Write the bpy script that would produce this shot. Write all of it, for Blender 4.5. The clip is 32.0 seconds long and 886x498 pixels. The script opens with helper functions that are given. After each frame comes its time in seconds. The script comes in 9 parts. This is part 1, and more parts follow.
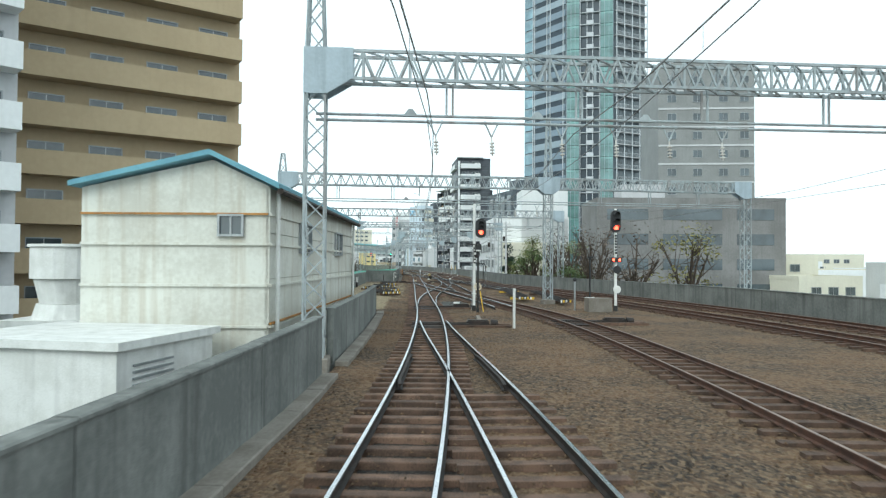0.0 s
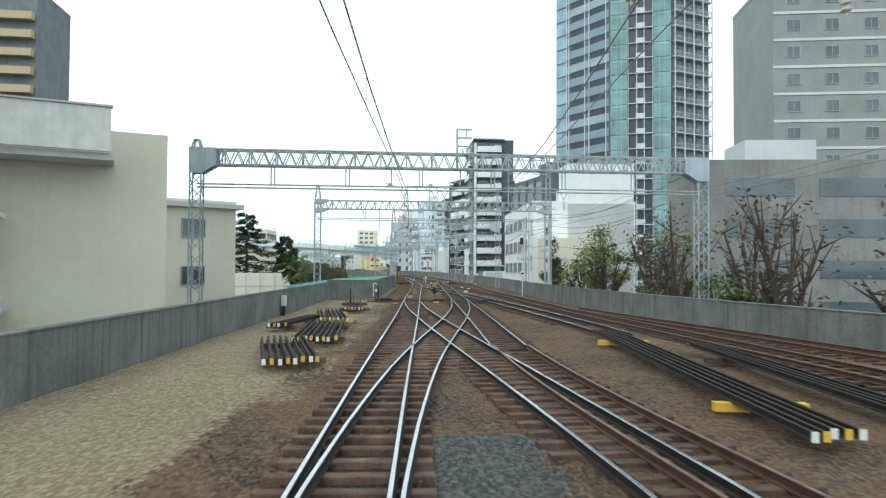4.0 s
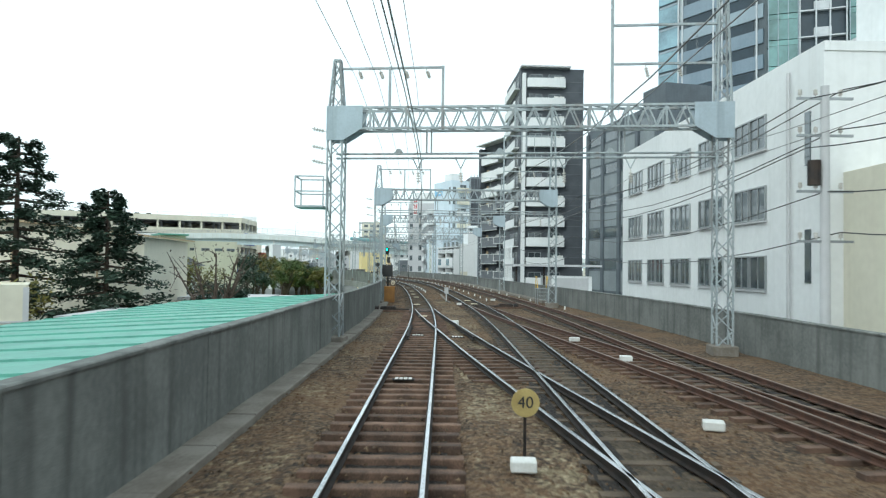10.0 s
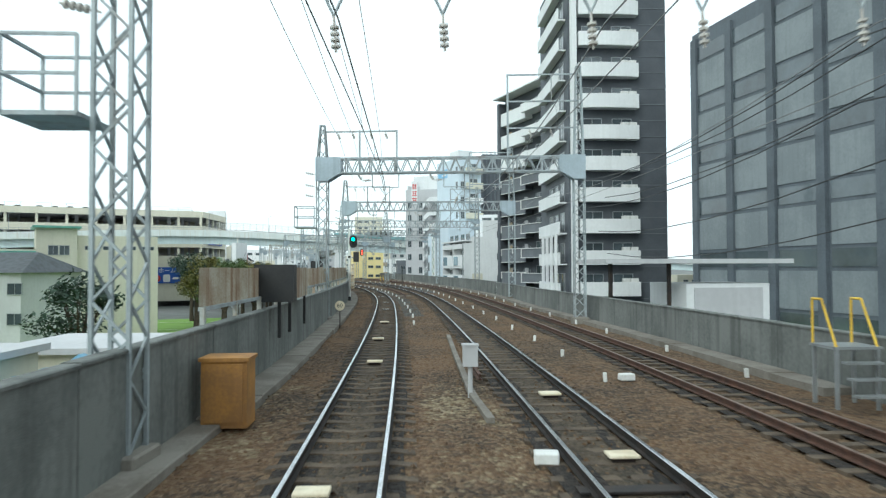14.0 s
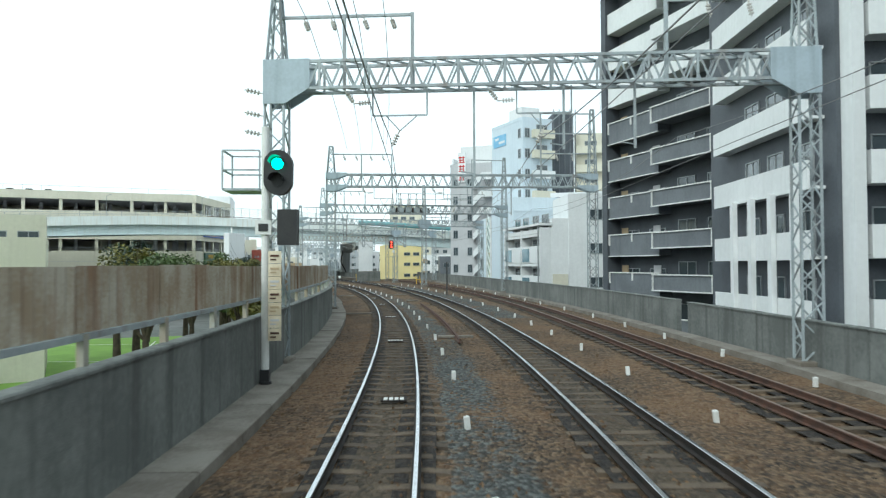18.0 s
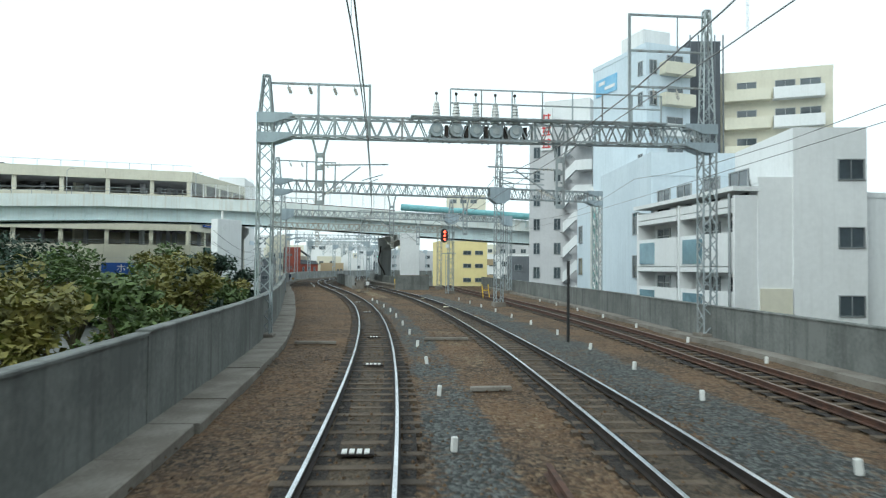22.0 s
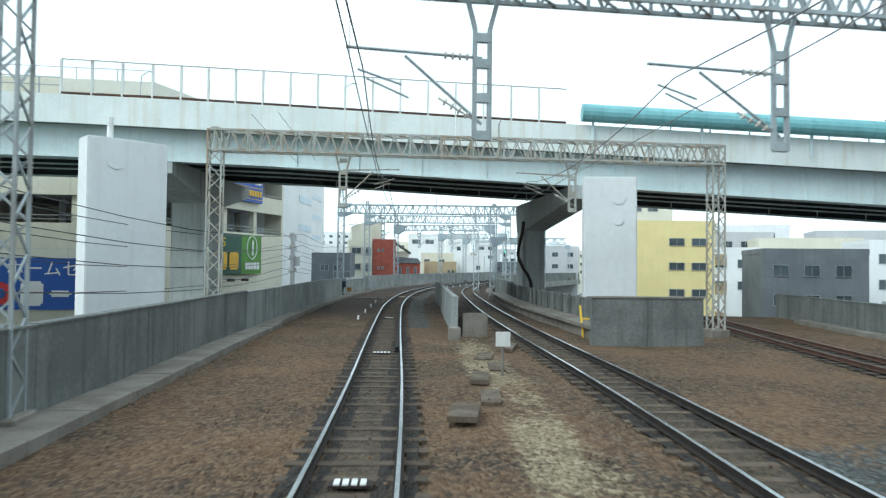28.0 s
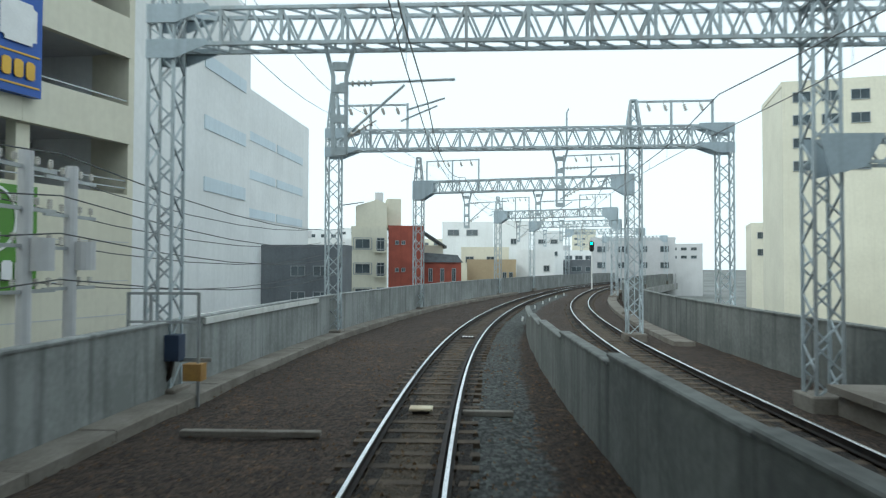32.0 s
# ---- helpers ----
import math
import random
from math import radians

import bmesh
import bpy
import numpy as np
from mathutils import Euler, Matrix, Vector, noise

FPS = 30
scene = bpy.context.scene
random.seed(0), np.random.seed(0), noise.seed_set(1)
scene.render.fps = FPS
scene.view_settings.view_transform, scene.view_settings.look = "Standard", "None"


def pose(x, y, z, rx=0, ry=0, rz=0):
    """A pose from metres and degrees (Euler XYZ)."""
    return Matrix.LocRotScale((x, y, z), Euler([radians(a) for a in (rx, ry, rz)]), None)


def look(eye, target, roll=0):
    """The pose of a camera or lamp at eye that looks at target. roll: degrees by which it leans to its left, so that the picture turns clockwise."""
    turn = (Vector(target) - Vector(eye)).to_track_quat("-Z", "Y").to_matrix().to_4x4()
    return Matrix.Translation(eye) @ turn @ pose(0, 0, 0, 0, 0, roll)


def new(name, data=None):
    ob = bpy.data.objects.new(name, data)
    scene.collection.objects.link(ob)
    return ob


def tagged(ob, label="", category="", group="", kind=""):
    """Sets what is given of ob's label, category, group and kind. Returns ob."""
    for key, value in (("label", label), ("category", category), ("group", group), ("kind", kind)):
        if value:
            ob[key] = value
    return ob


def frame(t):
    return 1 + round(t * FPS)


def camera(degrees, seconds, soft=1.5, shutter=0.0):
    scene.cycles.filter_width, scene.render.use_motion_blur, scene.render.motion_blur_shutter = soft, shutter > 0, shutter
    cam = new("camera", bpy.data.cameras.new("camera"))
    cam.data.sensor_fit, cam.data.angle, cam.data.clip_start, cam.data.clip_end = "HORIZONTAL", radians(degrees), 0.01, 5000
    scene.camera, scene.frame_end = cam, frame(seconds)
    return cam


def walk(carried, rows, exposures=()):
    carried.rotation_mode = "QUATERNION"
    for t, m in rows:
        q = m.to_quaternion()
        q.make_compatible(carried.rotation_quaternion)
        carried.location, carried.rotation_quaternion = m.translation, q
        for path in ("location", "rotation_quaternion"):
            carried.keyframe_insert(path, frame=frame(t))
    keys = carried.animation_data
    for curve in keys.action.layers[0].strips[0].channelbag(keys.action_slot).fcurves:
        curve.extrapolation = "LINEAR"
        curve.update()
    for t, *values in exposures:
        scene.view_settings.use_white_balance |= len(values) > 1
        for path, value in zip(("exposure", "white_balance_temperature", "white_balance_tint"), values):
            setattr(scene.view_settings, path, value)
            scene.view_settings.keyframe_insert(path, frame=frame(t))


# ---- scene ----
# seconds, place, pitch, lean, heading of the camera
PATH = [
    (0, 0.733, 0.000, 1.144, 0.347, -0.149), (0.5, 0.800, 3.961, 1.234, 0.561, -0.523), (1, 0.883, 8.064, 1.302, 0.760, -0.839), (1.5, 0.990, 12.322, 1.360, 0.419, -1.145),
    (2, 1.114, 16.752, 1.377, 0.216, -1.403), (2.5, 1.225, 21.370, 1.506, 0.222, -1.444), (3, 1.259, 26.183, 1.543, 0.222, -1.015), (3.5, 1.166, 31.161, 1.517, 0.388, -0.098),
    (4, 0.957, 36.240, 1.502, 0.349, 0.987), (4.5, 0.687, 41.360, 1.504, 0.315, 1.874), (5, 0.411, 46.477, 1.526, 0.259, 2.364), (5.5, 0.166, 51.565, 1.581, 0.141, 2.469),
    (6, -0.054, 56.606, 1.491, 0.655, 2.412), (6.5, -0.275, 61.593, 1.486, 0.361, 2.403), (7, -0.499, 66.542, 1.465, 0.224, 2.423), (7.5, -0.718, 71.491, 1.402, -0.086, 2.405),
    (8, -0.941, 76.467, 1.520, 0.141, 2.411), (8.5, -1.178, 81.455, 1.445, 0.345, 2.492), (9, -1.420, 86.422, 1.546, 0.451, 2.558), (9.5, -1.650, 91.339, 1.456, 0.529, 2.541),
    (10, -1.867, 96.199, 1.495, 0.737, 2.476), (10.5, -2.074, 101.007, 1.501, 0.867, 2.404), (11, -2.277, 105.781, 1.503, 0.599, 2.354), (11.5, -2.487, 110.543, 1.506, 0.479, 2.365),
    (12, -2.707, 115.295, 1.552, 0.450, 2.432), (12.5, -2.926, 120.034, 1.668, 0.481, 2.456), (13, -3.127, 124.756, 1.691, 0.426, 2.379), (13.5, -3.340, 129.461, 1.716, 0.096, 2.419),
    (14, -3.644, 134.160, 1.551, -0.192, 2.950), (14.5, -4.087, 138.865, 1.468, -0.066, 3.983), (15, -4.640, 143.578, 1.461, 0.156, 5.124), (15.5, -5.239, 148.292, 1.448, 0.240, 5.996),
    (16, -5.833, 153.001, 1.423, 0.248, 6.450), (16.5, -6.395, 157.690, 1.373, 0.187, 6.546), (17, -6.931, 162.343, 1.384, 0.143, 6.492), (17.5, -7.464, 166.939, 1.446, -0.090, 6.483),
    (18, -8.004, 171.463, 1.358, -0.241, 6.560), (18.5, -8.555, 175.914, 1.518, 0.246, 6.715), (19, -9.137, 180.308, 1.492, 0.452, 7.015), (19.5, -9.785, 184.679, 1.408, 0.453, 7.559),
    (20, -10.510, 189.043, 1.424, 0.881, 8.300), (20.5, -11.304, 193.402, 1.381, 0.738, 9.095), (21, -12.162, 197.768, 1.389, 0.563, 9.901), (21.5, -13.096, 202.167, 1.494, 0.498, 10.736),
    (22, -14.108, 206.615, 1.518, 0.446, 11.575), (22.5, -15.190, 211.103, 1.577, 0.464, 12.381), (23, -16.336, 215.591, 1.610, 0.524, 13.169), (23.5, -17.539, 220.037, 1.574, 0.531, 13.970),
    (24, -18.798, 224.424, 1.586, 0.337, 14.801), (24.5, -20.114, 228.749, 1.592, 0.081, 15.653), (25, -21.487, 233.015, 1.507, 0.206, 16.533), (25.5, -22.926, 237.233, 1.534, 0.322, 17.453),
    (26, -24.433, 241.434, 1.491, 0.359, 18.368), (26.5, -26.015, 245.654, 1.461, 0.406, 19.242), (27, -27.684, 249.935, 1.427, 0.500, 20.076), (27.5, -29.458, 254.312, 1.368, 0.708, 20.896),
    (28, -31.354, 258.806, 1.449, 0.686, 21.740), (28.5, -33.380, 263.416, 1.355, 0.389, 22.600), (29, -35.523, 268.126, 1.310, 0.311, 23.423), (29.5, -37.763, 272.927, 1.421, 0.164, 24.117),
    (30, -40.068, 277.818, 1.422, 0.015, 24.587), (30.5, -42.419, 282.796, 1.458, -0.026, 24.854), (31, -44.814, 287.864, 1.405, -0.103, 24.997), (31.5, -47.246, 293.057, 1.411, 0.180, 24.961),
    (32, -49.678, 298.423, 1.458, 0.166, 24.560),
]
FOV = 66.3
cam = camera(FOV, 32.0, soft=1.25, shutter=0.22)


def aim(x, y, pitch, lean, heading):
    eye = Vector((x, y, 2.64))
    p, h = radians(pitch), radians(heading)
    way = Vector((-math.sin(h) * math.cos(p), math.cos(h) * math.cos(p), math.sin(p)))
    return look(eye, eye + way, lean)


walk(cam, [(t, aim(x, y, p, r, h)) for t, x, y, p, r, h in PATH],
     exposures=[(0, -0.02, 5880, -3), (17, -0.02, 5880, -3), (20, -0.07, 5880, -3), (25, -0.13, 5880, -3), (27.5, 0.05, 5650, -3), (29.7, 0.29, 5650, -3), (30.7, -0.15, 5800, -3), (32, -0.17, 5800, -3)])

# ---- light: bright overcast day ----
world = bpy.data.worlds.new("overcast_sky")
scene.world = world
world.use_nodes = True
wn, wl = world.node_tree.nodes, world.node_tree.links
sky = wn.new("ShaderNodeTexSky")
sky.sky_type, sky.sun_disc = "NISHITA", False
sky.sun_elevation, sky.sun_rotation = radians(36), radians(-152)
sky.air_density, sky.dust_density = 1.0, 3.0
cloud = wn.new("ShaderNodeMix")
cloud.data_type = "RGBA"
cloud.inputs[0].default_value = 0.86
wl.new(sky.outputs[0], cloud.inputs[6])
cloud.inputs[7].default_value = (9.3, 9.5, 9.6, 1)
wl.new(cloud.outputs[2], wn["Background"].inputs[0])
wn["Background"].inputs[1].default_value = 0.15
sun = bpy.data.lights.new("sun", "SUN")
sun.energy, sun.angle, sun.color = 1.3, radians(30), (1.0, 0.97, 0.92)
sun_ob = new("sun", sun)
sun_ob.matrix_world = look((-62, -96, 94), (0, 20, 0))


# ---- materials ----
def mat(name, a, b=None, scale=1.5, rough=0.8, metal=0.0, bump=0.0, bscale=40.0, streak=0.0, rand=0.0, fine=0.25, spots=None):
    """Two tones at a large and a small scale, fine relief, streaks running down, and a tone for each piece."""
    m = bpy.data.materials.new(name)
    m.use_nodes = True
    n, l = m.node_tree.nodes, m.node_tree.links
    p = n["Principled BSDF"]
    p.inputs["Roughness"].default_value, p.inputs["Metallic"].default_value = rough, metal
    geo = n.new("ShaderNodeNewGeometry")
    big, small = n.new("ShaderNodeTexNoise"), n.new("ShaderNodeTexNoise")
    big.inputs["Scale"].default_value, big.inputs["Detail"].default_value = scale, 5
    small.inputs["Scale"].default_value, small.inputs["Detail"].default_value = scale * 14, 3
    l.new(geo.outputs["Position"], big.inputs["Vector"])
    l.new(geo.outputs["Position"], small.inputs["Vector"])
    add = n.new("ShaderNodeMath")
    add.operation = "MULTIPLY_ADD"
    l.new(small.outputs["Fac"], add.inputs[0])
    add.inputs[1].default_value = fine * 2
    l.new(big.outputs["Fac"], add.inputs[2])
    ramp = n.new("ShaderNodeMapRange")
    ramp.inputs["From Min"].default_value, ramp.inputs["From Max"].default_value = 0.36 + fine, 0.64 + fine
    l.new(add.outputs[0], ramp.inputs["Value"])
    mix = n.new("ShaderNodeMix")
    mix.data_type = "RGBA"
    b = b or tuple(x * 0.8 for x in a)
    mix.inputs[6].default_value, mix.inputs[7].default_value = (*a, 1), (*b, 1)
    l.new(ramp.outputs[0], mix.inputs[0])
    out = mix.outputs[2]
    if streak:
        sc = n.new("ShaderNodeVectorMath")
        sc.operation = "MULTIPLY"
        sc.inputs[1].default_value = (2.2, 2.2, 0.12)
        l.new(geo.outputs["Position"], sc.inputs[0])
        st = n.new("ShaderNodeTexNoise")
        st.inputs["Scale"].default_value, st.inputs["Detail"].default_value = 1.6, 6
        l.new(sc.outputs[0], st.inputs["Vector"])
        r2 = n.new("ShaderNodeMapRange")
        r2.inputs["From Min"].default_value, r2.inputs["From Max"].default_value = 0.5, 0.72
        r2.inputs["To Max"].default_value = streak
        l.new(st.outputs["Fac"], r2.inputs["Value"])
        m2 = n.new("ShaderNodeMix")
        m2.data_type = "RGBA"
        s = spots or tuple(x * 0.35 for x in a)
        l.new(out, m2.inputs[6])
        m2.inputs[7].default_value = (*s, 1)
        l.new(r2.outputs[0], m2.inputs[0])
        out = m2.outputs[2]
    if rand:
        oi = n.new("ShaderNodeObjectInfo")
        r3 = n.new("ShaderNodeMapRange")
        r3.inputs["To Min"].default_value, r3.inputs["To Max"].default_value = 1 - rand, 1 + rand
        l.new(oi.outputs["Random"], r3.inputs["Value"])
        hs = n.new("ShaderNodeHueSaturation")
        l.new(r3.outputs[0], hs.inputs["Value"])
        l.new(out, hs.inputs["Color"])
        out = hs.outputs[0]
    l.new(out, p.inputs["Base Color"])
    if bump:
        bn, bu = n.new("ShaderNodeTexNoise"), n.new("ShaderNodeBump")
        bn.inputs["Scale"].default_value, bn.inputs["Detail"].default_value = bscale, 4
        l.new(geo.outputs["Position"], bn.inputs["Vector"])
        bu.inputs["Strength"].default_value, bu.inputs["Distance"].default_value = bump, 0.02
        l.new(bn.outputs["Fac"], bu.inputs["Height"])
        l.new(bu.outputs[0], p.inputs["Normal"])
    return m


def ballast_mat(name, a, b, c, mixed=False):
    """Crushed stone: a tone for each stone, rust dust drifting over it, stones standing proud."""
    m = mat(name, a, b, scale=0.35, rough=0.95, fine=0.35)
    n, l = m.node_tree.nodes, m.node_tree.links
    p = n["Principled BSDF"]
    geo = next(x for x in n if x.type == "NEW_GEOMETRY")
    base = p.inputs["Base Color"].links[0].from_socket
    v = n.new("ShaderNodeTexVoronoi")
    v.inputs["Scale"].default_value = 17
    l.new(geo.outputs["Position"], v.inputs["Vector"])
    bw = n.new("ShaderNodeRGBToBW")
    l.new(v.outputs["Color"], bw.inputs[0])
    rg = n.new("ShaderNodeMapRange")
    rg.inputs["From Min"].default_value, rg.inputs["From Max"].default_value = 0.35, 0.85
    rg.inputs["To Min"].default_value, rg.inputs["To Max"].default_value = 0.0, 1.0
    l.new(bw.outputs[0], rg.inputs["Value"])
    mx = n.new("ShaderNodeMix")
    mx.data_type, mx.blend_type = "RGBA", "MIX"
    pale = n.new("ShaderNodeMath")
    pale.operation = "MULTIPLY"
    pale.inputs[1].default_value = 0.8
    l.new(rg.outputs[0], pale.inputs[0])
    l.new(pale.outputs[0], mx.inputs[0])
    l.new(base, mx.inputs[6])
    mx.inputs[7].default_value = (*c, 1)
    out = mx.outputs[2]
    if mixed:
        # fresh grey stone and dry yellow tufts laid down in patches with ragged edges
        nz = n.new("ShaderNodeTexNoise")
        nz.inputs["Scale"].default_value, nz.inputs["Detail"].default_value = 7.0, 5
        l.new(geo.outputs["Position"], nz.inputs["Vector"])
        for attr, edge, c0, c1 in (("brake_dust", 0.45, (0.023, 0.0155, 0.0115), (0.086, 0.058, 0.040)), ("fresh_stone", 0.5, (0.034, 0.036, 0.034), (0.138, 0.146, 0.139)), ("dry_grass", 0.7, (0.20, 0.158, 0.092), (0.39, 0.32, 0.21))):
            at_ = n.new("ShaderNodeAttribute")
            at_.attribute_name = attr
            ad = n.new("ShaderNodeMath")
            ad.operation = "MULTIPLY_ADD"
            ad.inputs[1].default_value = 1.6
            l.new(nz.outputs["Fac"], ad.inputs[0])
            l.new(at_.outputs["Fac"], ad.inputs[2])
            st = n.new("ShaderNodeMapRange")
            st.inputs["From Min"].default_value, st.inputs["From Max"].default_value = edge + 0.7, edge + 1.0
            l.new(ad.outputs[0], st.inputs["Value"])
            tone = n.new("ShaderNodeMix")
            tone.data_type = "RGBA"
            tone.inputs[6].default_value, tone.inputs[7].default_value = (*c0, 1), (*c1, 1)
            l.new(rg.outputs[0], tone.inputs[0])
            m3 = n.new("ShaderNodeMix")
            m3.data_type = "RGBA"
            l.new(st.outputs[0], m3.inputs[0])
            l.new(out, m3.inputs[6])
            l.new(tone.outputs[2], m3.inputs[7])
            out = m3.outputs[2]
    l.new(out, p.inputs["Base Color"])
    bu = n.new("ShaderNodeBump")
    bu.inputs["Strength"].default_value, bu.inputs["Distance"].default_value, bu.invert = 1.0, 0.05, True
    l.new(v.outputs["Distance"], bu.inputs["Height"])
    l.new(bu.outputs[0], p.inputs["Normal"])
    return m


def glass_mat(name, tint, rough=0.06):
    m = mat(name, tint, tuple(x * 0.5 for x in tint), scale=0.25, rough=rough, fine=0.1)
    m.node_tree.nodes["Principled BSDF"].inputs["IOR"].default_value = 1.6
    m.node_tree.nodes["Principled BSDF"].inputs["Coat Weight"].default_value = 0.6
    m.node_tree.nodes["Principled BSDF"].inputs["Coat Roughness"].default_value = 0.03
    return m


def lamp_mat(name, colour, power):
    m = bpy.data.materials.new(name)
    m.use_nodes = True
    p = m.node_tree.nodes["Principled BSDF"]
    p.inputs["Base Color"].default_value = (*colour, 1)
    p.inputs["Emission Color"].default_value, p.inputs["Emission Strength"].default_value = (*colour, 1), power
    return m


GANTRY_PALE = mat("bluish_pale_painted_steel", (0.47, 0.53, 0.56), (0.37, 0.42, 0.45), 1.0, 0.55, metal=0.15, streak=0.5, spots=(0.16, 0.10, 0.06))
SLAB_DIRTY = mat("dirt_stained_slab", (0.165, 0.135, 0.10), (0.085, 0.062, 0.042), 2.2, 0.95, bump=0.5, bscale=25, rand=0.1, spots=(0.06, 0.04, 0.025))
CONCRETE = mat("wall_concrete", (0.204, 0.212, 0.200), (0.128, 0.136, 0.128), 0.7, 0.9, bump=0.25, streak=0.75, rand=0.07)
CONCRETE_PALE = mat("pale_wall_concrete", (0.32, 0.335, 0.33), (0.22, 0.232, 0.226), 0.7, 0.9, bump=0.25, streak=0.7, rand=0.07)
PIER = mat("pale_pier_concrete", (0.50, 0.52, 0.51), (0.40, 0.415, 0.405), 0.5, 0.85, bump=0.15, streak=0.5)
KERB = mat("kerb_concrete", (0.240, 0.220, 0.192), (0.160, 0.140, 0.116), 1.2, 0.92, bump=0.3, rand=0.06)
DECK = mat("deck_concrete", (0.32, 0.32, 0.31), (0.22, 0.22, 0.21), 0.4, 0.9, streak=0.4)
BALLAST = ballast_mat("rusty_ballast", (0.124, 0.068, 0.032), (0.030, 0.020, 0.013), (0.215, 0.146, 0.085), True)
# oil tone, darkened further to paint the deep shade between sleepers
BALLAST_OIL_SHADE = ballast_mat("oily_shaded_ballast", (0.021, 0.017, 0.014), (0.013, 0.011, 0.010), (0.052, 0.040, 0.032))
BALLAST_DUST = ballast_mat("dusty_ballast", (0.060, 0.044, 0.028), (0.032, 0.025, 0.017), (0.122, 0.092, 0.060))
SLEEPER = mat("weathered_sleeper", (0.170, 0.104, 0.072), (0.072, 0.046, 0.033), 3.0, 0.9, bump=0.5, rand=0.28)
SLEEPER_C = mat("dusty_concrete_sleeper", (0.126, 0.094, 0.064), (0.060, 0.045, 0.032), 2.0, 0.9, bump=0.3, rand=0.15)
RUST_RED = mat("red_rusted_rail_steel", (0.105, 0.050, 0.032), (0.055, 0.030, 0.022), 5.0, 0.85, bump=0.2)
RUST = mat("rusted_rail_steel", (0.032, 0.022, 0.018), (0.014, 0.012, 0.011), 5.0, 0.8, metal=0.1, bump=0.2)
STEEL = mat("polished_rail_head", (0.74, 0.75, 0.77), (0.60, 0.61, 0.63), 0.8, 0.22, metal=1.0)
RUSTHEAD = mat("dull_rail_head", (0.256, 0.184, 0.144), (0.160, 0.112, 0.088), 3.0, 0.45, metal=0.6)
GANTRY = mat("pale_grey_painted_steel", (0.40, 0.445, 0.46), (0.30, 0.335, 0.35), 1.0, 0.55, metal=0.15, streak=0.5, spots=(0.145, 0.079, 0.040))
GANTRY_RUST = mat("rust_stained_grey_steel", (0.44, 0.46, 0.44), (0.36, 0.34, 0.29), 0.8, 0.65, metal=0.1, streak=0.7, spots=(0.34, 0.20, 0.09))
PLATE = mat("blue_grey_gusset_plate", (0.40, 0.47, 0.52), (0.34, 0.40, 0.44), 1.0, 0.5, metal=0.1, streak=0.4)
LIGHT_DRUM = mat("pale_drum_lid_paint", (0.50, 0.53, 0.54), (0.40, 0.43, 0.44), 2.0, 0.5, streak=0.4)
PORCELAIN_PALE = mat("pale_porcelain", (0.72, 0.72, 0.70), (0.60, 0.60, 0.58), 3.0, 0.25)
INSULATOR = mat("brown_white_porcelain", (0.62, 0.60, 0.56), (0.45, 0.42, 0.38), 3.0, 0.25)
WIRE = mat("tarnished_copper_wire", (0.30, 0.30, 0.30), (0.22, 0.22, 0.22), 3.0, 0.5, metal=0.6)
BLACK = mat("black_painted_metal", (0.017, 0.018, 0.020), (0.028, 0.028, 0.028), 2.0, 0.5)
DARKMETAL = mat("oily_dark_machinery", (0.028, 0.026, 0.026), (0.056, 0.040, 0.032), 3.0, 0.6, metal=0.4, bump=0.2)
WHITEPAINT = mat("white_paint", (0.78, 0.78, 0.76), (0.66, 0.66, 0.63), 2.0, 0.6, streak=0.25)
YELLOW = mat("yellow_paint", (0.75, 0.50, 0.05), (0.60, 0.38, 0.04), 2.0, 0.6, streak=0.3)
ORANGE = mat("orange_brown_paint", (0.45, 0.22, 0.05), (0.30, 0.15, 0.05), 1.5, 0.7, streak=0.4)
CREAMPLATE = mat("cream_plate", (0.75, 0.68, 0.52), (0.62, 0.52, 0.36), 2.0, 0.7, streak=0.3)
RED_ON = lamp_mat("red_signal_lamp", (1.0, 0.06, 0.03), 9.0)
GREEN_ON = lamp_mat("green_signal_lamp", (0.05, 1.0, 0.55), 7.0)
GLASS = glass_mat("dark_window_glass", (0.10, 0.125, 0.14))
GLASS_T = glass_mat("teal_curtain_glass", (0.20, 0.40, 0.38))
GLASS_B = glass_mat("blue_curtain_glass", (0.28, 0.44, 0.52))
FRAME = mat("aluminium_frame", (0.40, 0.42, 0.43), None, 2.0, 0.4, metal=0.5)
STREET = mat("street_ground", (0.20, 0.20, 0.195), (0.11, 0.12, 0.11), 0.03, 0.95, bump=0.2)


# ---- geometry helpers ----
def box(bm, c, size, m=None):
    """A box at the centre c; m: a 4x4 applied to it."""
    v = []
    for dz in (-0.5, 0.5):
        for dx, dy in ((-0.5, -0.5), (0.5, -0.5), (0.5, 0.5), (-0.5, 0.5)):
            p = Vector((c[0] + dx * size[0], c[1] + dy * size[1], c[2] + dz * size[2]))
            v.append(bm.verts.new(m @ p if m else p))
    for q in ((3, 2, 1, 0), (4, 5, 6, 7), (0, 1, 5, 4), (1, 2, 6, 5), (2, 3, 7, 6), (3, 0, 4, 7)):
        bm.faces.new([v[i] for i in q])
    return v


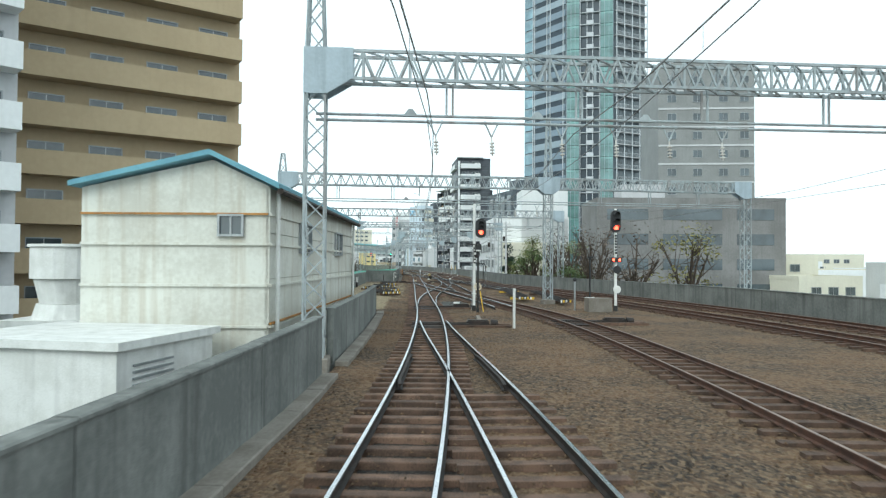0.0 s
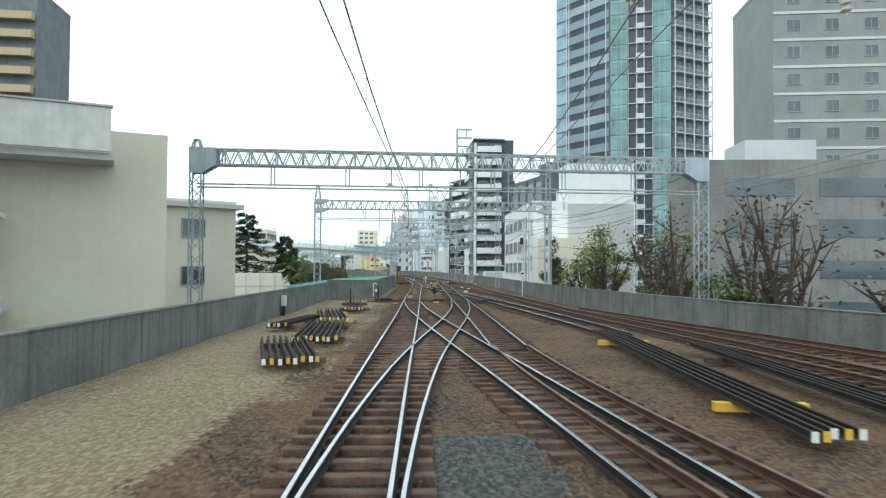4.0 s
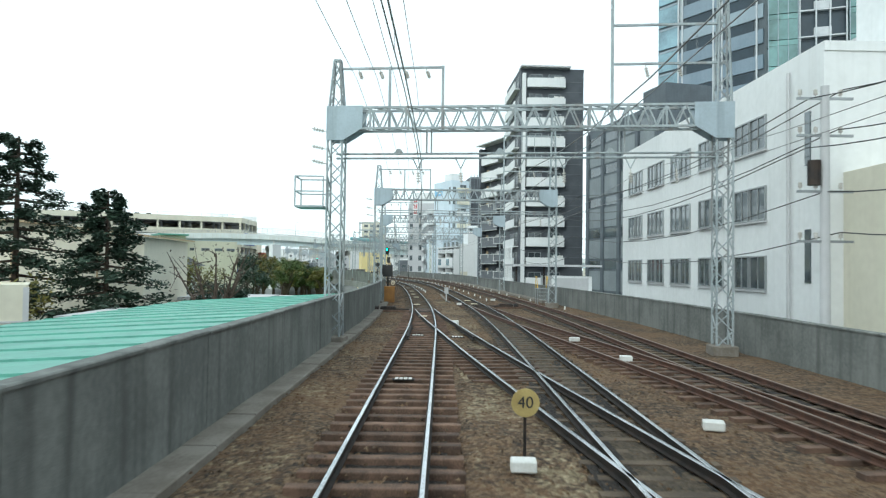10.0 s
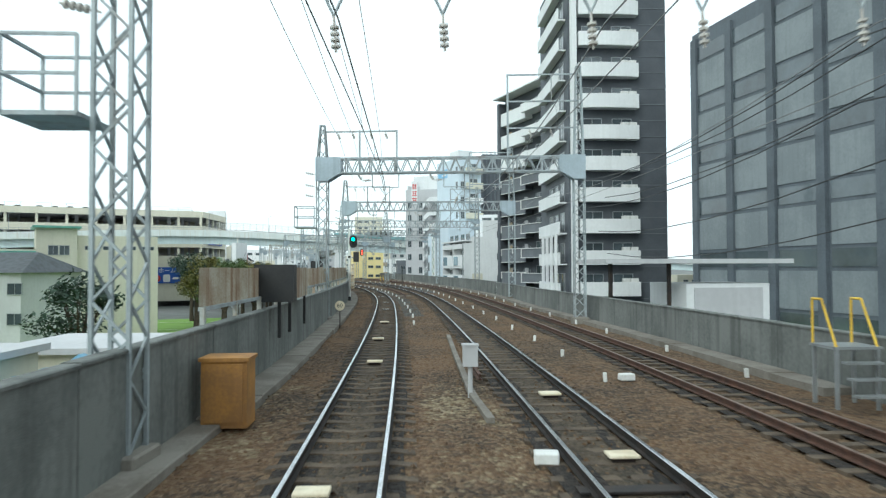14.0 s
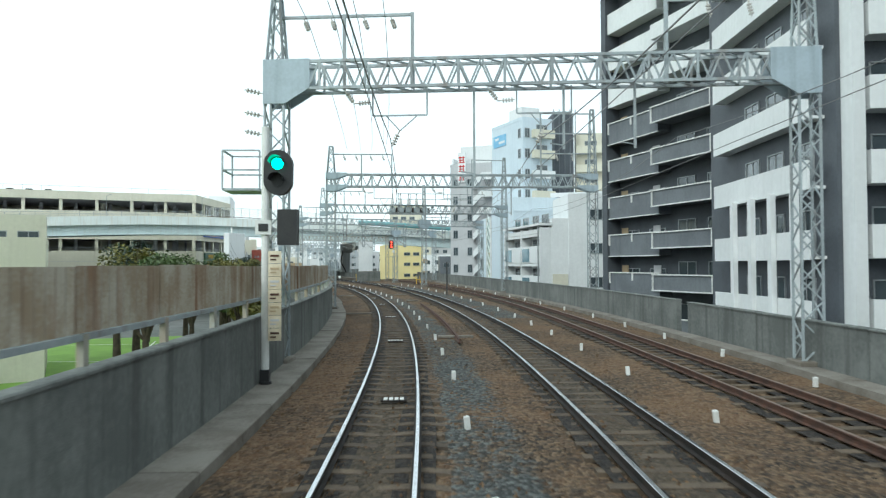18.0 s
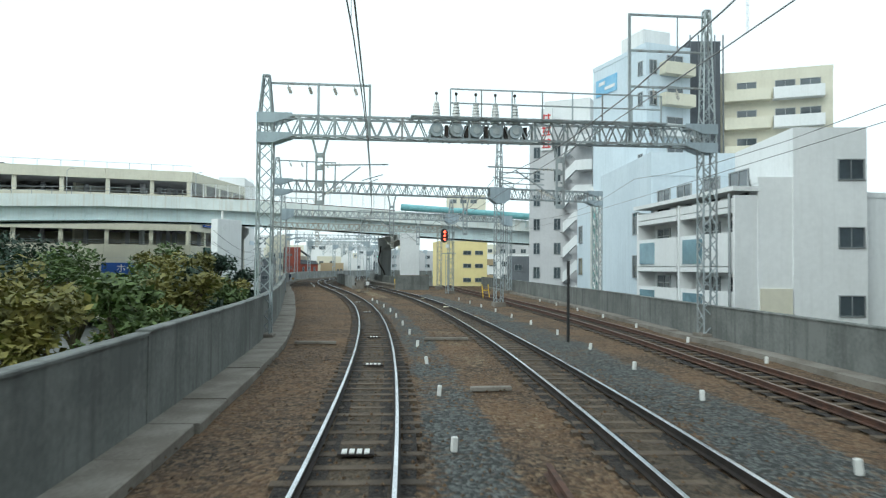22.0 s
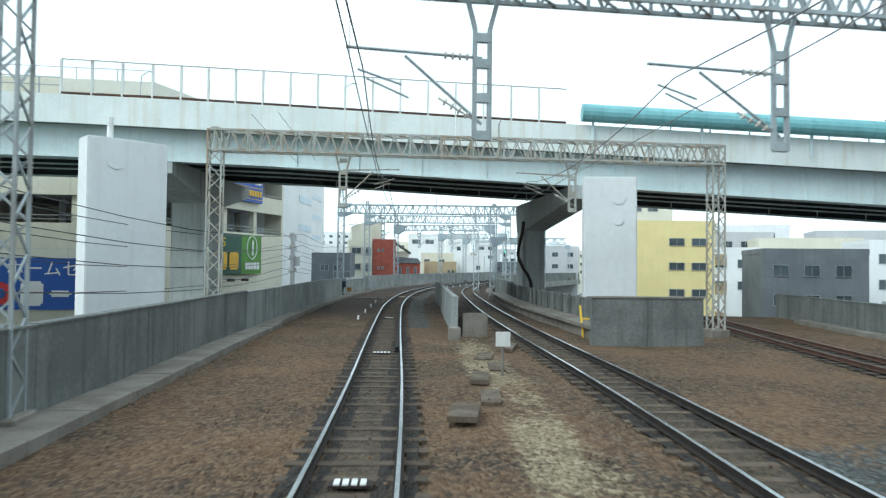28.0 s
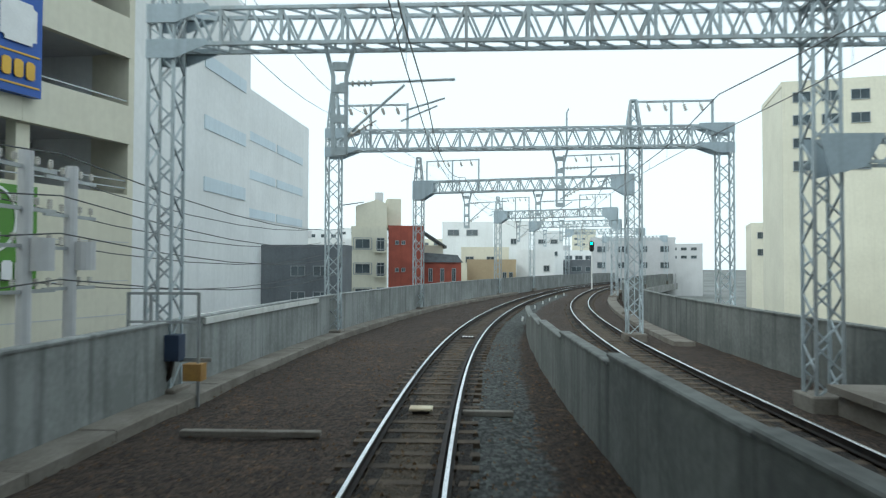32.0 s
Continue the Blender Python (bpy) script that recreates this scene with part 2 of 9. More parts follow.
def bar(bm, p, q, w, h=None):
    """A bar of section w x h from p to q."""
    p, q = Vector(p), Vector(q)
    d = q - p
    if d.length < 1e-4:
        return
    z = d.normalized()
    x = z.cross(Vector((0, 0, 1)))
    x = x.normalized() if x.length > 1e-3 else Vector((1, 0, 0))
    y = z.cross(x)
    x, y = x * w / 2, y * (h or w) / 2
    v = [bm.verts.new(e + a * x + b * y) for e in (p, q) for a, b in ((-1, -1), (1, -1), (1, 1), (-1, 1))]
    for f in ((3, 2, 1, 0), (4, 5, 6, 7), (0, 1, 5, 4), (1, 2, 6, 5), (2, 3, 7, 6), (3, 0, 4, 7)):
        bm.faces.new([v[i] for i in f])


def rod(bm, p, q, r, r2=None, n=8):
    """A round rod from p to q, tapering from r to r2."""
    p, q = Vector(p), Vector(q)
    z = (q - p).normalized()
    x = z.cross(Vector((0, 0, 1)))
    x = x.normalized() if x.length > 1e-3 else Vector((1, 0, 0))
    y = z.cross(x)
    r2 = r if r2 is None else r2
    rings = [[bm.verts.new(e + (x * math.cos(6.2832 * i / n) + y * math.sin(6.2832 * i / n)) * rr) for i in range(n)] for e, rr in ((p, r), (q, r2))]
    for i in range(n):
        bm.faces.new([rings[0][i], rings[0][(i + 1) % n], rings[1][(i + 1) % n], rings[1][i]])
    bm.faces.new(rings[0][::-1])
    bm.faces.new(rings[1])


def rounded(pts, n=4):
    """More points along a path, curved smoothly through the given ones."""
    p = [Vector(q) for q in pts]
    out = []
    for i in range(len(p) - 1):
        a, b, c, d = p[max(0, i - 1)], p[i], p[i + 1], p[min(len(p) - 1, i + 2)]
        for k in range(n):
            t = k / n
            out.append(0.5 * (2 * b + (c - a) * t + (2 * a - 5 * b + 4 * c - d) * t * t + (3 * b - a - 3 * c + d) * t ** 3))
    return out + [p[-1]]


def tube(bm, pts, r, n=5):
    """A thin round tube through the points."""
    rings = []
    for i, p in enumerate(pts):
        z = (pts[min(i + 1, len(pts) - 1)] - pts[max(i - 1, 0)]).normalized()
        x = z.cross(Vector((0, 0, 1))).normalized()
        y = z.cross(x)
        rings.append([bm.verts.new(p + (x * math.cos(6.2832 * k / n) + y * math.sin(6.2832 * k / n)) * r) for k in range(n)])
    for a, c in zip(rings, rings[1:]):
        for k in range(n):
            bm.faces.new([a[k], a[(k + 1) % n], c[(k + 1) % n], c[k]])


def disc(bm, c, axis, r, thick, n=20):
    a = Vector(axis).normalized() * thick / 2
    rod(bm, Vector(c) - a, Vector(c) + a, r, n=n)


def prism(bm, pts, z0, z1):
    """An upright prism over the outline pts."""
    lo, hi = [bm.verts.new((x, y, z0)) for x, y in pts], [bm.verts.new((x, y, z1)) for x, y in pts]
    k = len(pts)
    for i in range(k):
        bm.faces.new([lo[i], lo[(i + 1) % k], hi[(i + 1) % k], hi[i]])
    bm.faces.new(lo[::-1])
    bm.faces.new(hi)


def mesh_of(name, bm, material, smooth=False):
    bmesh.ops.recalc_face_normals(bm, faces=bm.faces)
    me = bpy.data.meshes.new(name)
    bm.to_mesh(me)
    bm.free()
    me.materials.append(material)
    if smooth:
        me.polygons.foreach_set("use_smooth", [True] * len(me.polygons))
    return me


def part(name, bm, material, parent=None, label="", smooth=False):
    ob = new(name, mesh_of(name, bm, material, smooth))
    ob.parent = parent
    if label:
        tagged(ob, label)
    return ob


def thing(name, label, category, m=None, group="", kind=""):
    ob = new(name)
    ob.empty_display_size = 0.3
    if m is not None:
        ob.matrix_world = m
    return tagged(ob, label, category, group, kind)


def boxes(name, material, parent, items, label="", m=None):
    bm = bmesh.new()
    for c, s in items:
        box(bm, c, s, m)
    return part(name, bm, material, parent, label)


# ---- the line: heading every 20 m along the running track ----
HEAD = [-8.0, -3.97, 0.08, 2.76, 2.28, 2.73, 2.49, 2.64, 5.62, 6.79, 7.88, 11.77, 15.6, 19.12, 23.01, 25.62, 24.95, 20.61, 14.22, 9.45, 5.83, 2.4, -0.96, -4.29]
SS = np.arange(-20.0, 440.1, 0.5)
HH = np.radians(np.interp(SS, np.arange(-20.0, 441.0, 20.0), HEAD))
XX = -2.385 + np.concatenate([[0], np.cumsum(-(np.sin(HH[1:]) + np.sin(HH[:-1])) * 0.25)])
YY = -20.0 + np.concatenate([[0], np.cumsum((np.cos(HH[1:]) + np.cos(HH[:-1])) * 0.25)])


def heading(s):
    return float(np.interp(s, SS, HH))


def at(s, u=0.0, z=0.0):
    """The place s metres along the running track and u metres to its right."""
    h = heading(s)
    return Vector((float(np.interp(s, SS, XX)) + u * math.cos(h), float(np.interp(s, SS, YY)) + u * math.sin(h), z))


def station(s, u=0.0, z=0.0, turn=0.0):
    """A pose at s, u: y along the track, x to its right."""
    p = at(s, u, z)
    return pose(p.x, p.y, p.z, 0, 0, math.degrees(heading(s)) + turn)


def along(keys, s):
    return float(np.interp(s, [k[0] for k in keys], [k[1] for k in keys]))


def smooth_u(keys, s):
    """As along(), eased over three metres each way."""
    return sum(along(keys, s + d) for d in (-6, -3, 0, 3, 6)) / 5


def ribbon(name, material, s0, s1, ua, ub, z, step=2.0, cross=1, parent=None):
    """A strip of ground between two offsets (numbers or functions of s)."""
    bm = bmesh.new()
    fa, fb = (ua if callable(ua) else (lambda s: ua)), (ub if callable(ub) else (lambda s: ub))
    rows, k = [], max(1, int((s1 - s0) / step))
    for i in range(k + 1):
        s = s0 + (s1 - s0) * i / k
        rows.append([bm.verts.new(at(s, fa(s) + (fb(s) - fa(s)) * j / cross, z(s, j / cross) if callable(z) else z)) for j in range(cross + 1)])
    for a, b in zip(rows, rows[1:]):
        for j in range(cross):
            bm.faces.new([a[j], a[j + 1], b[j + 1], b[j]])
    return part(name, bm, material, parent)


def sweep(bm, profile, s0, s1, uf, step=2.0, z=0.0):
    """A profile (u, z) carried along the line at the offset uf(s)."""
    k = max(1, int(abs(s1 - s0) / step))
    rows = []
    for i in range(k + 1):
        s = s0 + (s1 - s0) * i / k
        u = uf(s)
        rows.append([bm.verts.new(at(s, u + a, z + b)) for a, b in profile])
    n = len(profile)
    for a, b in zip(rows, rows[1:]):
        for j in range(n):
            bm.faces.new([a[j], a[(j + 1) % n], b[(j + 1) % n], b[j]])
    bm.faces.new(rows[0])
    bm.faces.new(rows[-1][::-1])
import itertools


# ---- setting: ground, viaduct, ballast, parapets ----
g = bmesh.new()
bmesh.ops.create_grid(g, x_segments=24, y_segments=24, size=2600)
ground = part("ground", g, STREET)
ground.location = (-60, 200, -6.6)
tagged(ground, "grey town ground far below the railway viaduct", "ground", kind="structure")

LEFT = [(-20, -2.0), (12, -2.35), (36, -2.75), (36.5, -7.0), (91, -6.9), (91.5, -2.95), (120, -3.0), (140, -2.85), (152, -2.73), (165, -2.82), (178, -2.87), (200, -2.96), (208, -3.08), (214, -3.33), (223, -3.6), (230, -3.82), (236, -4.22), (243, -4.68), (252, -5.2), (262, -5.5), (284, -5.55), (300, -5.25), (315, -5.18), (330, -5.25), (345, -4.9), (376, -3.4), (440, -3.2)]
RIGHT = [(-20, 19.5), (20, 19.5), (45, 18.0), (70, 13.2), (88, 11.0), (130, 10.7), (150, 10.2), (180, 10.0), (200, 11.0), (234, 12.6), (262, 16.0), (300, 22.0), (302, 10.8), (318, 9.0), (345, 7.6), (380, 6.8), (440, 6.6)]


def left_u(s):
    return along(LEFT, s)


def right_u(s):
    return along(RIGHT, s)


deck = ribbon("viaduct_deck", DECK, -20, 440, lambda s: left_u(s) - 0.4, lambda s: right_u(s) + 0.4, -0.32, 1.0)
b = bmesh.new()
b.from_mesh(deck.data)
edge = bmesh.ops.extrude_face_region(b, geom=b.faces[:])
bmesh.ops.translate(b, vec=(0, 0, -1.1), verts=[v for v in edge["geom"] if isinstance(v, bmesh.types.BMVert)])
bmesh.ops.recalc_face_normals(b, faces=b.faces)
b.to_mesh(deck.data)
b.free()
tagged(deck, "grey concrete railway viaduct deck", "viaduct", kind="structure")

rnd = random.Random(4)


def bed_z(s, k):
    """The uneven top of the stone bed, a little lower between and beside the tracks."""
    u = left_u(s) + 0.1 + (right_u(s) - left_u(s) - 0.2) * k
    dip = 0.05 if s < 139 and abs(u) < 1.15 else 0.0
    return -0.05 - dip + 0.05 * noise.noise((s * 0.35, k * 9, 0)) + 0.03 * noise.noise((s * 1.7, u * 1.9, 3))


S0_, S1_, STEP_, CROSS_ = -20, 440, 0.5, 56
bed = ribbon("ballast_bed", BALLAST, S0_, S1_, lambda s: left_u(s) + 0.1, lambda s: right_u(s) - 0.1, bed_z, STEP_, CROSS_)
tagged(bed, "rust-brown crushed stone ballast between the tracks", "ballast", kind="structure")


# offsets of the second and third tracks
T2 = [(-20, 3.6), (45, 3.6), (150, 3.6), (175, 3.75), (190, 3.93), (200, 4.1), (215, 4.3), (230, 4.5), (241, 4.68), (251, 4.86), (263, 5.2), (276, 5.42), (290, 5.42), (307, 5.75), (314, 5.8), (331, 5.25), (350, 4.35), (380, 3.65), (440, 3.6)]
T3 = [(-20, 15.2), (25, 14.6), (40, 13.0), (60, 11.0), (76, 9.3), (100, 8.0), (118, 7.4), (185, 7.4), (200, 7.95), (210, 8.6), (220, 9.15), (230, 9.75), (250, 10.8), (258, 11.35), (280, 13.5), (300, 16.6)]


def patch(s, u, s0, s1, u0, u1, soft):
    """1 inside a stretch of ground, fading to 0 over `soft` metres round it."""
    d = max(s0 - s, s - s1, (u0 - u) * 2, (u - u1) * 2, 0.0)
    return max(0.0, 1.0 - d / soft)


fresh = bed.data.attributes.new("fresh_stone", "FLOAT", "POINT")
grassy = bed.data.attributes.new("dry_grass", "FLOAT", "POINT")
sooty = bed.data.attributes.new("brake_dust", "FLOAT", "POINT")
rows_ = max(1, int((S1_ - S0_) / STEP_))
for i in range(rows_ + 1):
    s = S0_ + (S1_ - S0_) * i / rows_
    la, rb = left_u(s) + 0.1, right_u(s) - 0.1
    for j in range(CROSS_ + 1):
        u = la + (rb - la) * j / CROSS_
        w = 0.45 * noise.noise((s * 0.5, u * 0.9, 2.0))
        f = max(0.72 * patch(s, u, 172, 262, 1.1, 2.0, 0.8), patch(s, u, 292, 372, 0.95, 1.75, 0.7), patch(s, u, 40.5, 47, 1.0, 2.7, 0.5), 0.75 * patch(s, u, 206, 272, smooth_u(T2, s) + 1.1, smooth_u(T2, s) + 2.7, 1.2), 0.3 * patch(s, u, 268, 292, 3.0, 4.2, 1.5))
        fresh.data[i * (CROSS_ + 1) + j].value = f + w * (0.15 + 0.85 * min(1.0, f * 2))
        g = max(1.7 * patch(s, u, 40, 90, -7.2, -2.8, 1.4), 0.45 * patch(s, u, -20, 34, 3.6, 13.5, 3.0), patch(s, u, 50, 92, -2.6, -1.6, 1.0), 0.8 * patch(s, u, 92, 150, 1.2, 2.6, 0.8), 0.7 * patch(s, u, 92, 150, -2.6, -1.3, 0.8), 0.6 * patch(s, u, 196, 262, 2.4, 3.2, 1.0), 1.05 * patch(s, u, 266, 287.5, 2.4, 3.4, 1.0))
        grassy.data[i * (CROSS_ + 1) + j].value = g * (0.75 + w)
        sooty.data[i * (CROSS_ + 1) + j].value = 0.95 * patch(s, u, 303, 440, -9, 12, 14.0) * (0.9 + w)


def wall(name, label, s0, s1, uf, top, thick=0.18, length=5.0, cap=0.05, base=-0.35, material=CONCRETE):
    """A parapet of cast concrete panels with open joints and a rounded cap."""
    root = thing(name, label, "wall", kind="structure")
    k = max(1, round((s1 - s0) / length))
    for i in range(k):
        a, c = s0 + (s1 - s0) * i / k + 0.012, s0 + (s1 - s0) * (i + 1) / k - 0.012
        bm = bmesh.new()
        t = top(0.5 * (a + c)) if callable(top) else top
        t += rnd.uniform(-0.008, 0.008)
        h = thick / 2
        sweep(bm, [(-h, base), (h, base), (h, t - cap), (h + 0.03, t - cap), (h + 0.03, t - 0.015), (h + 0.01, t), (-h - 0.01, t), (-h - 0.03, t - 0.015), (-h - 0.03, t - cap), (-h, t - cap)], a, c, uf, 2.5)
        part("wall_panel", bm, material, root)
    return root


def kerb(s0, s1, uf, w=0.5, h=0.08):
    root = thing("cable_trough", "worn brown-grey concrete cable trough along the wall foot", "cable trough", kind="structure")
    k = max(1, round((s1 - s0) / 2.0))
    for i in range(k):
        a, c = s0 + (s1 - s0) * i / k + 0.008, s0 + (s1 - s0) * (i + 1) / k - 0.008
        bm = bmesh.new()
        d = rnd.uniform(-0.012, 0.012)
        sweep(bm, [(0, -0.3), (w, -0.3), (w, h + d - 0.02), (w - 0.02, h + d), (0, h + d)], a, c, uf, 2.0)
        part("trough_lid", bm, KERB, root)


W_LABEL = "stained grey concrete parapet wall of the viaduct"
wall("wall_left_a", W_LABEL, -20, 15.6, lambda s: left_u(s), 1.40)
wall("wall_left_b", W_LABEL, 17.6, 35.6, lambda s: left_u(s) - 0.05, 1.45)
wall("wall_left_yard", W_LABEL, 37, 91, lambda s: -7.0, 1.35)
wall("wall_left_c", W_LABEL, 92, 162, left_u, 1.60)
wall("wall_left_d", W_LABEL, 162.02, 218.46, left_u, 1.57)
wall("wall_left_e", W_LABEL, 218.5, 288.98, left_u, 1.62)
wall("wall_left_f", "pale grey concrete parapet wall with damp stains beside the track", 289, 440, left_u, 1.56, material=CONCRETE_PALE)
wall("wall_right_a", W_LABEL, -20, 196, right_u, 1.25)
wall("wall_right_b", W_LABEL, 197, 300, right_u, 1.30)
wall("wall_right_c", W_LABEL, 318, 440, right_u, 1.45)
kerb(-20, 15.8, lambda s: left_u(s) + 0.09, 0.35)
kerb(17.6, 36, lambda s: left_u(s) + 0.09, 0.35)
kerb(92, 146, lambda s: left_u(s) + 0.09, 0.5)
kerb(146.02, 162, lambda s: left_u(s) + 0.09, 0.68, 0.12)
kerb(162.02, 218.48, lambda s: left_u(s) + 0.09, 0.74, 0.14)
kerb(218.5, 292, lambda s: left_u(s) + 0.09, 0.82, 0.14)
kerb(292.02, 372, lambda s: left_u(s) + 0.09, 0.62, 0.16)
kerb(148, 296, lambda s: right_u(s) - 0.75, 0.65, 0.12)
kerb(330, 396, lambda s: along([(330, 7.1), (345, 6.5), (361, 6.0), (396, 5.4)], s), 0.7, 0.12)
# the cross wall at the end of the yard
yard_end = thing("wall_yard_end", "weathered grey concrete wall across the end of the yard", "wall", station(91.6, -4.95), kind="structure")
for i in range(2):
    boxes("wall_panel", CONCRETE, yard_end, [((-1.0 + 2.0 * i, 0, 0.6), (1.98, 0.18, 1.8)), ((-1.0 + 2.0 * i, 0, 1.5), (1.99, 0.24, 0.06))])
boxes("ledge", KERB, yard_end, [((0, -0.3, -0.05), (4.0, 0.4, 0.2))])


# ---- tracks ----
RAIL = [(-0.06, 0.03), (0.06, 0.03), (0.06, 0.045), (0.012, 0.06), (0.012, 0.125), (0.034, 0.135), (0.034, 0.165), (-0.034, 0.165), (-0.034, 0.135), (-0.012, 0.125), (-0.012, 0.06), (-0.06, 0.045)]
HEADP = [(-0.031, 0.165), (0.031, 0.165), (0.026, 0.172), (-0.026, 0.172)]
GAUGE = 1.132


def sleeper_mesh(name, length, width=0.2, high=0.14, rnd_end=True):
    bm = bmesh.new()
    box(bm, (0, 0, 0.03 - high / 2), (length, width, high))
    bmesh.ops.bevel(bm, geom=bm.edges[:], offset=0.012, segments=1, affect="EDGES")
    me = mesh_of(name, bm, SLEEPER)
    return me


def concrete_sleeper_mesh(length):
    """A cast sleeper: thick under the rails, waisted in the middle."""
    bm = bmesh.new()
    xs = (-length / 2, -0.72, -0.42, 0.0, 0.42, 0.72, length / 2)
    hs = (0.0, 0.035, 0.035, 0.005, 0.035, 0.035, 0.0)
    rows = []
    for x, h in zip(xs, hs):
        w = 0.125 if abs(x) > 0.3 else 0.105
        rows.append([bm.verts.new(p) for p in ((x, -w, -0.12), (x, w, -0.12), (x, w * 0.75, h), (x, -w * 0.75, h))])
    for a, c in zip(rows, rows[1:]):
        for j in range(4):
            bm.faces.new([a[j], a[(j + 1) % 4], c[(j + 1) % 4], c[j]])
    bm.faces.new(rows[0])
    bm.faces.new(rows[-1][::-1])
    return mesh_of("sleeper", bm, SLEEPER_C)


WOOD = sleeper_mesh("sleeper", 2.15)
CAST = concrete_sleeper_mesh(2.0)
PITCH = 0.64


def track(label, s0, s1, uf, shiny=True, cast_from=146, near=(0, 0), skip=(), span=None):
    """A railway track: two rails with running faces, and sleepers; those in `near` are pieces of their own."""
    root = thing("railway_track", label, "railway track", group="tracks")
    for side in (-1, 1):
        f = (lambda s, d=side: uf(s) + d * GAUGE / 2)
        bm = bmesh.new()
        sweep(bm, RAIL, s0, s1, f, 1.5)
        rail = part("rail", bm, RUST if shiny else RUST_RED, root)
        bm = bmesh.new()
        sweep(bm, HEADP, s0, s1, f, 1.5)
        part("rail_head", bm, STEEL if shiny else RUSTHEAD, rail, "polished steel running surface" if shiny else "dull brown running surface")
    far, low = bmesh.new(), bmesh.new()
    k = int((s1 - s0) / PITCH)
    for i in range(k):
        s = s0 + (i + 0.5) * PITCH
        if any(a < s < c for a, c in skip):
            continue
        u = uf(s)
        du = uf(s + 0.5) - uf(s - 0.5)
        turn = -math.degrees(math.atan(du)) + rnd.uniform(-0.7, 0.7)
        cast = s > cast_from
        m = station(s, u + rnd.uniform(-0.02, 0.02), rnd.uniform(-0.012, 0.006) - 0.018 * cast, turn)
        if near[0] < s < near[1]:
            ob = new("sleeper", CAST if s > cast_from else WOOD)
            ob.parent = root
            ob.matrix_world = m
        else:
            box(low if cast else far, (0, 0, -0.052 if cast else -0.04), (1.9 if cast else 2.1, 0.2, 0.14), m)
    if far.verts:
        tagged(part("sleeper_run", far, SLEEPER, root), "rows of weathered brown sleepers", kind="stuff")
    else:
        far.free()
    if low.verts:
        tagged(part("sleeper_run", low, SLEEPER_C, root), "rows of half-buried dusty sleepers", kind="stuff")
    else:
        low.free()
    return root


B = [(-20, 6.7), (20, 6.55), (30, 6.3), (38, 5.5), (46, 4.4), (54, 3.7), (60, 3.6)]
JOIN0 = [(-20, 4.6), (0, 2.75), (12, 1.5), (16.2, 1.05), (24.6, 0.32), (30, 0.0)]
DIAG1 = [(40, 0.0), (50, 0.35), (59, 1.2), (64, 1.8), (73.5, 2.85), (82, 3.4), (88, 3.6)]
DIAG2 = [(38, 4.55), (44, 3.95), (49, 3.5), (57, 2.5), (71, 0.95), (81, 0.14), (86, 0.0)]
DIAG3 = [(62, 8.4), (78, 6.9), (92, 5.35), (107, 3.25), (116, 2.03), (123, 1.2), (131, 0.35), (137, 0.0)]
DIAG4 = [(98, 8.05), (112, 6.6), (124, 4.95), (134, 3.95), (141, 3.6)]
T5 = [(-20, 18.4), (30, 17.8), (50, 15.6), (68, 12.0), (80, 9.6)]


def keyed(keys):
    return lambda s: smooth_u(keys, s)


# brake dust, oil and painted sleeper-gap shade darken stones between and along the rails
tagged(ribbon("dusty_ballast_strip", BALLAST_OIL_SHADE, -20, 139, lambda s: -0.5, lambda s: 0.5, lambda s, k: -0.075 + 0.008 * math.sin(s * 1.7 + 7 * k), 0.8, 4), "oily stones between the rails with sleeper-gap shade in their colour", "ballast", kind="structure")
tagged(ribbon("dusty_ballast_strip", BALLAST_DUST, 139, 440, lambda s: -0.5, lambda s: 0.5, lambda s, k: -0.016 + 0.008 * math.sin(s * 1.7 + 7 * k), 0.8, 4), "brown dusty stones between the rails", "ballast", kind="structure")
tagged(ribbon("dusty_ballast_strip", BALLAST_DUST, 58, 440, lambda s: smooth_u(T2, s) - 0.5, lambda s: smooth_u(T2, s) + 0.5, lambda s, k: -0.012 + 0.008 * math.sin(s * 1.7 + 7 * k), 0.8, 4), "brown dusty stones between the rails", "ballast", kind="structure")
for uf, s0, s1 in ((lambda s: 0.0, -20, 440), (keyed(T2), 58, 440), (keyed(T3), 40, 300)):
    for side in (-1, 1):
        for d0, d1 in ((-0.30, -0.07), (0.07, 0.27)):
            c = side * GAUGE / 2
            tagged(ribbon("dusty_ballast_strip", BALLAST_OIL_SHADE, s0, s1, lambda s: uf(s) + c + d0 + 0.03 * math.sin(s * 1.3 + d1), lambda s: uf(s) + c + d1 + 0.03 * math.sin(s * 0.9), lambda s, k: (-0.07 if s < 139 and s0 < 0 else -0.008) + 0.006 * math.sin(s * 2.1 + 9 * k), 0.8, 2), "dark oily stones along the rail", "ballast", kind="structure")


track("running track with polished rails on brown sleepers in rusty ballast", -20, 440, lambda s: 0.0, True, 139, (4, 190))
track("second track with polished rails beside the running track", 58, 440, keyed(T2), True, 100)
track("third track with dull brown rails near the parapet", -20, 300, keyed(T3), False, 60)
track("track with dark rails beside the switches", -20, 58, keyed(B), False)
track("diverging track that joins the running track at a switch", -20, 29, keyed(JOIN0), True, skip=((14, 30),))
track("crossing track of a scissors crossover", 41, 87, keyed(DIAG1), True, skip=((41, 53), (70, 90)))
track("crossing track of a scissors crossover", 38, 85, keyed(DIAG2), True, skip=((38, 46), (66, 90)))
track("long crossover track over three tracks", 62, 136, keyed(DIAG3), True, skip=((62, 68), (88, 112), (118, 137)))
track("crossover track between the second and third tracks", 98, 140, keyed(DIAG4), False, skip=((98, 104), (126, 141)))
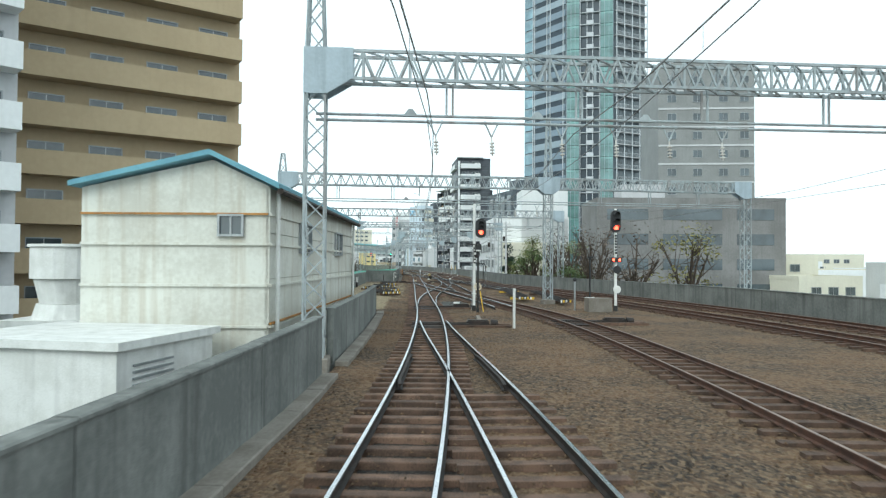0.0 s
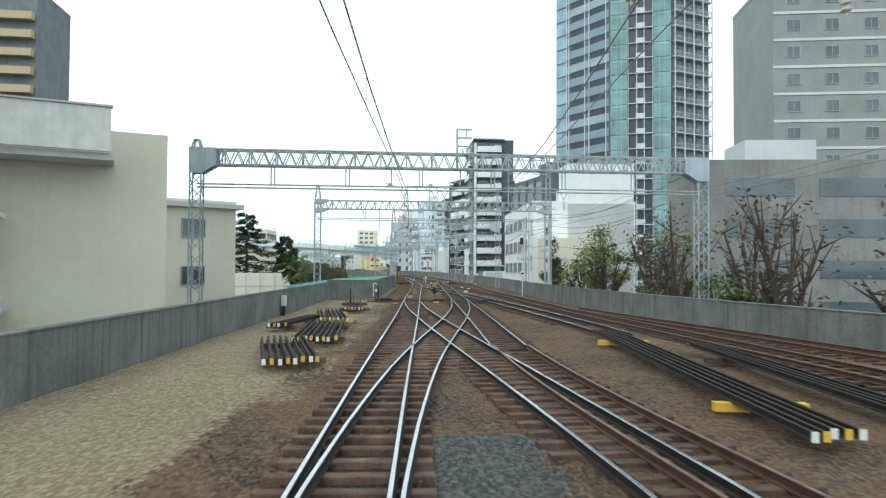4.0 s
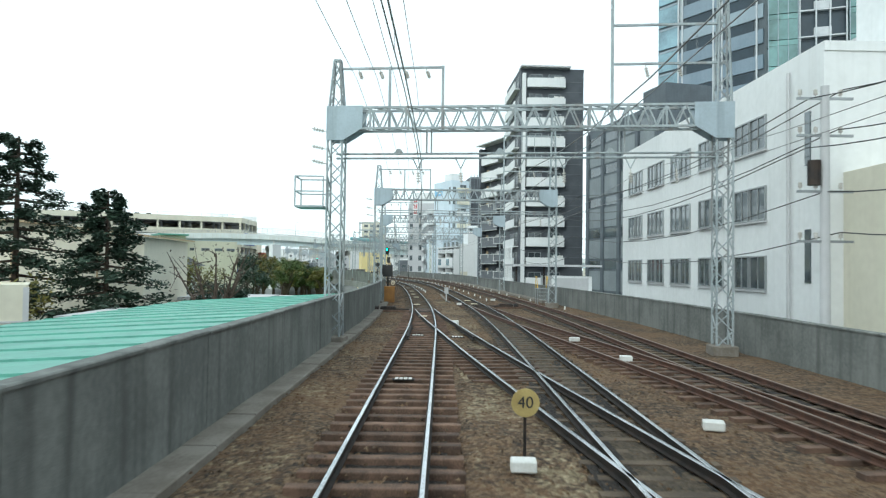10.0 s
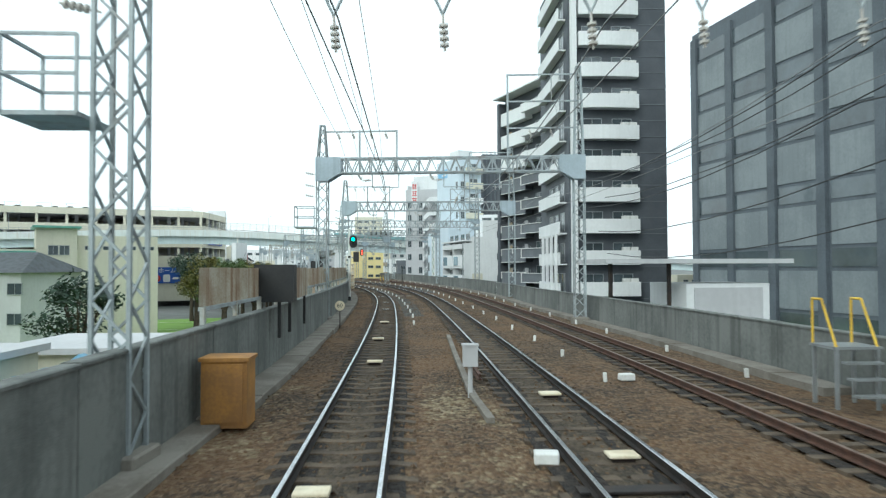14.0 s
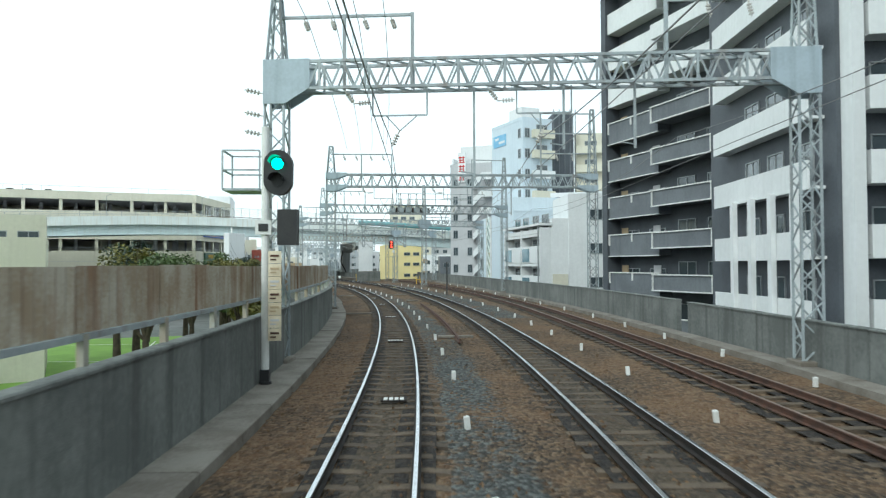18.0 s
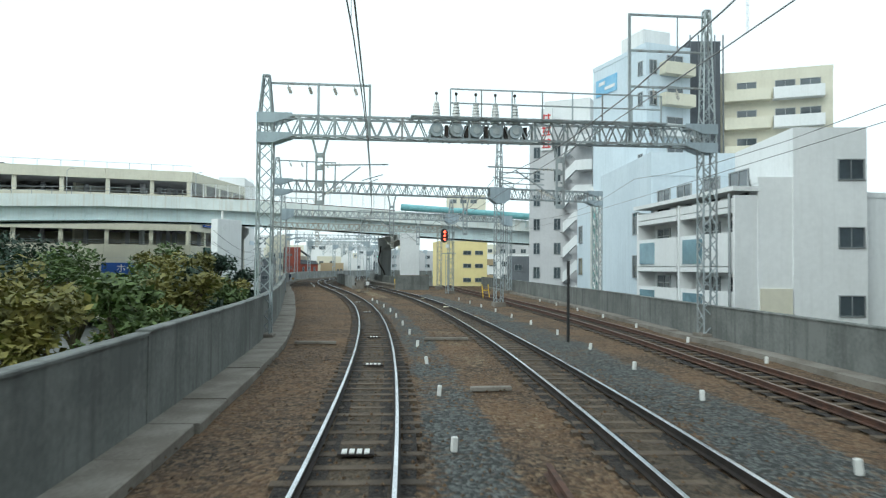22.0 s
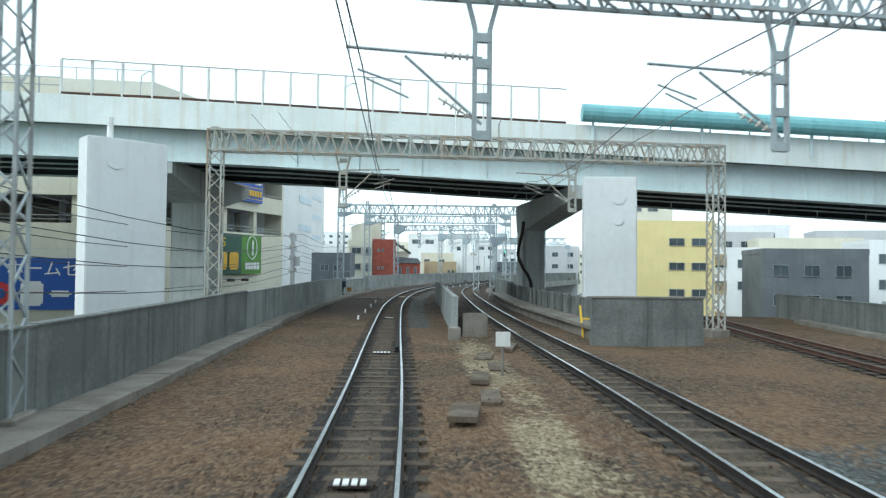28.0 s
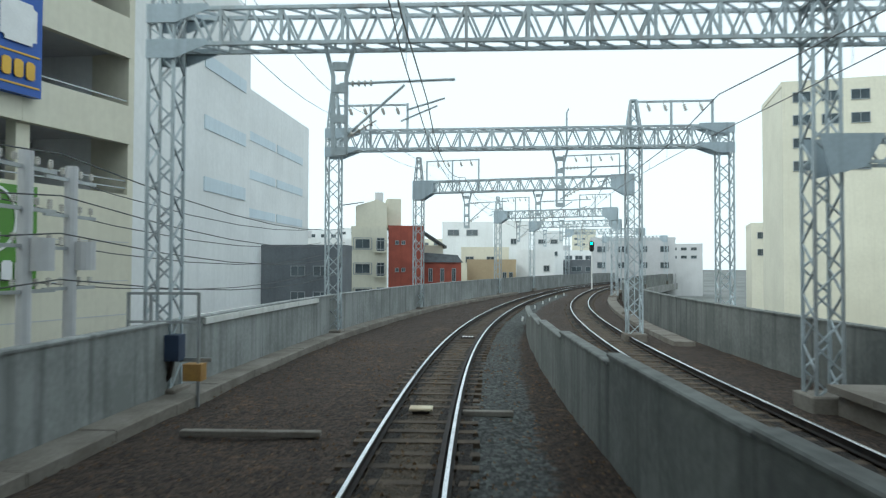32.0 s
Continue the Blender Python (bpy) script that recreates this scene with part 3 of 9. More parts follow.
track("outer track with dull rails along the parapet", -20, 79, keyed(T5), False)


def check_rail(s0, s1, uf, side, material=RUST):
    """A guard rail inside a running rail, its ends bent away."""
    def f(s):
        e = max(0.0, 0.6 - min(s - s0, s1 - s)) * 0.08
        return uf(s) + side * (GAUGE / 2 - 0.10 - e)
    root = thing("check_rail", "rusty check rail bolted inside the running rail", "rail", group="check rails")
    bm = bmesh.new()
    sweep(bm, RAIL, s0, s1, f, 0.6)
    part("rail", bm, material, root)


check_rail(14, 18.5, lambda s: 0.0, -1)
check_rail(14, 18.5, keyed(JOIN0), 1)
check_rail(68.5, 73, lambda s: 0.0, -1)
check_rail(120.5, 125, lambda s: 0.0, -1)
check_rail(120.5, 125, keyed(DIAG3), 1)
check_rail(283, 372, lambda s: 0.0, 1)


def loose_rail(s0, s1, uf):
    root = thing("spare_rail", "rusty spare rail lying between the tracks", "rail", group="spare rails")
    bm = bmesh.new()
    sweep(bm, RAIL, s0, s1, uf, 1.0)
    part("rail", bm, RUST_RED, root)


loose_rail(194.4, 216, lambda s: 2.14 + 0.016 * (s - 194))
loose_rail(150, 151.6, lambda s: 2.55)


def point_machine(s, uf, side):
    """The switch drive: gear box beside the track, rods and slide chairs across it."""
    root = thing("point_machine", "oily dark switch machine with rods across the track", "switch machine", station(s, uf(s)), group="switch machines")
    bm = bmesh.new()
    box(bm, (side * 2.0, 0, 0.10), (0.95, 0.42, 0.30))
    bmesh.ops.bevel(bm, geom=bm.edges[:], offset=0.05, segments=2, affect="EDGES")
    part("gear_box", bm, DARKMETAL, root)
    bm = bmesh.new()
    rod(bm, (side * 2.55, 0.0, 0.1), (side * 2.85, 0.0, 0.1), 0.17, 0.14, 12)
    part("motor", bm, DARKMETAL, root)
    for dy in (-0.28, 0.0, 0.26):
        bm = bmesh.new()
        bar(bm, (-0.75, dy, 0.07), (side * 1.6, dy, 0.09), 0.06)
        part("throw_rod", bm, DARKMETAL, root)
    boxes("tie_plate", DARKMETAL, root, [((0, y, 0.035), (1.5, 0.24, 0.03)) for y in (-1.2, -0.6, 0.0, 0.6, 1.2)])
    boxes("long_sleeper", SLEEPER, root, [((side * 1.2, y, -0.03), (4.4, 0.22, 0.16)) for y in (-0.32, 0.32)])


for ms, mf, md in ((28.6, lambda s: 0.0, 1), (39.5, lambda s: 0.0, 1), (87.3, lambda s: 0.0, 1), (87.6, lambda s: 0.0, -1), (136.8, lambda s: 0.0, -1), (141, keyed(T2), 1), (30, keyed(B), 1), (86, keyed(T2), 1)):
    point_machine(ms, mf, md)


# ---- overhead line ----
def lattice_mast(bm, x, y, z0, z1, w0, w1=None, pitch=0.62, t=0.055):
    w1 = w1 or w0
    k = max(2, round((z1 - z0) / pitch))

    def corner(i, j):
        f = i / k
        w = (w0 + (w1 - w0) * f) / 2
        a, c = ((-1, -1), (1, -1), (1, 1), (-1, 1))[j % 4]
        return Vector((x + a * w, y + c * w, z0 + (z1 - z0) * f))
    for j in range(4):
        bar(bm, corner(0, j), corner(k, j), t)
        for i in range(k):
            a, c = (j, j + 1) if i % 2 else (j + 1, j)
            bar(bm, corner(i, a), corner(i + 1, c), t * 0.62)
    for j in range(4):
        bar(bm, corner(k, j), corner(k, j + 1), t)


def truss(bm, x0, x1, z0, z1, depth=0.55, pitch=0.62, t=0.075):
    k = max(2, round(abs(x1 - x0) / pitch))
    for y in (-depth / 2, depth / 2):
        for z in (z0, z1):
            bar(bm, (x0, y, z), (x1, y, z), t, t)
        for i in range(k):
            a, c = x0 + (x1 - x0) * i / k, x0 + (x1 - x0) * (i + 1) / k
            za, zc = (z0, z1) if i % 2 else (z1, z0)
            bar(bm, (a, y, za), (c, y, zc), t * 0.6)
            if i % 4 == 0:
                bar(bm, (a, y, z0), (a, y, z1), t * 0.75)
    for z in (z0, z1):
        for i in range(0, k, 2):
            a, c = x0 + (x1 - x0) * i / k, x0 + (x1 - x0) * (i + 2) / k
            bar(bm, (a, -depth / 2, z), (c, depth / 2, z), t * 0.5)


def insulator(root, p, q, material=INSULATOR):
    """A string of porcelain sheds from p to q, on its pin."""
    p, q = Vector(p), Vector(q)
    bm = bmesh.new()
    rod(bm, p, q, 0.018, n=6)
    d, n = q - p, 4
    for i in range(n):
        c = p + d * (0.35 + 0.5 * i / (n - 1))
        disc(bm, c, d, 0.062, 0.035, 10)
    part("insulator", bm, material, root)


def v_hanger(root, x, z, wide=0.34, material=GANTRY):
    """A V of two rods under a cross pipe, with a string of porcelain below its point."""
    bm = bmesh.new()
    for d in (-wide / 2, wide / 2):
        rod(bm, (x + d, 0, z), (x, 0, z - 0.36), 0.02, n=6)
        disc(bm, (x + d, 0, z), (1, 0, 0), 0.05, 0.05, 8)
    part("hanger_v", bm, material, root)
    insulator(root, (x, 0, z - 0.34), (x + 0.03, 0, z - 0.85))


def plate(root, x, pts, material=PLATE):
    """A pair of flat gusset plates on the two faces of a beam, with the outline pts (u, z)."""
    n = len(pts)
    for y in (-0.31, 0.31):
        bm = bmesh.new()
        vs = [[bm.verts.new((x + p, yy, q)) for p, q in pts] for yy in (y - 0.012, y + 0.012)]
        bm.faces.new(vs[0])
        bm.faces.new(vs[1][::-1])
        for i in range(n):
            bm.faces.new([vs[0][i], vs[0][(i + 1) % n], vs[1][(i + 1) % n], vs[1][i]])
        part("gusset_plate", bm, material, root, "blue-grey steel gusset plate")


def gantry(s, ul, ur, zb=7.25, zt=7.95, turn=0.0, up_l=9.4, up_r=0.0, frames=(), tall=(), pipe=0.0, hangs=(), mids=(), drops=(), trapezes=(), posts=(), spikes=(), material=GANTRY, plates="big", lo=-0.3):
    """A lattice portal over the tracks. frames: feeder frames (u, u, top) on the beam; tall: railed frames (u, u, top) on three levels;
    pipe: height of the cross pipes with V hangers at `hangs`; mids: inner masts (u, top); drops: arms (track, arm) below the beam;
    trapezes: hanging loops; posts: thin hanging posts; spikes: bent lightning rods."""
    root = thing("overhead_gantry", "pale grey lattice steel gantry carrying the overhead line", "catenary gantry", station(s, 0, 0, turn), group="overhead gantries")
    for u, zu in [(ul, up_l), (ur, up_r or zt)] + list(mids):
        bm = bmesh.new()
        lattice_mast(bm, u, 0, lo, zb, 0.5, pitch=0.5)
        lattice_mast(bm, u, 0, zb, zt, 0.5)
        if zu > zt + 0.1:
            lattice_mast(bm, u, 0, zt, zu, 0.44, 0.2, pitch=0.5)
        mast = part("mast", bm, material, root)
        bm = bmesh.new()
        box(bm, (u, 0, lo + 0.25), (0.8, 0.8, 0.6))
        bmesh.ops.bevel(bm, geom=bm.edges[:], offset=0.03, segments=1, affect="EDGES")
        part("footing", bm, KERB, mast, "grey concrete footing")
    bm = bmesh.new()
    truss(bm, ul, ur, zb, zt, pitch=0.3)
    part("truss_beam", bm, material, root)
    for u, d in ((ul, 1), (ur, -1)):
        if plates == "big":
            plate(root, u, [(-d * 0.28, zt + 0.06), (d * 0.95, zt + 0.06), (d * 0.95, zb), (d * 0.3, zb - 0.4), (-d * 0.28, zb - 0.4)])
        elif plates:
            for z in (zt, zb):
                plate(root, u, [(-d * 0.28, z + 0.09), (d * 0.95, z + 0.09), (d * 0.95, z - 0.03), (d * 0.3, z - 0.28), (-d * 0.28, z - 0.28)])
    for u, _ in (mids if s < 300 else ()):
        plate(root, u, [(-0.75, zt + 0.06), (0.75, zt + 0.06), (0.72, zb - 0.02), (0.3, zb - 0.35), (-0.3, zb - 0.35), (-0.72, zb - 0.02)])
    for p, q, top in frames:
        bm = bmesh.new()
        bar(bm, (p, 0, top - 0.05), (q, 0, top - 0.05), 0.07)
        for x in (p, (p + q) / 2, q):
            if abs(x - ul) > 0.3:
                bar(bm, (x, 0, zb), (x, 0, top), 0.08)
        part("feeder_frame", bm, material, root)
        for i in range(4):
            x = p + (q - p) * (0.2 + 0.2 * i + 0.04 * (i > 1))
            insulator(root, (x, 0, top - 0.08), (x + 0.13, 0, top - 0.42))
    for p, q, top in tall:
        bm = bmesh.new()
        bar(bm, (p, 0, zb), (p, 0, top), 0.09)
        for k in range(3):
            z = top - 0.04 - k * (top - zt) * 0.32
            bar(bm, (p, 0, z), (q, 0, z), 0.07)
        bar(bm, (p + 0.62 * (q - p), 0, top), (p + 0.62 * (q - p), 0, top - (top - zt) * 0.32), 0.04)
        part("tall_frame", bm, material, root)
        for k in (1, 2):
            x = p + (q - p) * 0.3 * k
            insulator(root, (x, 0, top - 0.04 - 2 * (top - zt) * 0.32), (x + 0.1, 0, top - 0.5 - 2 * (top - zt) * 0.32))
    if pipe:
        bm = bmesh.new()
        for z in (pipe, pipe + 0.15):
            rod(bm, (ul, 0, z), (ur, 0, z), 0.038, n=6)
        k = max(2, round((ur - ul) / 3.6))
        for i in range(1, k):
            x = ul + (ur - ul) * i / k
            for d in (-0.08, 0.08):
                bar(bm, (x + d, 0, pipe + 0.15), (x + d, 0, zb), 0.05)
        cross = part("cross_pipe", bm, material, root)
        for tr in hangs:
            bm = bmesh.new()
            v = [bm.verts.new((tr - 0.75 + dx, y, z)) for y in (-0.04, 0.04) for dx, z in ((-0.2, pipe + 0.13), (0.2, pipe + 0.13), (0.05, pipe + 0.32), (-0.05, pipe + 0.32))]
            for f in ((0, 1, 2, 3), (7, 6, 5, 4), (0, 4, 5, 1), (1, 5, 6, 2), (2, 6, 7, 3), (3, 7, 4, 0)):
                bm.faces.new([v[i] for i in f])
            part("node_plate", bm, material, cross)
            for d in (-0.1, 1.35):
                v_hanger(root, tr + d, pipe, material=material)
    for x0, x1 in trapezes:
        bm = bmesh.new()
        for x in (x0, x1):
            bar(bm, (x, 0, zb), (x, 0, zb - 0.7), 0.04)
        bar(bm, (x0, 0, zb - 0.7), (x1, 0, zb - 0.7), 0.04)
        c = (x0 + x1) / 2
        rod(bm, (x0 + 0.35, 0, zb - 0.7), (c, 0, zb - 1.1), 0.016, n=5)
        rod(bm, (x1 - 0.25, 0, zb - 0.7), (c, 0, zb - 1.1), 0.016, n=5)
        part("hanging_loop", bm, material, root)
        insulator(root, (c, 0, zb - 1.08), (c - 0.2, 0, zb - 1.5))
        insulator(root, (x0 - 0.75, 0, zb), (x0 - 0.5, 0, zb - 0.35))
        insulator(root, (x0 - 0.5, 0, zb - 0.37), (x0 - 0.05, 0, zb - 0.34))
    for x, z in posts:
        bm = bmesh.new()
        bar(bm, (x, 0, zb), (x, 0, z), 0.06)
        rod(bm, (x, 0, z + 0.1), (x - 0.35, 0, z + 0.16), 0.018, n=5)
        part("hanging_post", bm, material, root)
    for x in spikes:
        bm = bmesh.new()
        bar(bm, (x, 0, zb), (x, 0, zt + 0.6), 0.06)
        bar(bm, (x, 0, zt + 0.6), (x + 0.08, 0, zt + 0.75), 0.05)
        part("spike", bm, material, root)
    for tr, x in drops:
        d = 1 if tr > x else -1
        bm = bmesh.new()
        for dx in (-0.13, 0.13):
            bar(bm, (x + dx * 2.2, 0, zb), (x + dx, 0, zb - 0.6), 0.075)
            bar(bm, (x + dx, 0, zb - 0.6), (x + dx, 0, 4.85), 0.075)
        for z in (4.9, 5.55, 6.15, 6.6):
            box(bm, (x, 0, z), (0.28, 0.1, 0.16))
        arm = part("drop_arm", bm, material, root)
        bm = bmesh.new()
        rod(bm, (x, 0, 6.25), (tr + d * 0.45, 0, 6.32), 0.028, n=6)
        rod(bm, (x, 0, 5.1), (tr - d * 0.55, 0, 6.22), 0.028, n=6)
        rod(bm, (tr - d * 0.5, 0, 5.72), (tr + d * 0.25, 0, 5.95), 0.02, n=6)
        rod(bm, (tr - d * 0.62, 0, 5.5), (tr + d * 0.1, 0, 5.8), 0.018, n=6)
        part("bracket", bm, material, arm)
        insulator(root, (x, 0, 5.1), (x + (tr - x) * 0.4, 0, 5.1 + 0.42))
        insulator(root, (x, 0, 6.25), (x + (tr - x) * 0.4, 0, 6.27))
    return root


def t2u(s):
    return smooth_u(T2, s)


def t3u(s):
    return smooth_u(T3, s)


gantry(17.5, -2.85, 21.0, turn=5, up_l=11.6, pipe=6.25, hangs=(0.3, 3.6, 6.5))
gantry(43.7, -9.0, 22.0, 7.5, 8.2, turn=4.5, up_l=9.4, pipe=6.5, hangs=(-0.5, 1.9, 6.0), mids=((8.1, 12.2),), posts=((-0.4, 6.9),))
gantry(68.2, -9.6, 14.4, turn=3.5, up_l=8.4, pipe=6.23, hangs=(0.0, 1.9, 6.2), posts=((-0.7, 6.4), (2.55, 6.5), (3.0, 6.3)), tall=((2.4, 3.1, 9.2),))
gantry(93.3, -8.0, 11.4, 7.4, 8.1, turn=2, up_l=9.4, up_r=12.0, frames=((-0.58, 3.19, 9.47),), tall=((8.0, 11.4, 11.8),), pipe=6.5, hangs=(0, 3.2, 6.6), posts=((-2.9, 5.2),), plates="small")
gantry(119.1, -2.9, 9.8, turn=-6, up_l=9.63, up_r=12.2, frames=((-2.9, 0.72, 9.4),), tall=((6.3, 9.8, 11.95),), pipe=6.28, hangs=(0, 3.4, 7.0))
gantry(143.3, -2.95, 9.1, turn=-4.5, up_l=9.6, up_r=12.8, frames=((-2.95, 0.62, 9.4),), tall=((5.7, 9.1, 11.8),), pipe=6.35, hangs=(0, 3.4, 6.9))
gantry(167.4, -3.05, 9.4, turn=-7, up_l=9.6, up_r=12.3, frames=((-3.05, 0.6, 9.35),), tall=((6.0, 9.4, 12.0),), trapezes=((-0.6, 0.7), (2.9, 4.3)), posts=((3.9, 6.0), (5.6, 6.4)))
gantry(189.5, -3.1, 10.4, turn=-7, up_l=9.7, up_r=12.3, frames=((-3.1, 0.5, 9.25),), tall=((7.0, 10.4, 12.0),), trapezes=((-0.55, 0.88), (3.2, 4.6)), posts=((2.1, 4.9), (4.4, 5.6), (6.2, 5.6)))
gantry(211.7, -3.2, 12.3, turn=-4, up_l=9.6, up_r=11.9, frames=((-3.2, 0.34, 9.2),), tall=((9.2, 12.3, 11.7),), trapezes=((-0.7, 0.4), (3.4, 4.8)), posts=((2.3, 5.2), (7.4, 5.6)), plates="small")
gantry(231.9, -3.9, 12.4, turn=-1, up_l=9.4, up_r=12.4, frames=((-3.9, -0.24, 9.2),), tall=((9.4, 12.4, 12.2),), drops=((0.0, -1.99), (t2u(231), 6.77)), plates="small")
gantry(252.2, -5.5, 17.0, 7.4, 8.1, turn=5.5, up_l=9.5, mids=((9.45, 12.4),), frames=((-5.5, -1.86, 9.4),), tall=((9.5, 12.8, 9.3),), drops=((0.0, 1.9), (t2u(252), 7.0)), plates="small")
gantry(273.8, -5.7, 17.4, 7.35, 7.95, turn=5, up_l=9.2, mids=((11.0, 9.5),), frames=((-5.7, -2.4, 9.1),), drops=((0.0, 1.89), (t2u(273), 7.5)), plates="big")
gantry(288.3, -6.4, 13.2, 6.85, 7.6, turn=2.5, up_l=7.7, drops=((0.0, -1.69), (t2u(288), 7.25)), spikes=(4.3,), material=GANTRY_RUST, plates="")
gantry(319.3, -5.35, 11.5, 7.0, 7.7, turn=1, up_l=9.0, mids=((7.45, 7.9),), drops=((0.0, -1.84),), spikes=(2.6,), material=GANTRY_PALE, plates="small")
gantry(331.2, -5.1, 9.2, 7.0, 7.7, turn=2.5, up_l=9.15, frames=((-5.1, -2.3, 8.75), (5.9, 8.8, 8.7)), mids=((6.0, 8.7),), drops=((t2u(331), 3.36),), spikes=(3.6,), material=GANTRY_PALE, plates="small")
gantry(344.6, -4.8, 7.1, 6.9, 7.55, turn=-4.5, up_l=9.0, frames=((-4.3, -1.2, 8.8), (3.6, 6.6, 8.8)), drops=((0.0, -1.9), (t2u(344), 2.2)), material=GANTRY_PALE)
gantry(366.2, -3.8, 6.5, 6.9, 7.55, turn=-8, up_l=8.9, frames=((-3.4, -0.9, 8.8), (3.6, 6.2, 8.8)), drops=((0.0, -1.9), (t2u(366), 2.0)), material=GANTRY_PALE)
gantry(381.0, -3.4, 6.1, 6.9, 7.55, turn=-8, up_l=8.9, frames=((-3.2, -1.0, 8.8), (3.4, 6.0, 8.8)), drops=((0.0, -1.9), (t2u(381), 1.9)), material=GANTRY_PALE)
gantry(405, -3.9, 6.6, up_l=8.9, drops=((0.0, -1.9), (t2u(405), 1.8)), material=GANTRY_PALE)
gantry(430, -3.9, 6.6, up_l=8.9, drops=((0.0, -1.9), (t2u(430), 1.8)), material=GANTRY_PALE)
side = thing("side_beam", "short grey lattice beam reaching from a gantry mast over the branch track", "catenary beam", station(319.3, 7.45, 0, 1))
bm = bmesh.new()
truss(bm, 0.3, 6.0, 4.6, 5.05, pitch=0.3, t=0.06)
part("truss_beam", bm, GANTRY_PALE, side)
plate(side, 0.25, [(-0.5, 5.12), (0.7, 5.12), (0.35, 4.5), (-0.3, 4.35)], PLATE)

SPANS = [-14, 17.5, 43.7, 68.2, 93.3, 119.1, 143.3, 167.4, 189.5, 211.7, 231.9, 252.2, 273.8, 288.3, 319.3, 331.2, 344.6, 366.2, 381, 405, 430]


def wire(label, uf, zf, r=0.0085, spans=SPANS, name="overhead_wire", droppers=False):
    """Wire hung from gantry to gantry; zf(f): its height over a span, f from 0 to 1."""
    root = thing(name, label, "overhead wire", group="overhead wires")
    bm, pts = bmesh.new(), []
    for a, c in zip(spans, spans[1:]):
        pts += [at(a + (c - a) * i / 6, uf(a + (c - a) * i / 6), zf(i / 6)) for i in range(6)]
    tube(bm, pts, r)
    part("wire", bm, WIRE, root)
    if droppers:
        bm = bmesh.new()
        for a, c in zip(spans, spans[1:]):
            for i in range(1, 7):
                s = a + (c - a) * i / 7
                rod(bm, at(s, uf(s), 5.22), at(s, uf(s), zf(i / 7)), 0.004, n=4)
        tagged(part("dropper_set", bm, WIRE, root), "thin droppers between the wires", kind="stuff")


def sag(z, d):
    return lambda f: z - d * 4 * f * (1 - f)


def zig(s):
    return 0.18 * math.sin(s * 0.13)


for uf in (zig, lambda s: t2u(s) + zig(s)):
    wire("thin contact wire of the overhead line", uf, lambda f: 5.22)
    wire("messenger wire with droppers above the contact wire", uf, sag(5.95, 0.5), 0.012, droppers=True)
wire("contact wire over the third track", lambda s: t3u(s) + zig(s), lambda f: 5.25, spans=SPANS[:13])
wire("messenger wire over the third track", lambda s: t3u(s) + zig(s), sag(6.0, 0.5), spans=SPANS[:13])
for du, z in ((-2.2, 8.95), (-1.5, 8.95), (-0.9, 8.95), (-0.2, 8.95)):
    wire("feeder cable slung over the gantry tops", lambda s, d=du: d, sag(z, 0.35), 0.009, spans=SPANS[4:10], name="feeder_cable")
for du, z in ((-2.6, 8.3), (-1.6, 8.4)):
    wire("feeder cable slung along the gantry masts", lambda s, d=du: left_u(s) + 2.9 + d, sag(z, 0.35), 0.010, spans=SPANS[13:], name="feeder_cable")


# ---- buildings ----
WHITE_W = mat("white_rendered_wall", (0.80, 0.81, 0.81), (0.73, 0.74, 0.74), 0.25, 0.8, streak=0.16, spots=(0.52, 0.52, 0.50))
PALE_BLUE = mat("pale_blue_wall", (0.66, 0.74, 0.80), (0.60, 0.68, 0.74), 0.25, 0.8, streak=0.12)
LIGHT_GREY = mat("light_grey_wall", (0.56, 0.56, 0.57), (0.50, 0.50, 0.51), 0.25, 0.8, streak=0.15, spots=(0.36, 0.36, 0.35))
CHARCOAL = mat("charcoal_tile_wall", (0.092, 0.102, 0.118), (0.068, 0.076, 0.088), 0.6, 0.6, streak=0.15, spots=(0.10, 0.10, 0.10))
MID_GREY = mat("mid_grey_wall", (0.17, 0.185, 0.20), (0.13, 0.14, 0.155), 0.5, 0.7, streak=0.2)
BEIGE = mat("beige_rendered_wall", (0.47, 0.37, 0.235), (0.43, 0.335, 0.21), 0.25, 0.85, streak=0.12, spots=(0.3, 0.23, 0.15))
CREAM = mat("cream_rendered_wall", (0.70, 0.67, 0.55), (0.64, 0.61, 0.50), 0.25, 0.85, streak=0.14, spots=(0.46, 0.43, 0.35))
YELLOW_W = mat("yellow_rendered_wall", (0.86, 0.73, 0.36), (0.81, 0.68, 0.33), 0.5, 0.85, streak=0.06)
RED_W = mat("red_brick_tile_wall", (0.34, 0.085, 0.055), (0.26, 0.065, 0.045), 0.8, 0.8, streak=0.25)
CORRUGATED = mat("white_corrugated_sheet", (0.66, 0.66, 0.60), (0.54, 0.53, 0.47), 0.7, 0.6, streak=0.45, spots=(0.32, 0.24, 0.14))
BLUE_ROOF = mat("faded_blue_roof", (0.16, 0.36, 0.44), (0.12, 0.28, 0.35), 1.0, 0.6)
MINT_ROOF = mat("mint_green_roof", (0.17, 0.42, 0.34), (0.13, 0.33, 0.27), 0.7, 0.5, streak=0.2)
DARK_ROOF = mat("dark_roof_tiles", (0.09, 0.10, 0.11), (0.06, 0.065, 0.07), 2.0, 0.7)
RAILING = mat("pale_balcony_rail", (0.62, 0.64, 0.66), (0.52, 0.54, 0.56), 1.0, 0.6)
BRIDGE = mat("pale_blue_grey_girder_paint", (0.66, 0.76, 0.77), (0.58, 0.67, 0.68), 0.5, 0.5, streak=0.22, spots=(0.45, 0.38, 0.27))
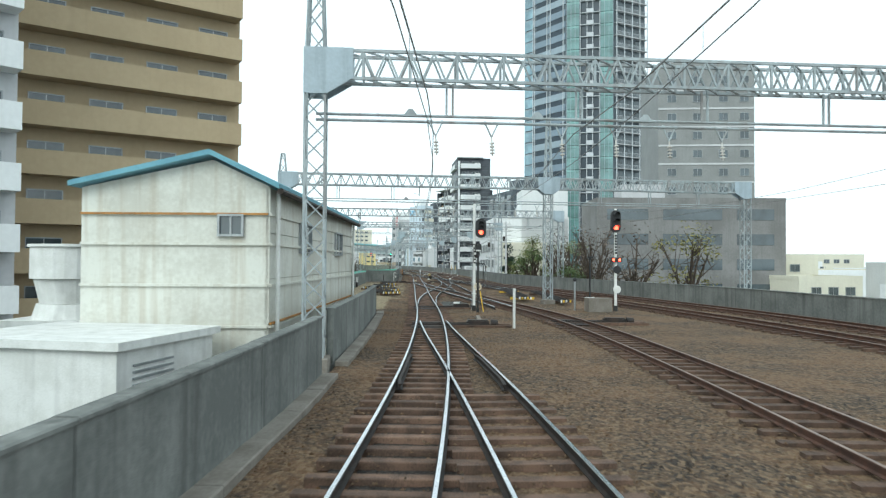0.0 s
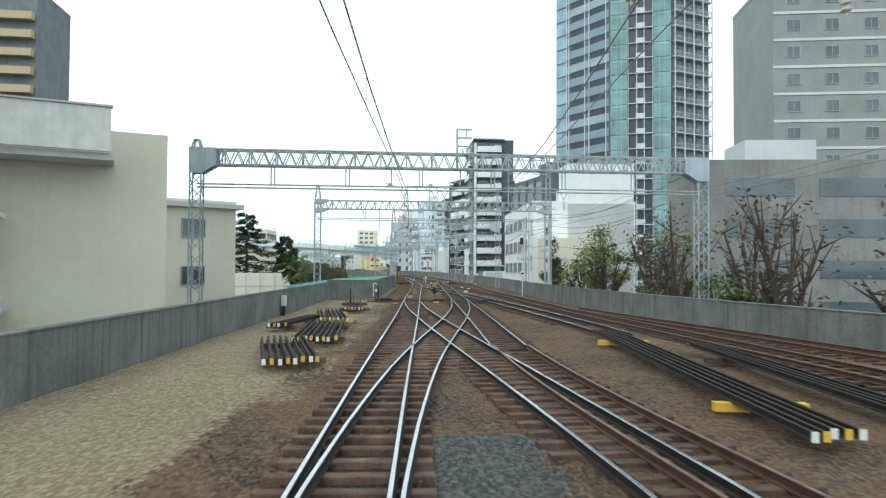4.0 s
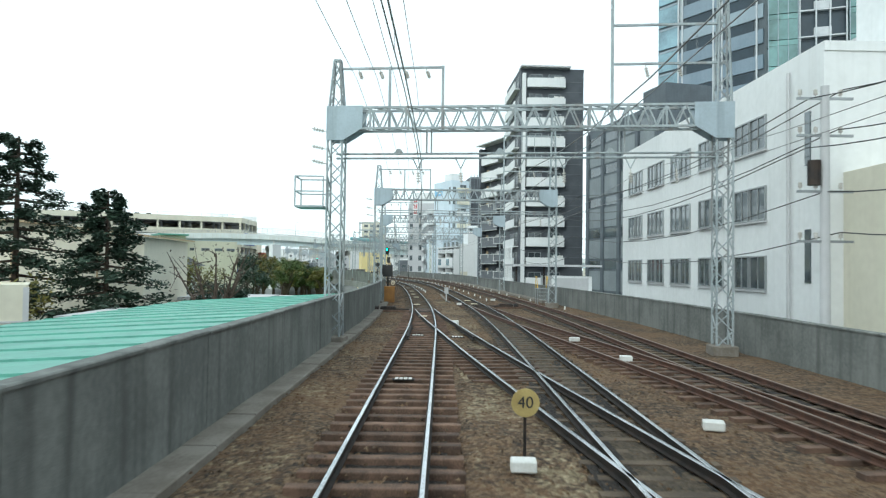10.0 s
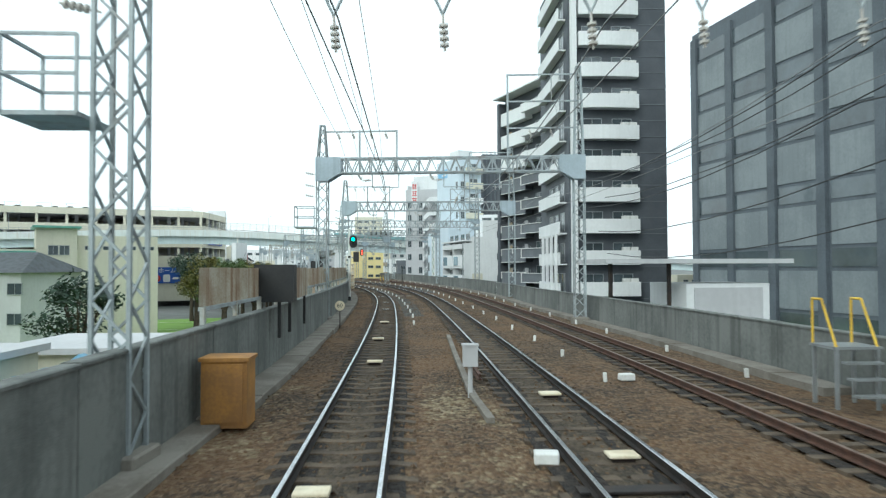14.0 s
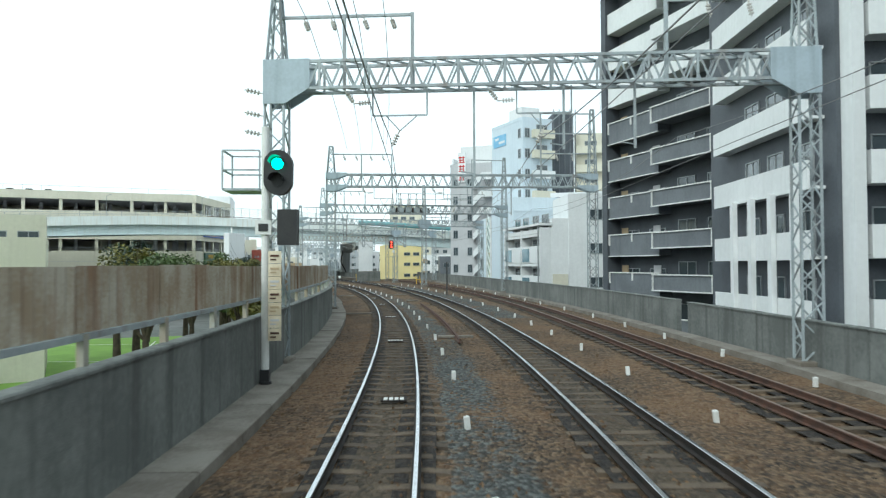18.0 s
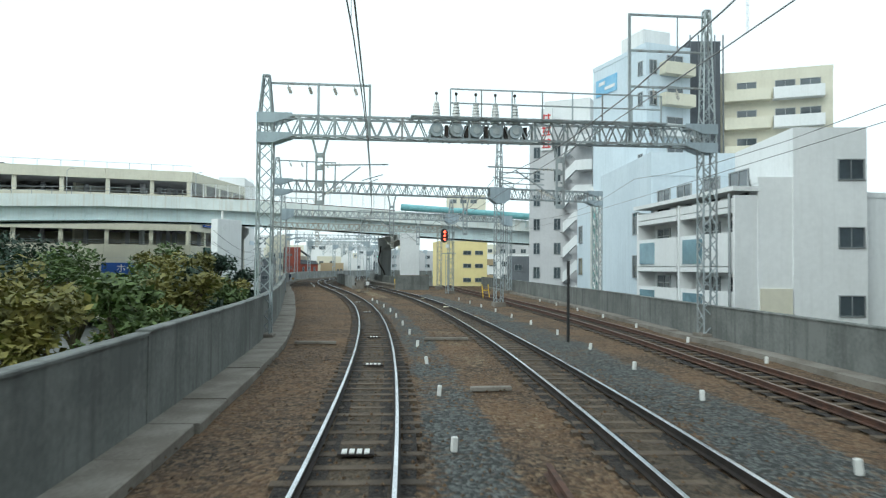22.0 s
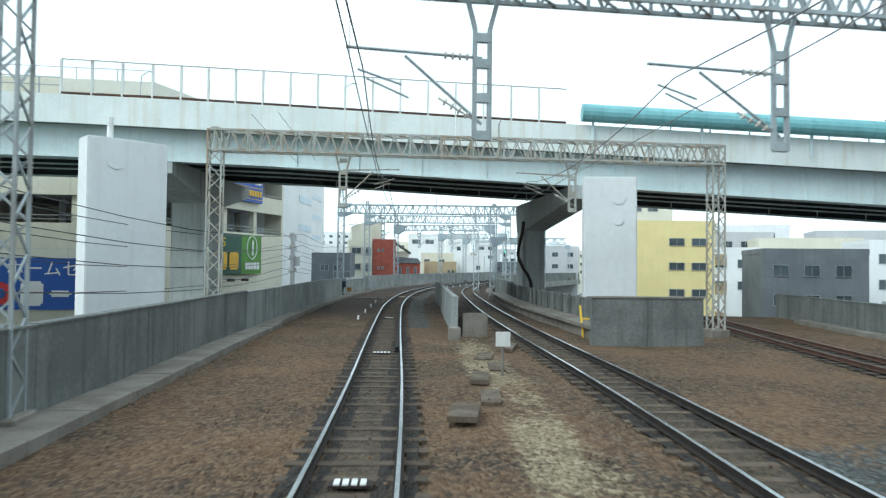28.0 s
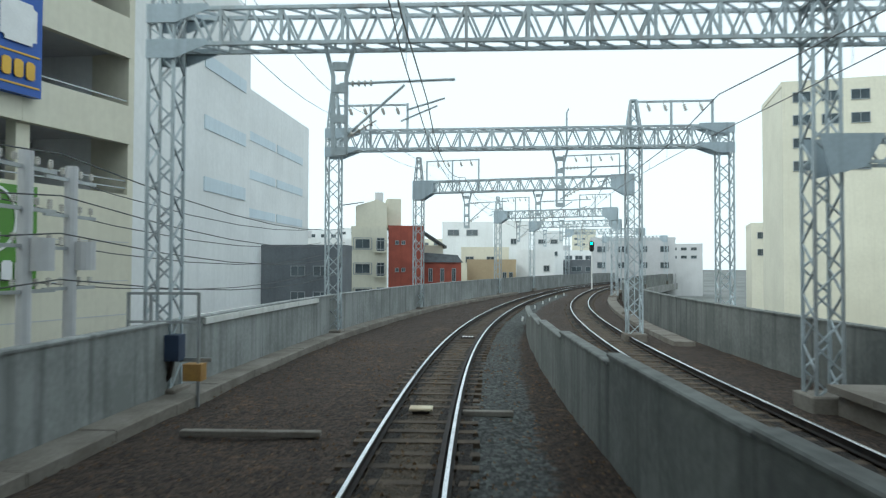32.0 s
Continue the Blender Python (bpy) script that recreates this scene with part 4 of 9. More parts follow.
# near-black copy of the girder paint: shade under the deck as colour
BRIDGE_SHADE = mat("shade_dark_girder_paint", (0.035, 0.045, 0.055), (0.022, 0.028, 0.034), 0.6, 0.7)
CLEAR_PANEL = mat("translucent_barrier_sheet", (0.8, 0.82, 0.82), (0.74, 0.77, 0.77), 0.6, 0.3)
CLEAR_PANEL.node_tree.nodes["Principled BSDF"].inputs["Alpha"].default_value = 0.14
BARRIER = mat("pale_sound_barrier", (0.78, 0.82, 0.80), (0.70, 0.74, 0.72), 0.6, 0.6, streak=0.28, spots=(0.50, 0.36, 0.20))
RUSTSHEET = mat("rust_streaked_sheet", (0.50, 0.455, 0.37), (0.36, 0.285, 0.20), 1.6, 0.7, streak=1.0, rand=0.14, spots=(0.20, 0.085, 0.032))
SIGN_BLUE_PALE = mat("faded_blue_sign", (0.20, 0.45, 0.68), (0.30, 0.55, 0.75), 0.8, 0.6)
SIGN_BLUE = mat("blue_sign_board", (0.015, 0.09, 0.42), (0.012, 0.075, 0.36), 0.5, 0.4)
SIGN_GREEN = mat("dark_green_sign_board", (0.02, 0.085, 0.06), (0.017, 0.07, 0.05), 0.5, 0.4)
SIGN_LIME = mat("lime_green_sign_board", (0.10, 0.26, 0.03), (0.09, 0.23, 0.03), 0.5, 0.4)
SIGN_RED = mat("red_sign_letter", (0.60, 0.03, 0.03), (0.52, 0.03, 0.03), 1.0, 0.5)
SIGN_YELLOW = mat("yellow_sign_letter", (0.70, 0.42, 0.04), (0.62, 0.37, 0.04), 1.0, 0.5)
SIGN_WHITE = mat("white_sign_letter", (0.80, 0.80, 0.80), (0.72, 0.72, 0.72), 1.0, 0.5)
FIELD = mat("sports_field_green", (0.20, 0.34, 0.06), (0.16, 0.28, 0.05), 0.4, 0.9)
TARP = mat("blue_tarp_sheet", (0.10, 0.28, 0.42), (0.07, 0.20, 0.30), 0.8, 0.5)
BARK = mat("rough_bark", (0.085, 0.062, 0.045), (0.05, 0.038, 0.03), 3.0, 0.9, bump=0.5)


def leaf_mat(name, a, b):
    return mat(name, a, b, 0.9, 0.7, fine=0.4)


LEAF_DARK = leaf_mat("dark_conifer_leaf", (0.030, 0.060, 0.035), (0.018, 0.036, 0.022))
LEAF_OLIVE = leaf_mat("olive_autumn_leaf", (0.215, 0.190, 0.045), (0.115, 0.115, 0.032))
LEAF_GREEN = leaf_mat("mid_green_leaf", (0.105, 0.150, 0.042), (0.055, 0.085, 0.027))
LEAF_YELLOW = leaf_mat("yellow_green_leaf", (0.26, 0.27, 0.095), (0.12, 0.14, 0.05))
LEAF_BROWN = leaf_mat("dry_twig_brown", (0.15, 0.115, 0.085), (0.10, 0.075, 0.055))

WIN = {}


def window_meshes(w, h):
    key = (round(w, 2), round(h, 2))
    if key not in WIN:
        bm = bmesh.new()
        t = 0.06
        for c, s in (((0, 0, h / 2 - t / 2), (w, 0.1, t)), ((0, 0, -h / 2 + t / 2), (w, 0.14, t)), ((-w / 2 + t / 2, 0, 0), (t, 0.1, h - 2 * t)), ((w / 2 - t / 2, 0, 0), (t, 0.1, h - 2 * t)), ((0, 0.01, 0), (0.05, 0.07, h - 2 * t))):
            box(bm, c, s)
        f = mesh_of("window_frame", bm, FRAME)
        bm = bmesh.new()
        box(bm, (0, 0.03, 0), (w - 0.02, 0.03, h - 0.02))
        WIN[key] = (f, mesh_of("pane", bm, GLASS))
    return WIN[key]


def window(root, x, y, z, w, h, turn=0.0):
    """A two-sash window set 3 cm proud of a wall whose face looks to -y (turned by `turn` degrees)."""
    f, p = window_meshes(w, h)
    ob = new("window", f)
    ob.parent = root
    ob.matrix_basis = pose(x, y, z, 0, 0, turn) @ Matrix.Translation((0, -0.03, 0))
    pane = new("pane", p)
    pane.parent = ob


def footing(fl, fr):
    """The pose of a building by its front corners, left and right as seen from the front."""
    d = Vector((fr[0] - fl[0], fr[1] - fl[1], 0))
    return Matrix.Translation((fl[0], fl[1], 0)) @ pose(0, 0, 0, 0, 0, math.degrees(math.atan2(d.y, d.x))), d.length


Z0 = -6.6


def block(name, label, fl, fr, depth, z1, wall_m, rows=(), cols=(), win=(1.4, 1.2), side_cols=(), right_cols=(), category="building", group="", roof=True, parapet=0.5):
    """A plain building: body, parapet, and windows by rows (heights) and columns (along the front)."""
    m, w = footing(fl, fr)
    root = thing(name, label, category, m, group)
    boxes("body", wall_m, root, [((w / 2, depth / 2, (Z0 + z1) / 2), (w, depth, z1 - Z0))])
    if roof:
        boxes("roof_parapet", wall_m, root, [((w / 2, 0.1, z1 + parapet / 2), (w + 0.1, 0.2, parapet)), ((w / 2, depth - 0.1, z1 + parapet / 2), (w + 0.1, 0.2, parapet)),
                                             ((0.05, depth / 2, z1 + parapet / 2), (0.2, depth - 0.41, parapet)), ((w - 0.05, depth / 2, z1 + parapet / 2), (0.2, depth - 0.41, parapet))])
    for z in rows:
        for x in cols:
            window(root, x, 0, z, *win)
        for y in side_cols:
            window(root, 0, y, z, *win, turn=-90)
        for y in right_cols:
            window(root, w, y, z, *win, turn=90)
    return root, w


def balcony(root, x0, x1, z, out, material, high=1.1, floor=3.0, back=True, bulge=0.0, units=0, name="balcony"):
    """One storey's balcony: slab, solid parapet (bowed out by bulge), dark sliding doors behind, air-conditioning units."""
    bm = bmesh.new()
    n = 5 if bulge else 1
    for i in range(n):
        a, c = x0 + (x1 - x0) * i / n, x0 + (x1 - x0) * (i + 1) / n
        ya, yc = (-out - bulge * math.sin(math.pi * j / n) for j in (i, i + 1))
        v = [bm.verts.new(p) for p in ((a, ya, z - 0.15), (c, yc, z - 0.15), (c, yc, z + high), (a, ya, z + high), (a, ya + 0.12, z - 0.15), (c, yc + 0.12, z - 0.15), (c, yc + 0.12, z + high), (a, ya + 0.12, z + high))]
        for f in ((0, 1, 2, 3), (5, 4, 7, 6), (3, 2, 6, 7), (4, 5, 1, 0)):
            bm.faces.new([v[k] for k in f])
        if i == 0:
            bm.faces.new([v[0], v[3], v[7], v[4]])
        if i == n - 1:
            bm.faces.new([v[1], v[5], v[6], v[2]])
    bmesh.ops.remove_doubles(bm, verts=bm.verts, dist=0.001)
    ob = part(name, bm, material, root)
    boxes("slab", material, ob, [(((x0 + x1) / 2, -out / 2, z - 0.09), (x1 - x0, out - 0.02, 0.14))])
    for x in (x0 + 0.06, x1 - 0.06):
        boxes("side_panel", material, ob, [((x, -out / 2 + 0.05, z + high / 2), (0.1, out - 0.12, high))])
    if back:
        k = max(1, round((x1 - x0) / 3.2))
        for i in range(k):
            cx = x0 + (x1 - x0) * (i + 0.5) / k
            f, p = window_meshes(2.0, 2.0)
            w = new("sliding_door", f)
            w.parent = ob
            w.matrix_basis = Matrix.Translation((cx, -0.03, z + 1.05))
            q = new("pane", p)
            q.parent = ob
            q.matrix_basis = Matrix.Translation((cx, -0.03, z + 1.05))
    for i in range(units):
        boxes("air_conditioner", WHITEPAINT, ob, [((x1 - 0.5 - 0.85 * i, -0.45, z + 1.3), (0.75, 0.3, 0.6)), ((x1 - 0.5 - 0.85 * i, -0.61, z + 1.3), (0.42, 0.02, 0.42))])
    return ob


# white-balcony tower block with charcoal side
bw, w = block("apartment_tower", "tall apartment block with white balconies and charcoal tile walls", (5.4, 202.0), (15.3, 203.0), 14, 33.4, CHARCOAL, category="apartment building")
for i in range(12):
    z = -3.2 + 3.1 * i
    balcony(bw, 0.9, 6.9, z, 0.9, WHITE_W, 1.25, bulge=0.25, units=2)
    m = new("side_balcony", mesh_of("side_balcony", (lambda q: (box(q, (-0.75, 6.2, z + 0.45), (0.12, 10.6, 1.3)), box(q, (-0.37, 6.2, z - 0.1), (0.74, 10.6, 0.14)), q)[2])(bmesh.new()), WHITE_W))
    m.parent = bw
    for y in (2.6, 5.4, 8.0):
        window(bw, 0, y, z + 1.1, 1.7, 2.0, -90)
boxes("pilaster", WHITE_W, bw, [((0.45, -0.45, 13.2), (0.5, 0.9, 39.4))])
for k in range(4):
    boxes("fin", WHITE_W, bw, [((-0.95, 1.8 + 2.2 * k, 1.0), (0.25, 0.4, 10.0))])
boxes("roof_slab", LIGHT_GREY, bw, [((3.8, 0.0, 33.95), (7.8, 2.4, 0.25))])
for k in range(24):
    boxes("tile_band", MID_GREY, bw, [((8.55, -0.02, -5.4 + 1.62 * k), (2.7, 0.05, 0.07))])

# apartment block with white upper and charcoal lower balconies
b2, w = block("apartment_block", "apartment block with white upper balconies and white-trimmed charcoal lower ones", (0.5, 233.8), (7.0, 220.8), 12, 26.4, CHARCOAL, category="apartment building")
for i in range(-2, 8):
    z = 0.25 + 3.27 * i
    upper = i > 4
    mt = WHITE_W if upper else MID_GREY
    balcony(b2, 0.75, 7.6, z, 1.2, mt, 1.65)
    bay = balcony(b2, 7.8, 14.4, z + 0.55, 2.0, mt, 1.0)
    if not upper:
        boxes("trim", WHITEPAINT, b2, [((4.2, -1.23, z + 1.68), (6.9, 0.16, 0.09)), ((4.2, -1.23, z - 0.18), (6.9, 0.16, 0.08)), ((4.1, -1.25, z + 1.33), (0.13, 0.1, 0.62)), ((0.82, -1.25, z + 1.2), (0.13, 0.1, 0.88))])
        boxes("trim", WHITEPAINT, bay, [((11.1, -2.03, z + 1.58), (6.7, 0.16, 0.09)), ((11.1, -2.03, z + 0.36), (6.7, 0.16, 0.09)), ((7.84, -2.05, z + 0.97), (0.1, 0.1, 1.14)), ((14.36, -2.05, z + 0.97), (0.1, 0.1, 1.14))])
    for x, tone in ((1.5, BEIGE), (5.9, LIGHT_GREY)):
        boxes("screen_panel", tone, b2, [((x, -0.08, z + 1.2), (0.9, 0.06, 2.2))])
boxes("corner_wall", CHARCOAL, b2, [((0.35, -0.7, 9.9), (0.7, 1.4, 33.0))])
boxes("roof_slab", WHITE_W, b2, [((7.5, -0.4, 27.0), (15.0, 3.4, 0.2))])

# slate office block with dull pale panels between its piers
SLATE_W = mat("slate_tile_wall", (0.115, 0.135, 0.155), (0.085, 0.10, 0.115), 0.5, 0.6, streak=0.2)
DULL_PANEL = mat("dull_blue_grey_panel", (0.235, 0.262, 0.275), (0.185, 0.208, 0.22), 0.4, 0.5, streak=0.2)
ob_, w = block("office_block", "slate-tiled office block with dull blue-grey panels between dark piers", (13.8, 189.6), (18.8, 172.2), 14, 20.8, SLATE_W, category="office building")
for i in range(6):
    for j in range(4):
        x = w * (j + 0.5) / 4
        boxes("wall_panel", DULL_PANEL, ob_, [((x, -0.03, -3.0 + 4.1 * i), (w / 4 - 0.9, 0.06, 2.5))])
        boxes("strip_window", GLASS, ob_, [((x, -0.02, -0.95 + 4.1 * i), (w / 4 - 0.9, 0.05, 1.1))])
for j in range(5):
    boxes("pier", SLATE_W, ob_, [((0.35 + (w - 0.7) * j / 4, -0.12, 7.1), (0.7, 0.24, 27.4))])
boxes("roof_room", SLATE_W, ob_, [((w * 0.75, 5.0, 22.6), (5.0, 6.0, 3.2))])
lh_ = thing("loading_shed", "white steel shed with a broad grey canopy by the parapet", "shed", station(166.5, 14.5, 0, 4))
boxes("body", WHITE_W, lh_, [((2.4, 2.0, -2.4), (4.4, 4.0, 8.4))])
boxes("shutter", LIGHT_GREY, lh_, [((2.4, -0.04, 0.3), (3.6, 0.06, 2.6))])
boxes("canopy", LIGHT_GREY, lh_, [((0.6, 1.4, 2.9), (9.6, 4.4, 0.22))])
for x in (-3.6, -0.6):
    boxes("post", DARKMETAL, lh_, [((x, 0.2, -1.9), (0.16, 0.16, 9.4))])

# white building along the line
fa, fb = at(144.7, 14.7), at(120.5, 14.4)
wb, w = block("white_building", "white rendered building with rows of dark sash windows", (fa.x, fa.y), (fb.x, fb.y), 13, 10.6, WHITE_W, category="building", parapet=0.35)
for z in (8.5, 5.5, 2.55, -0.8):
    for i in range(5):
        window(wb, 2.3 + 4.1 * i, 0, z, 1.42, 1.45)
        window(wb, 3.8 + 4.1 * i, 0, z, 1.42, 1.45)
    boxes("sill", LIGHT_GREY, wb, [((3.05 + 4.1 * i, -0.06, z - 0.78), (3.0, 0.12, 0.07)) for i in range(5)])
for z in (7.6, 3.2):
    boxes("slit_window", GLASS, wb, [((w - 1.0, -0.02, z), (0.35, 0.06, 2.0))])
boxes("end_annex", CREAM, wb, [((w + 2.0, 4.4, -0.2), (4.0, 7.4, 12.8))])
boxes("stair_tower", WHITE_W, wb, [((w - 2.5, 8.6, 4.4), (5.0, 8.4, 22.6))])
boxes("roof_room", LIGHT_GREY, wb, [((19, 8, 11.9), (7, 6, 2.6))])
bm = bmesh.new()
rod(bm, (w - 2.2, -0.12, -6), (w - 2.2, -0.12, 10.4), 0.07)
part("downpipe", bm, LIGHT_GREY, wb)
for s, u, h in ((118.0, 13.0, 8.6), (110.6, 14.6, 9.4)):
    up = thing("utility_pole", "tall grey utility pole with cross-arms and cables beside the white building", "utility pole", station(s, u), group="utility poles")
    bm = bmesh.new()
    rod(bm, (0, 0, Z0), (0, 0, h), 0.19, 0.13, 10)
    part("pole", bm, LIGHT_GREY, up)
    for z in (h - 0.4, h - 1.6, h - 3.4, h - 5.0):
        bm = bmesh.new()
        bar(bm, (-0.9, 0, z), (0.9, 0, z), 0.08)
        part("cross_arm", bm, FRAME, up)
        for x in (-0.8, -0.3, 0.5):
            insulator(up, (x, 0, z + 0.04), (x, 0, z + 0.3))
    bm = bmesh.new()
    rod(bm, (-0.35, 0, h - 3.2), (-0.35, 0, h - 2.4), 0.2, n=12)
    part("transformer_can", bm, DARKMETAL, up)
for k, (z, du) in enumerate(((8.5, 0.6), (8.2, -0.5), (7.2, 0.4), (6.6, -0.6), (5.2, 0.0), (3.9, 0.5))):
    uw = thing("utility_wire", "black utility wire strung past the white building", "wire", group="utility wires")
    bm = bmesh.new()
    pts = []
    for (s0, u0), (s1, u1) in (((84, 17.5), (110.6, 14.6)), ((110.6, 14.6), (118, 13.0)), ((118, 13.0), (150, 12.4)), ((150, 12.4), (178, 12.6))):
        pts += [at(s0, u0 + du, z).lerp(at(s1, u1 + du, z), f / 6) - Vector((0, 0, 0.03 * (s1 - s0) * 4 * f / 6 * (1 - f / 6))) for f in range(6)]
    tube(bm, pts, 0.02)
    part("wire", bm, BLACK, uw)
ss = thing("speed_board", "round white speed board with faint dark bars on a slim post", "track sign", station(100.5, 10.2), group="track signs")
bm = bmesh.new()
rod(bm, (0, 0, -0.1), (0, 0, 2.0), 0.045)
part("post", bm, WHITEPAINT, ss)
bm = bmesh.new()
disc(bm, (0, -0.05, 2.05), (0, 1, 0), 0.27, 0.03, 24)
part("board", bm, WHITEPAINT, ss)
boxes("bar", DARKMETAL, ss, [((0, -0.075, 2.05), (0.3, 0.02, 0.16))])

# glass tower
SLATE_BLUE = mat("slate_blue_panel", (0.24, 0.30, 0.36), (0.20, 0.26, 0.315), 0.3, 0.5, streak=0.1)
SLATE_PALE = mat("pale_slate_panel", (0.33, 0.40, 0.45), (0.29, 0.35, 0.40), 0.3, 0.5, streak=0.1)
SLATE_DARK = mat("dark_slate_panel", (0.125, 0.15, 0.17), (0.095, 0.115, 0.13), 0.3, 0.5, streak=0.1)
TOWER_GREY = mat("warm_grey_panel", (0.27, 0.275, 0.27), (0.22, 0.225, 0.22), 0.3, 0.6, streak=0.12)
RECESS = mat("deep_blue_recess", (0.035, 0.055, 0.075), (0.025, 0.04, 0.055), 0.4, 0.4)
BAY_GLASS = glass_mat("pale_teal_bay_glass", (0.17, 0.33, 0.32))
tw = thing("glass_tower", "tall slate-blue residential tower with teal glass and railed balconies", "tower block")
A, Bc, C, D = (24.5, 194.0), (34.0, 181.0), (46.0, 177.5), (55.5, 182.4)
bm = bmesh.new()
prism(bm, [A, Bc, C, D, (54, 212), (32, 212)], Z0, 86)
part("body", bm, SLATE_DARK, tw)
mA, wA = footing(A, Bc)
mB, wB = footing(Bc, C)
mC, wC = footing(C, D)


def tower_piece(name, material, items, m, label=""):
    bm = bmesh.new()
    for c, size in items:
        box(bm, c, size, m)
    return part(name, bm, material, tw, label)


for i in range(28):
    z = -4 + 3.2 * i
    band = SLATE_BLUE if i % 4 else SLATE_PALE
    tower_piece("spandrel_band", band, [((wA * 0.61, -0.1, z + 0.55), (wA * 0.76, 0.2, 1.75))], mA)
    tower_piece("corner_glazing", GLASS_B, [((wA * 0.11, -0.1, z + 0.75), (wA * 0.2, 0.2, 2.6))], mA)
    tower_piece("corner_transom", SLATE_PALE, [((wA * 0.11, -0.13, z + 2.2), (wA * 0.2, 0.22, 0.28))], mA)
    for f in (0.42, 0.78):
        tower_piece("strip_window", RECESS, [((wA * f, -0.03, z + 2.08), (wA * 0.25, 0.06, 1.3))], mA, "dark recessed window")
    for f in (0.15, 0.85):
        tower_piece("glass_bay", BAY_GLASS, [((wB * f, -0.5, z + 0.75), (wB * 0.26, 1.2, 2.45))], mB)
        tower_piece("bay_spandrel", GLASS_T, [((wB * f, -0.52, z + 2.3), (wB * 0.265, 1.24, 0.62))], mB)
        tower_piece("bay_mullion", SLATE_PALE, [((wB * f + d * wB * 0.26, -1.12, z + 0.8), (0.09, 0.08, 3.2)) for d in (-0.5, -0.17, 0.17, 0.5)], mB)
    tower_piece("bay_balcony", RAILING, [((wB * 0.5, -0.28, z + 0.35), (wB * 0.15, 0.56, 0.95)), ((wB * 0.5, -0.32, z - 0.25), (wB * 0.42, 0.6, 0.16))], mB)
    tower_piece("recess_glazing", RECESS, [((wB * 0.5, -0.03, z + 1.2), (wB * 0.42, 0.06, 2.9))], mB)
    tower_piece("balcony_slab", LIGHT_GREY, [((wC * 0.5, -0.5, z - 0.35), (wC, 1.0, 0.2))], mC)
    tower_piece("balcony_rail", FRAME, [((wC * 0.5, -0.95, z + 0.72), (wC, 0.06, 0.08))] + [((wC * (k + 0.5) / 30, -0.95, z + 0.2), (0.09, 0.04, 0.95)) for k in range(30)], mC)
    tower_piece("balcony_glazing", GLASS, [((wC * f, -0.02, z + 1.0), (wC * 0.2, 0.06, 2.0)) for f in (0.16, 0.42, 0.72)], mC)
for x, y, wd, m in [(wC * k / 4, -1.0, 0.22, mC) for k in range(5)] + [(wB * k, -0.75, 0.16, mB) for k in (0.44, 0.56, 0.3, 0.7)] + [(wA * k, -0.22, 0.2, mA) for k in (0.22, 0.26, 0.56, 0.64, 0.94)]:
    tower_piece("column_fin", RAILING, [((x, y, 40), (wd, 0.12, 92))], m)
# lower buildings behind the trees before the tower
p, q = at(92, 24.5), at(90, 50)
gb, w = block("grey_flat_block", "dark brown-grey flat-roofed block behind the winter trees", (p.x, p.y), (q.x, q.y), 12, 11.2, mat("brown_grey_wall", (0.235, 0.23, 0.225), (0.17, 0.165, 0.16), 0.3, 0.7, streak=0.3), category="building")
for i in range(4):
    boxes("strip_window", GLASS, gb, [((4.2, -0.03, 9.4 - 3.4 * i), (5.6, 0.06, 1.5)), ((13.0, -0.03, 9.4 - 3.4 * i), (8.0, 0.06, 1.5)), ((21.5, -0.03, 9.4 - 3.4 * i), (5.0, 0.06, 1.5))])
boxes("roof_room", LIGHT_GREY, gb, [((7.0, 5, 12.6), (6.0, 5.0, 2.4))])
p, q = at(112, 40.5), at(110, 56)
sb_, w = block("tall_grey_flats", "tall beige-grey flats with small dark windows beside the glass tower", (p.x, p.y), (q.x, q.y), 14, 36.0, TOWER_GREY, [33.5 - 3.1 * i for i in range(13)], (2.2, 6.4, 10.6, 14.0), (1.5, 1.3), category="flats")
for i in range(12):
    boxes("floor_band", LIGHT_GREY, sb_, [((w / 2, -0.05, 31.8 - 3.1 * i), (w, 0.1, 0.3))])

# low white flats and block behind the parapet
lf, w = block("low_flats", "white flats with two bays of recessed balconies", (-8.9, 259.0), (-4.7, 246.4), 9, 6.7, WHITE_W, category="flats", parapet=0.3)
half_w = w / 2
for i in range(4):
    z = 2.95 - 3.3 * (2 - i)
    for j in range(2):
        x0 = 0.25 + half_w * j
        x1 = x0 + half_w - 0.5
        bay = balcony(lf, x0, x1, z, 1.3, WHITE_W, 1.75 if i < 3 else 0.3)
        if i < 3:
            boxes("glass_panel", GLASS_B, bay, [((x0 + 1.6, -1.33, z + 0.75), (2.4, 0.06, 1.5))])
            boxes("soffit_beam", WHITE_W, bay, [(((x0 + x1) / 2, -0.7, z + 2.95), (x1 - x0, 1.2, 0.3))])
            for k in range(2):
                window(lf, x0 + 1.6 + 3.0 * k, -0.02, z + 1.6, 2.0, 1.9)
for x in (0.12, half_w, w - 0.12):
    boxes("party_wall", WHITE_W, lf, [((x, -0.65, 0.2), (0.24, 1.3, 13.0))])
boxes("roof_slab", WHITE_W, lf, [((half_w, -0.4, 7.05), (w + 0.3, 2.2, 0.25))])
bm = bmesh.new()
rod(bm, (w - 0.4, -1.4, Z0), (w - 0.4, -1.4, 6.8), 0.08)
part("drain_pipe", bm, FRAME, lf)
we, w = block("white_block", "plain white rendered block with small dark windows", (-4.65, 246.3), (1.0, 247.2), 10, 7.4, WHITE_W, category="building", parapet=0.3)
boxes("tall_part", WHITE_W, we, [((w - 1.95, 4.0, 2.0), (3.9, 8.2, 16.8))])
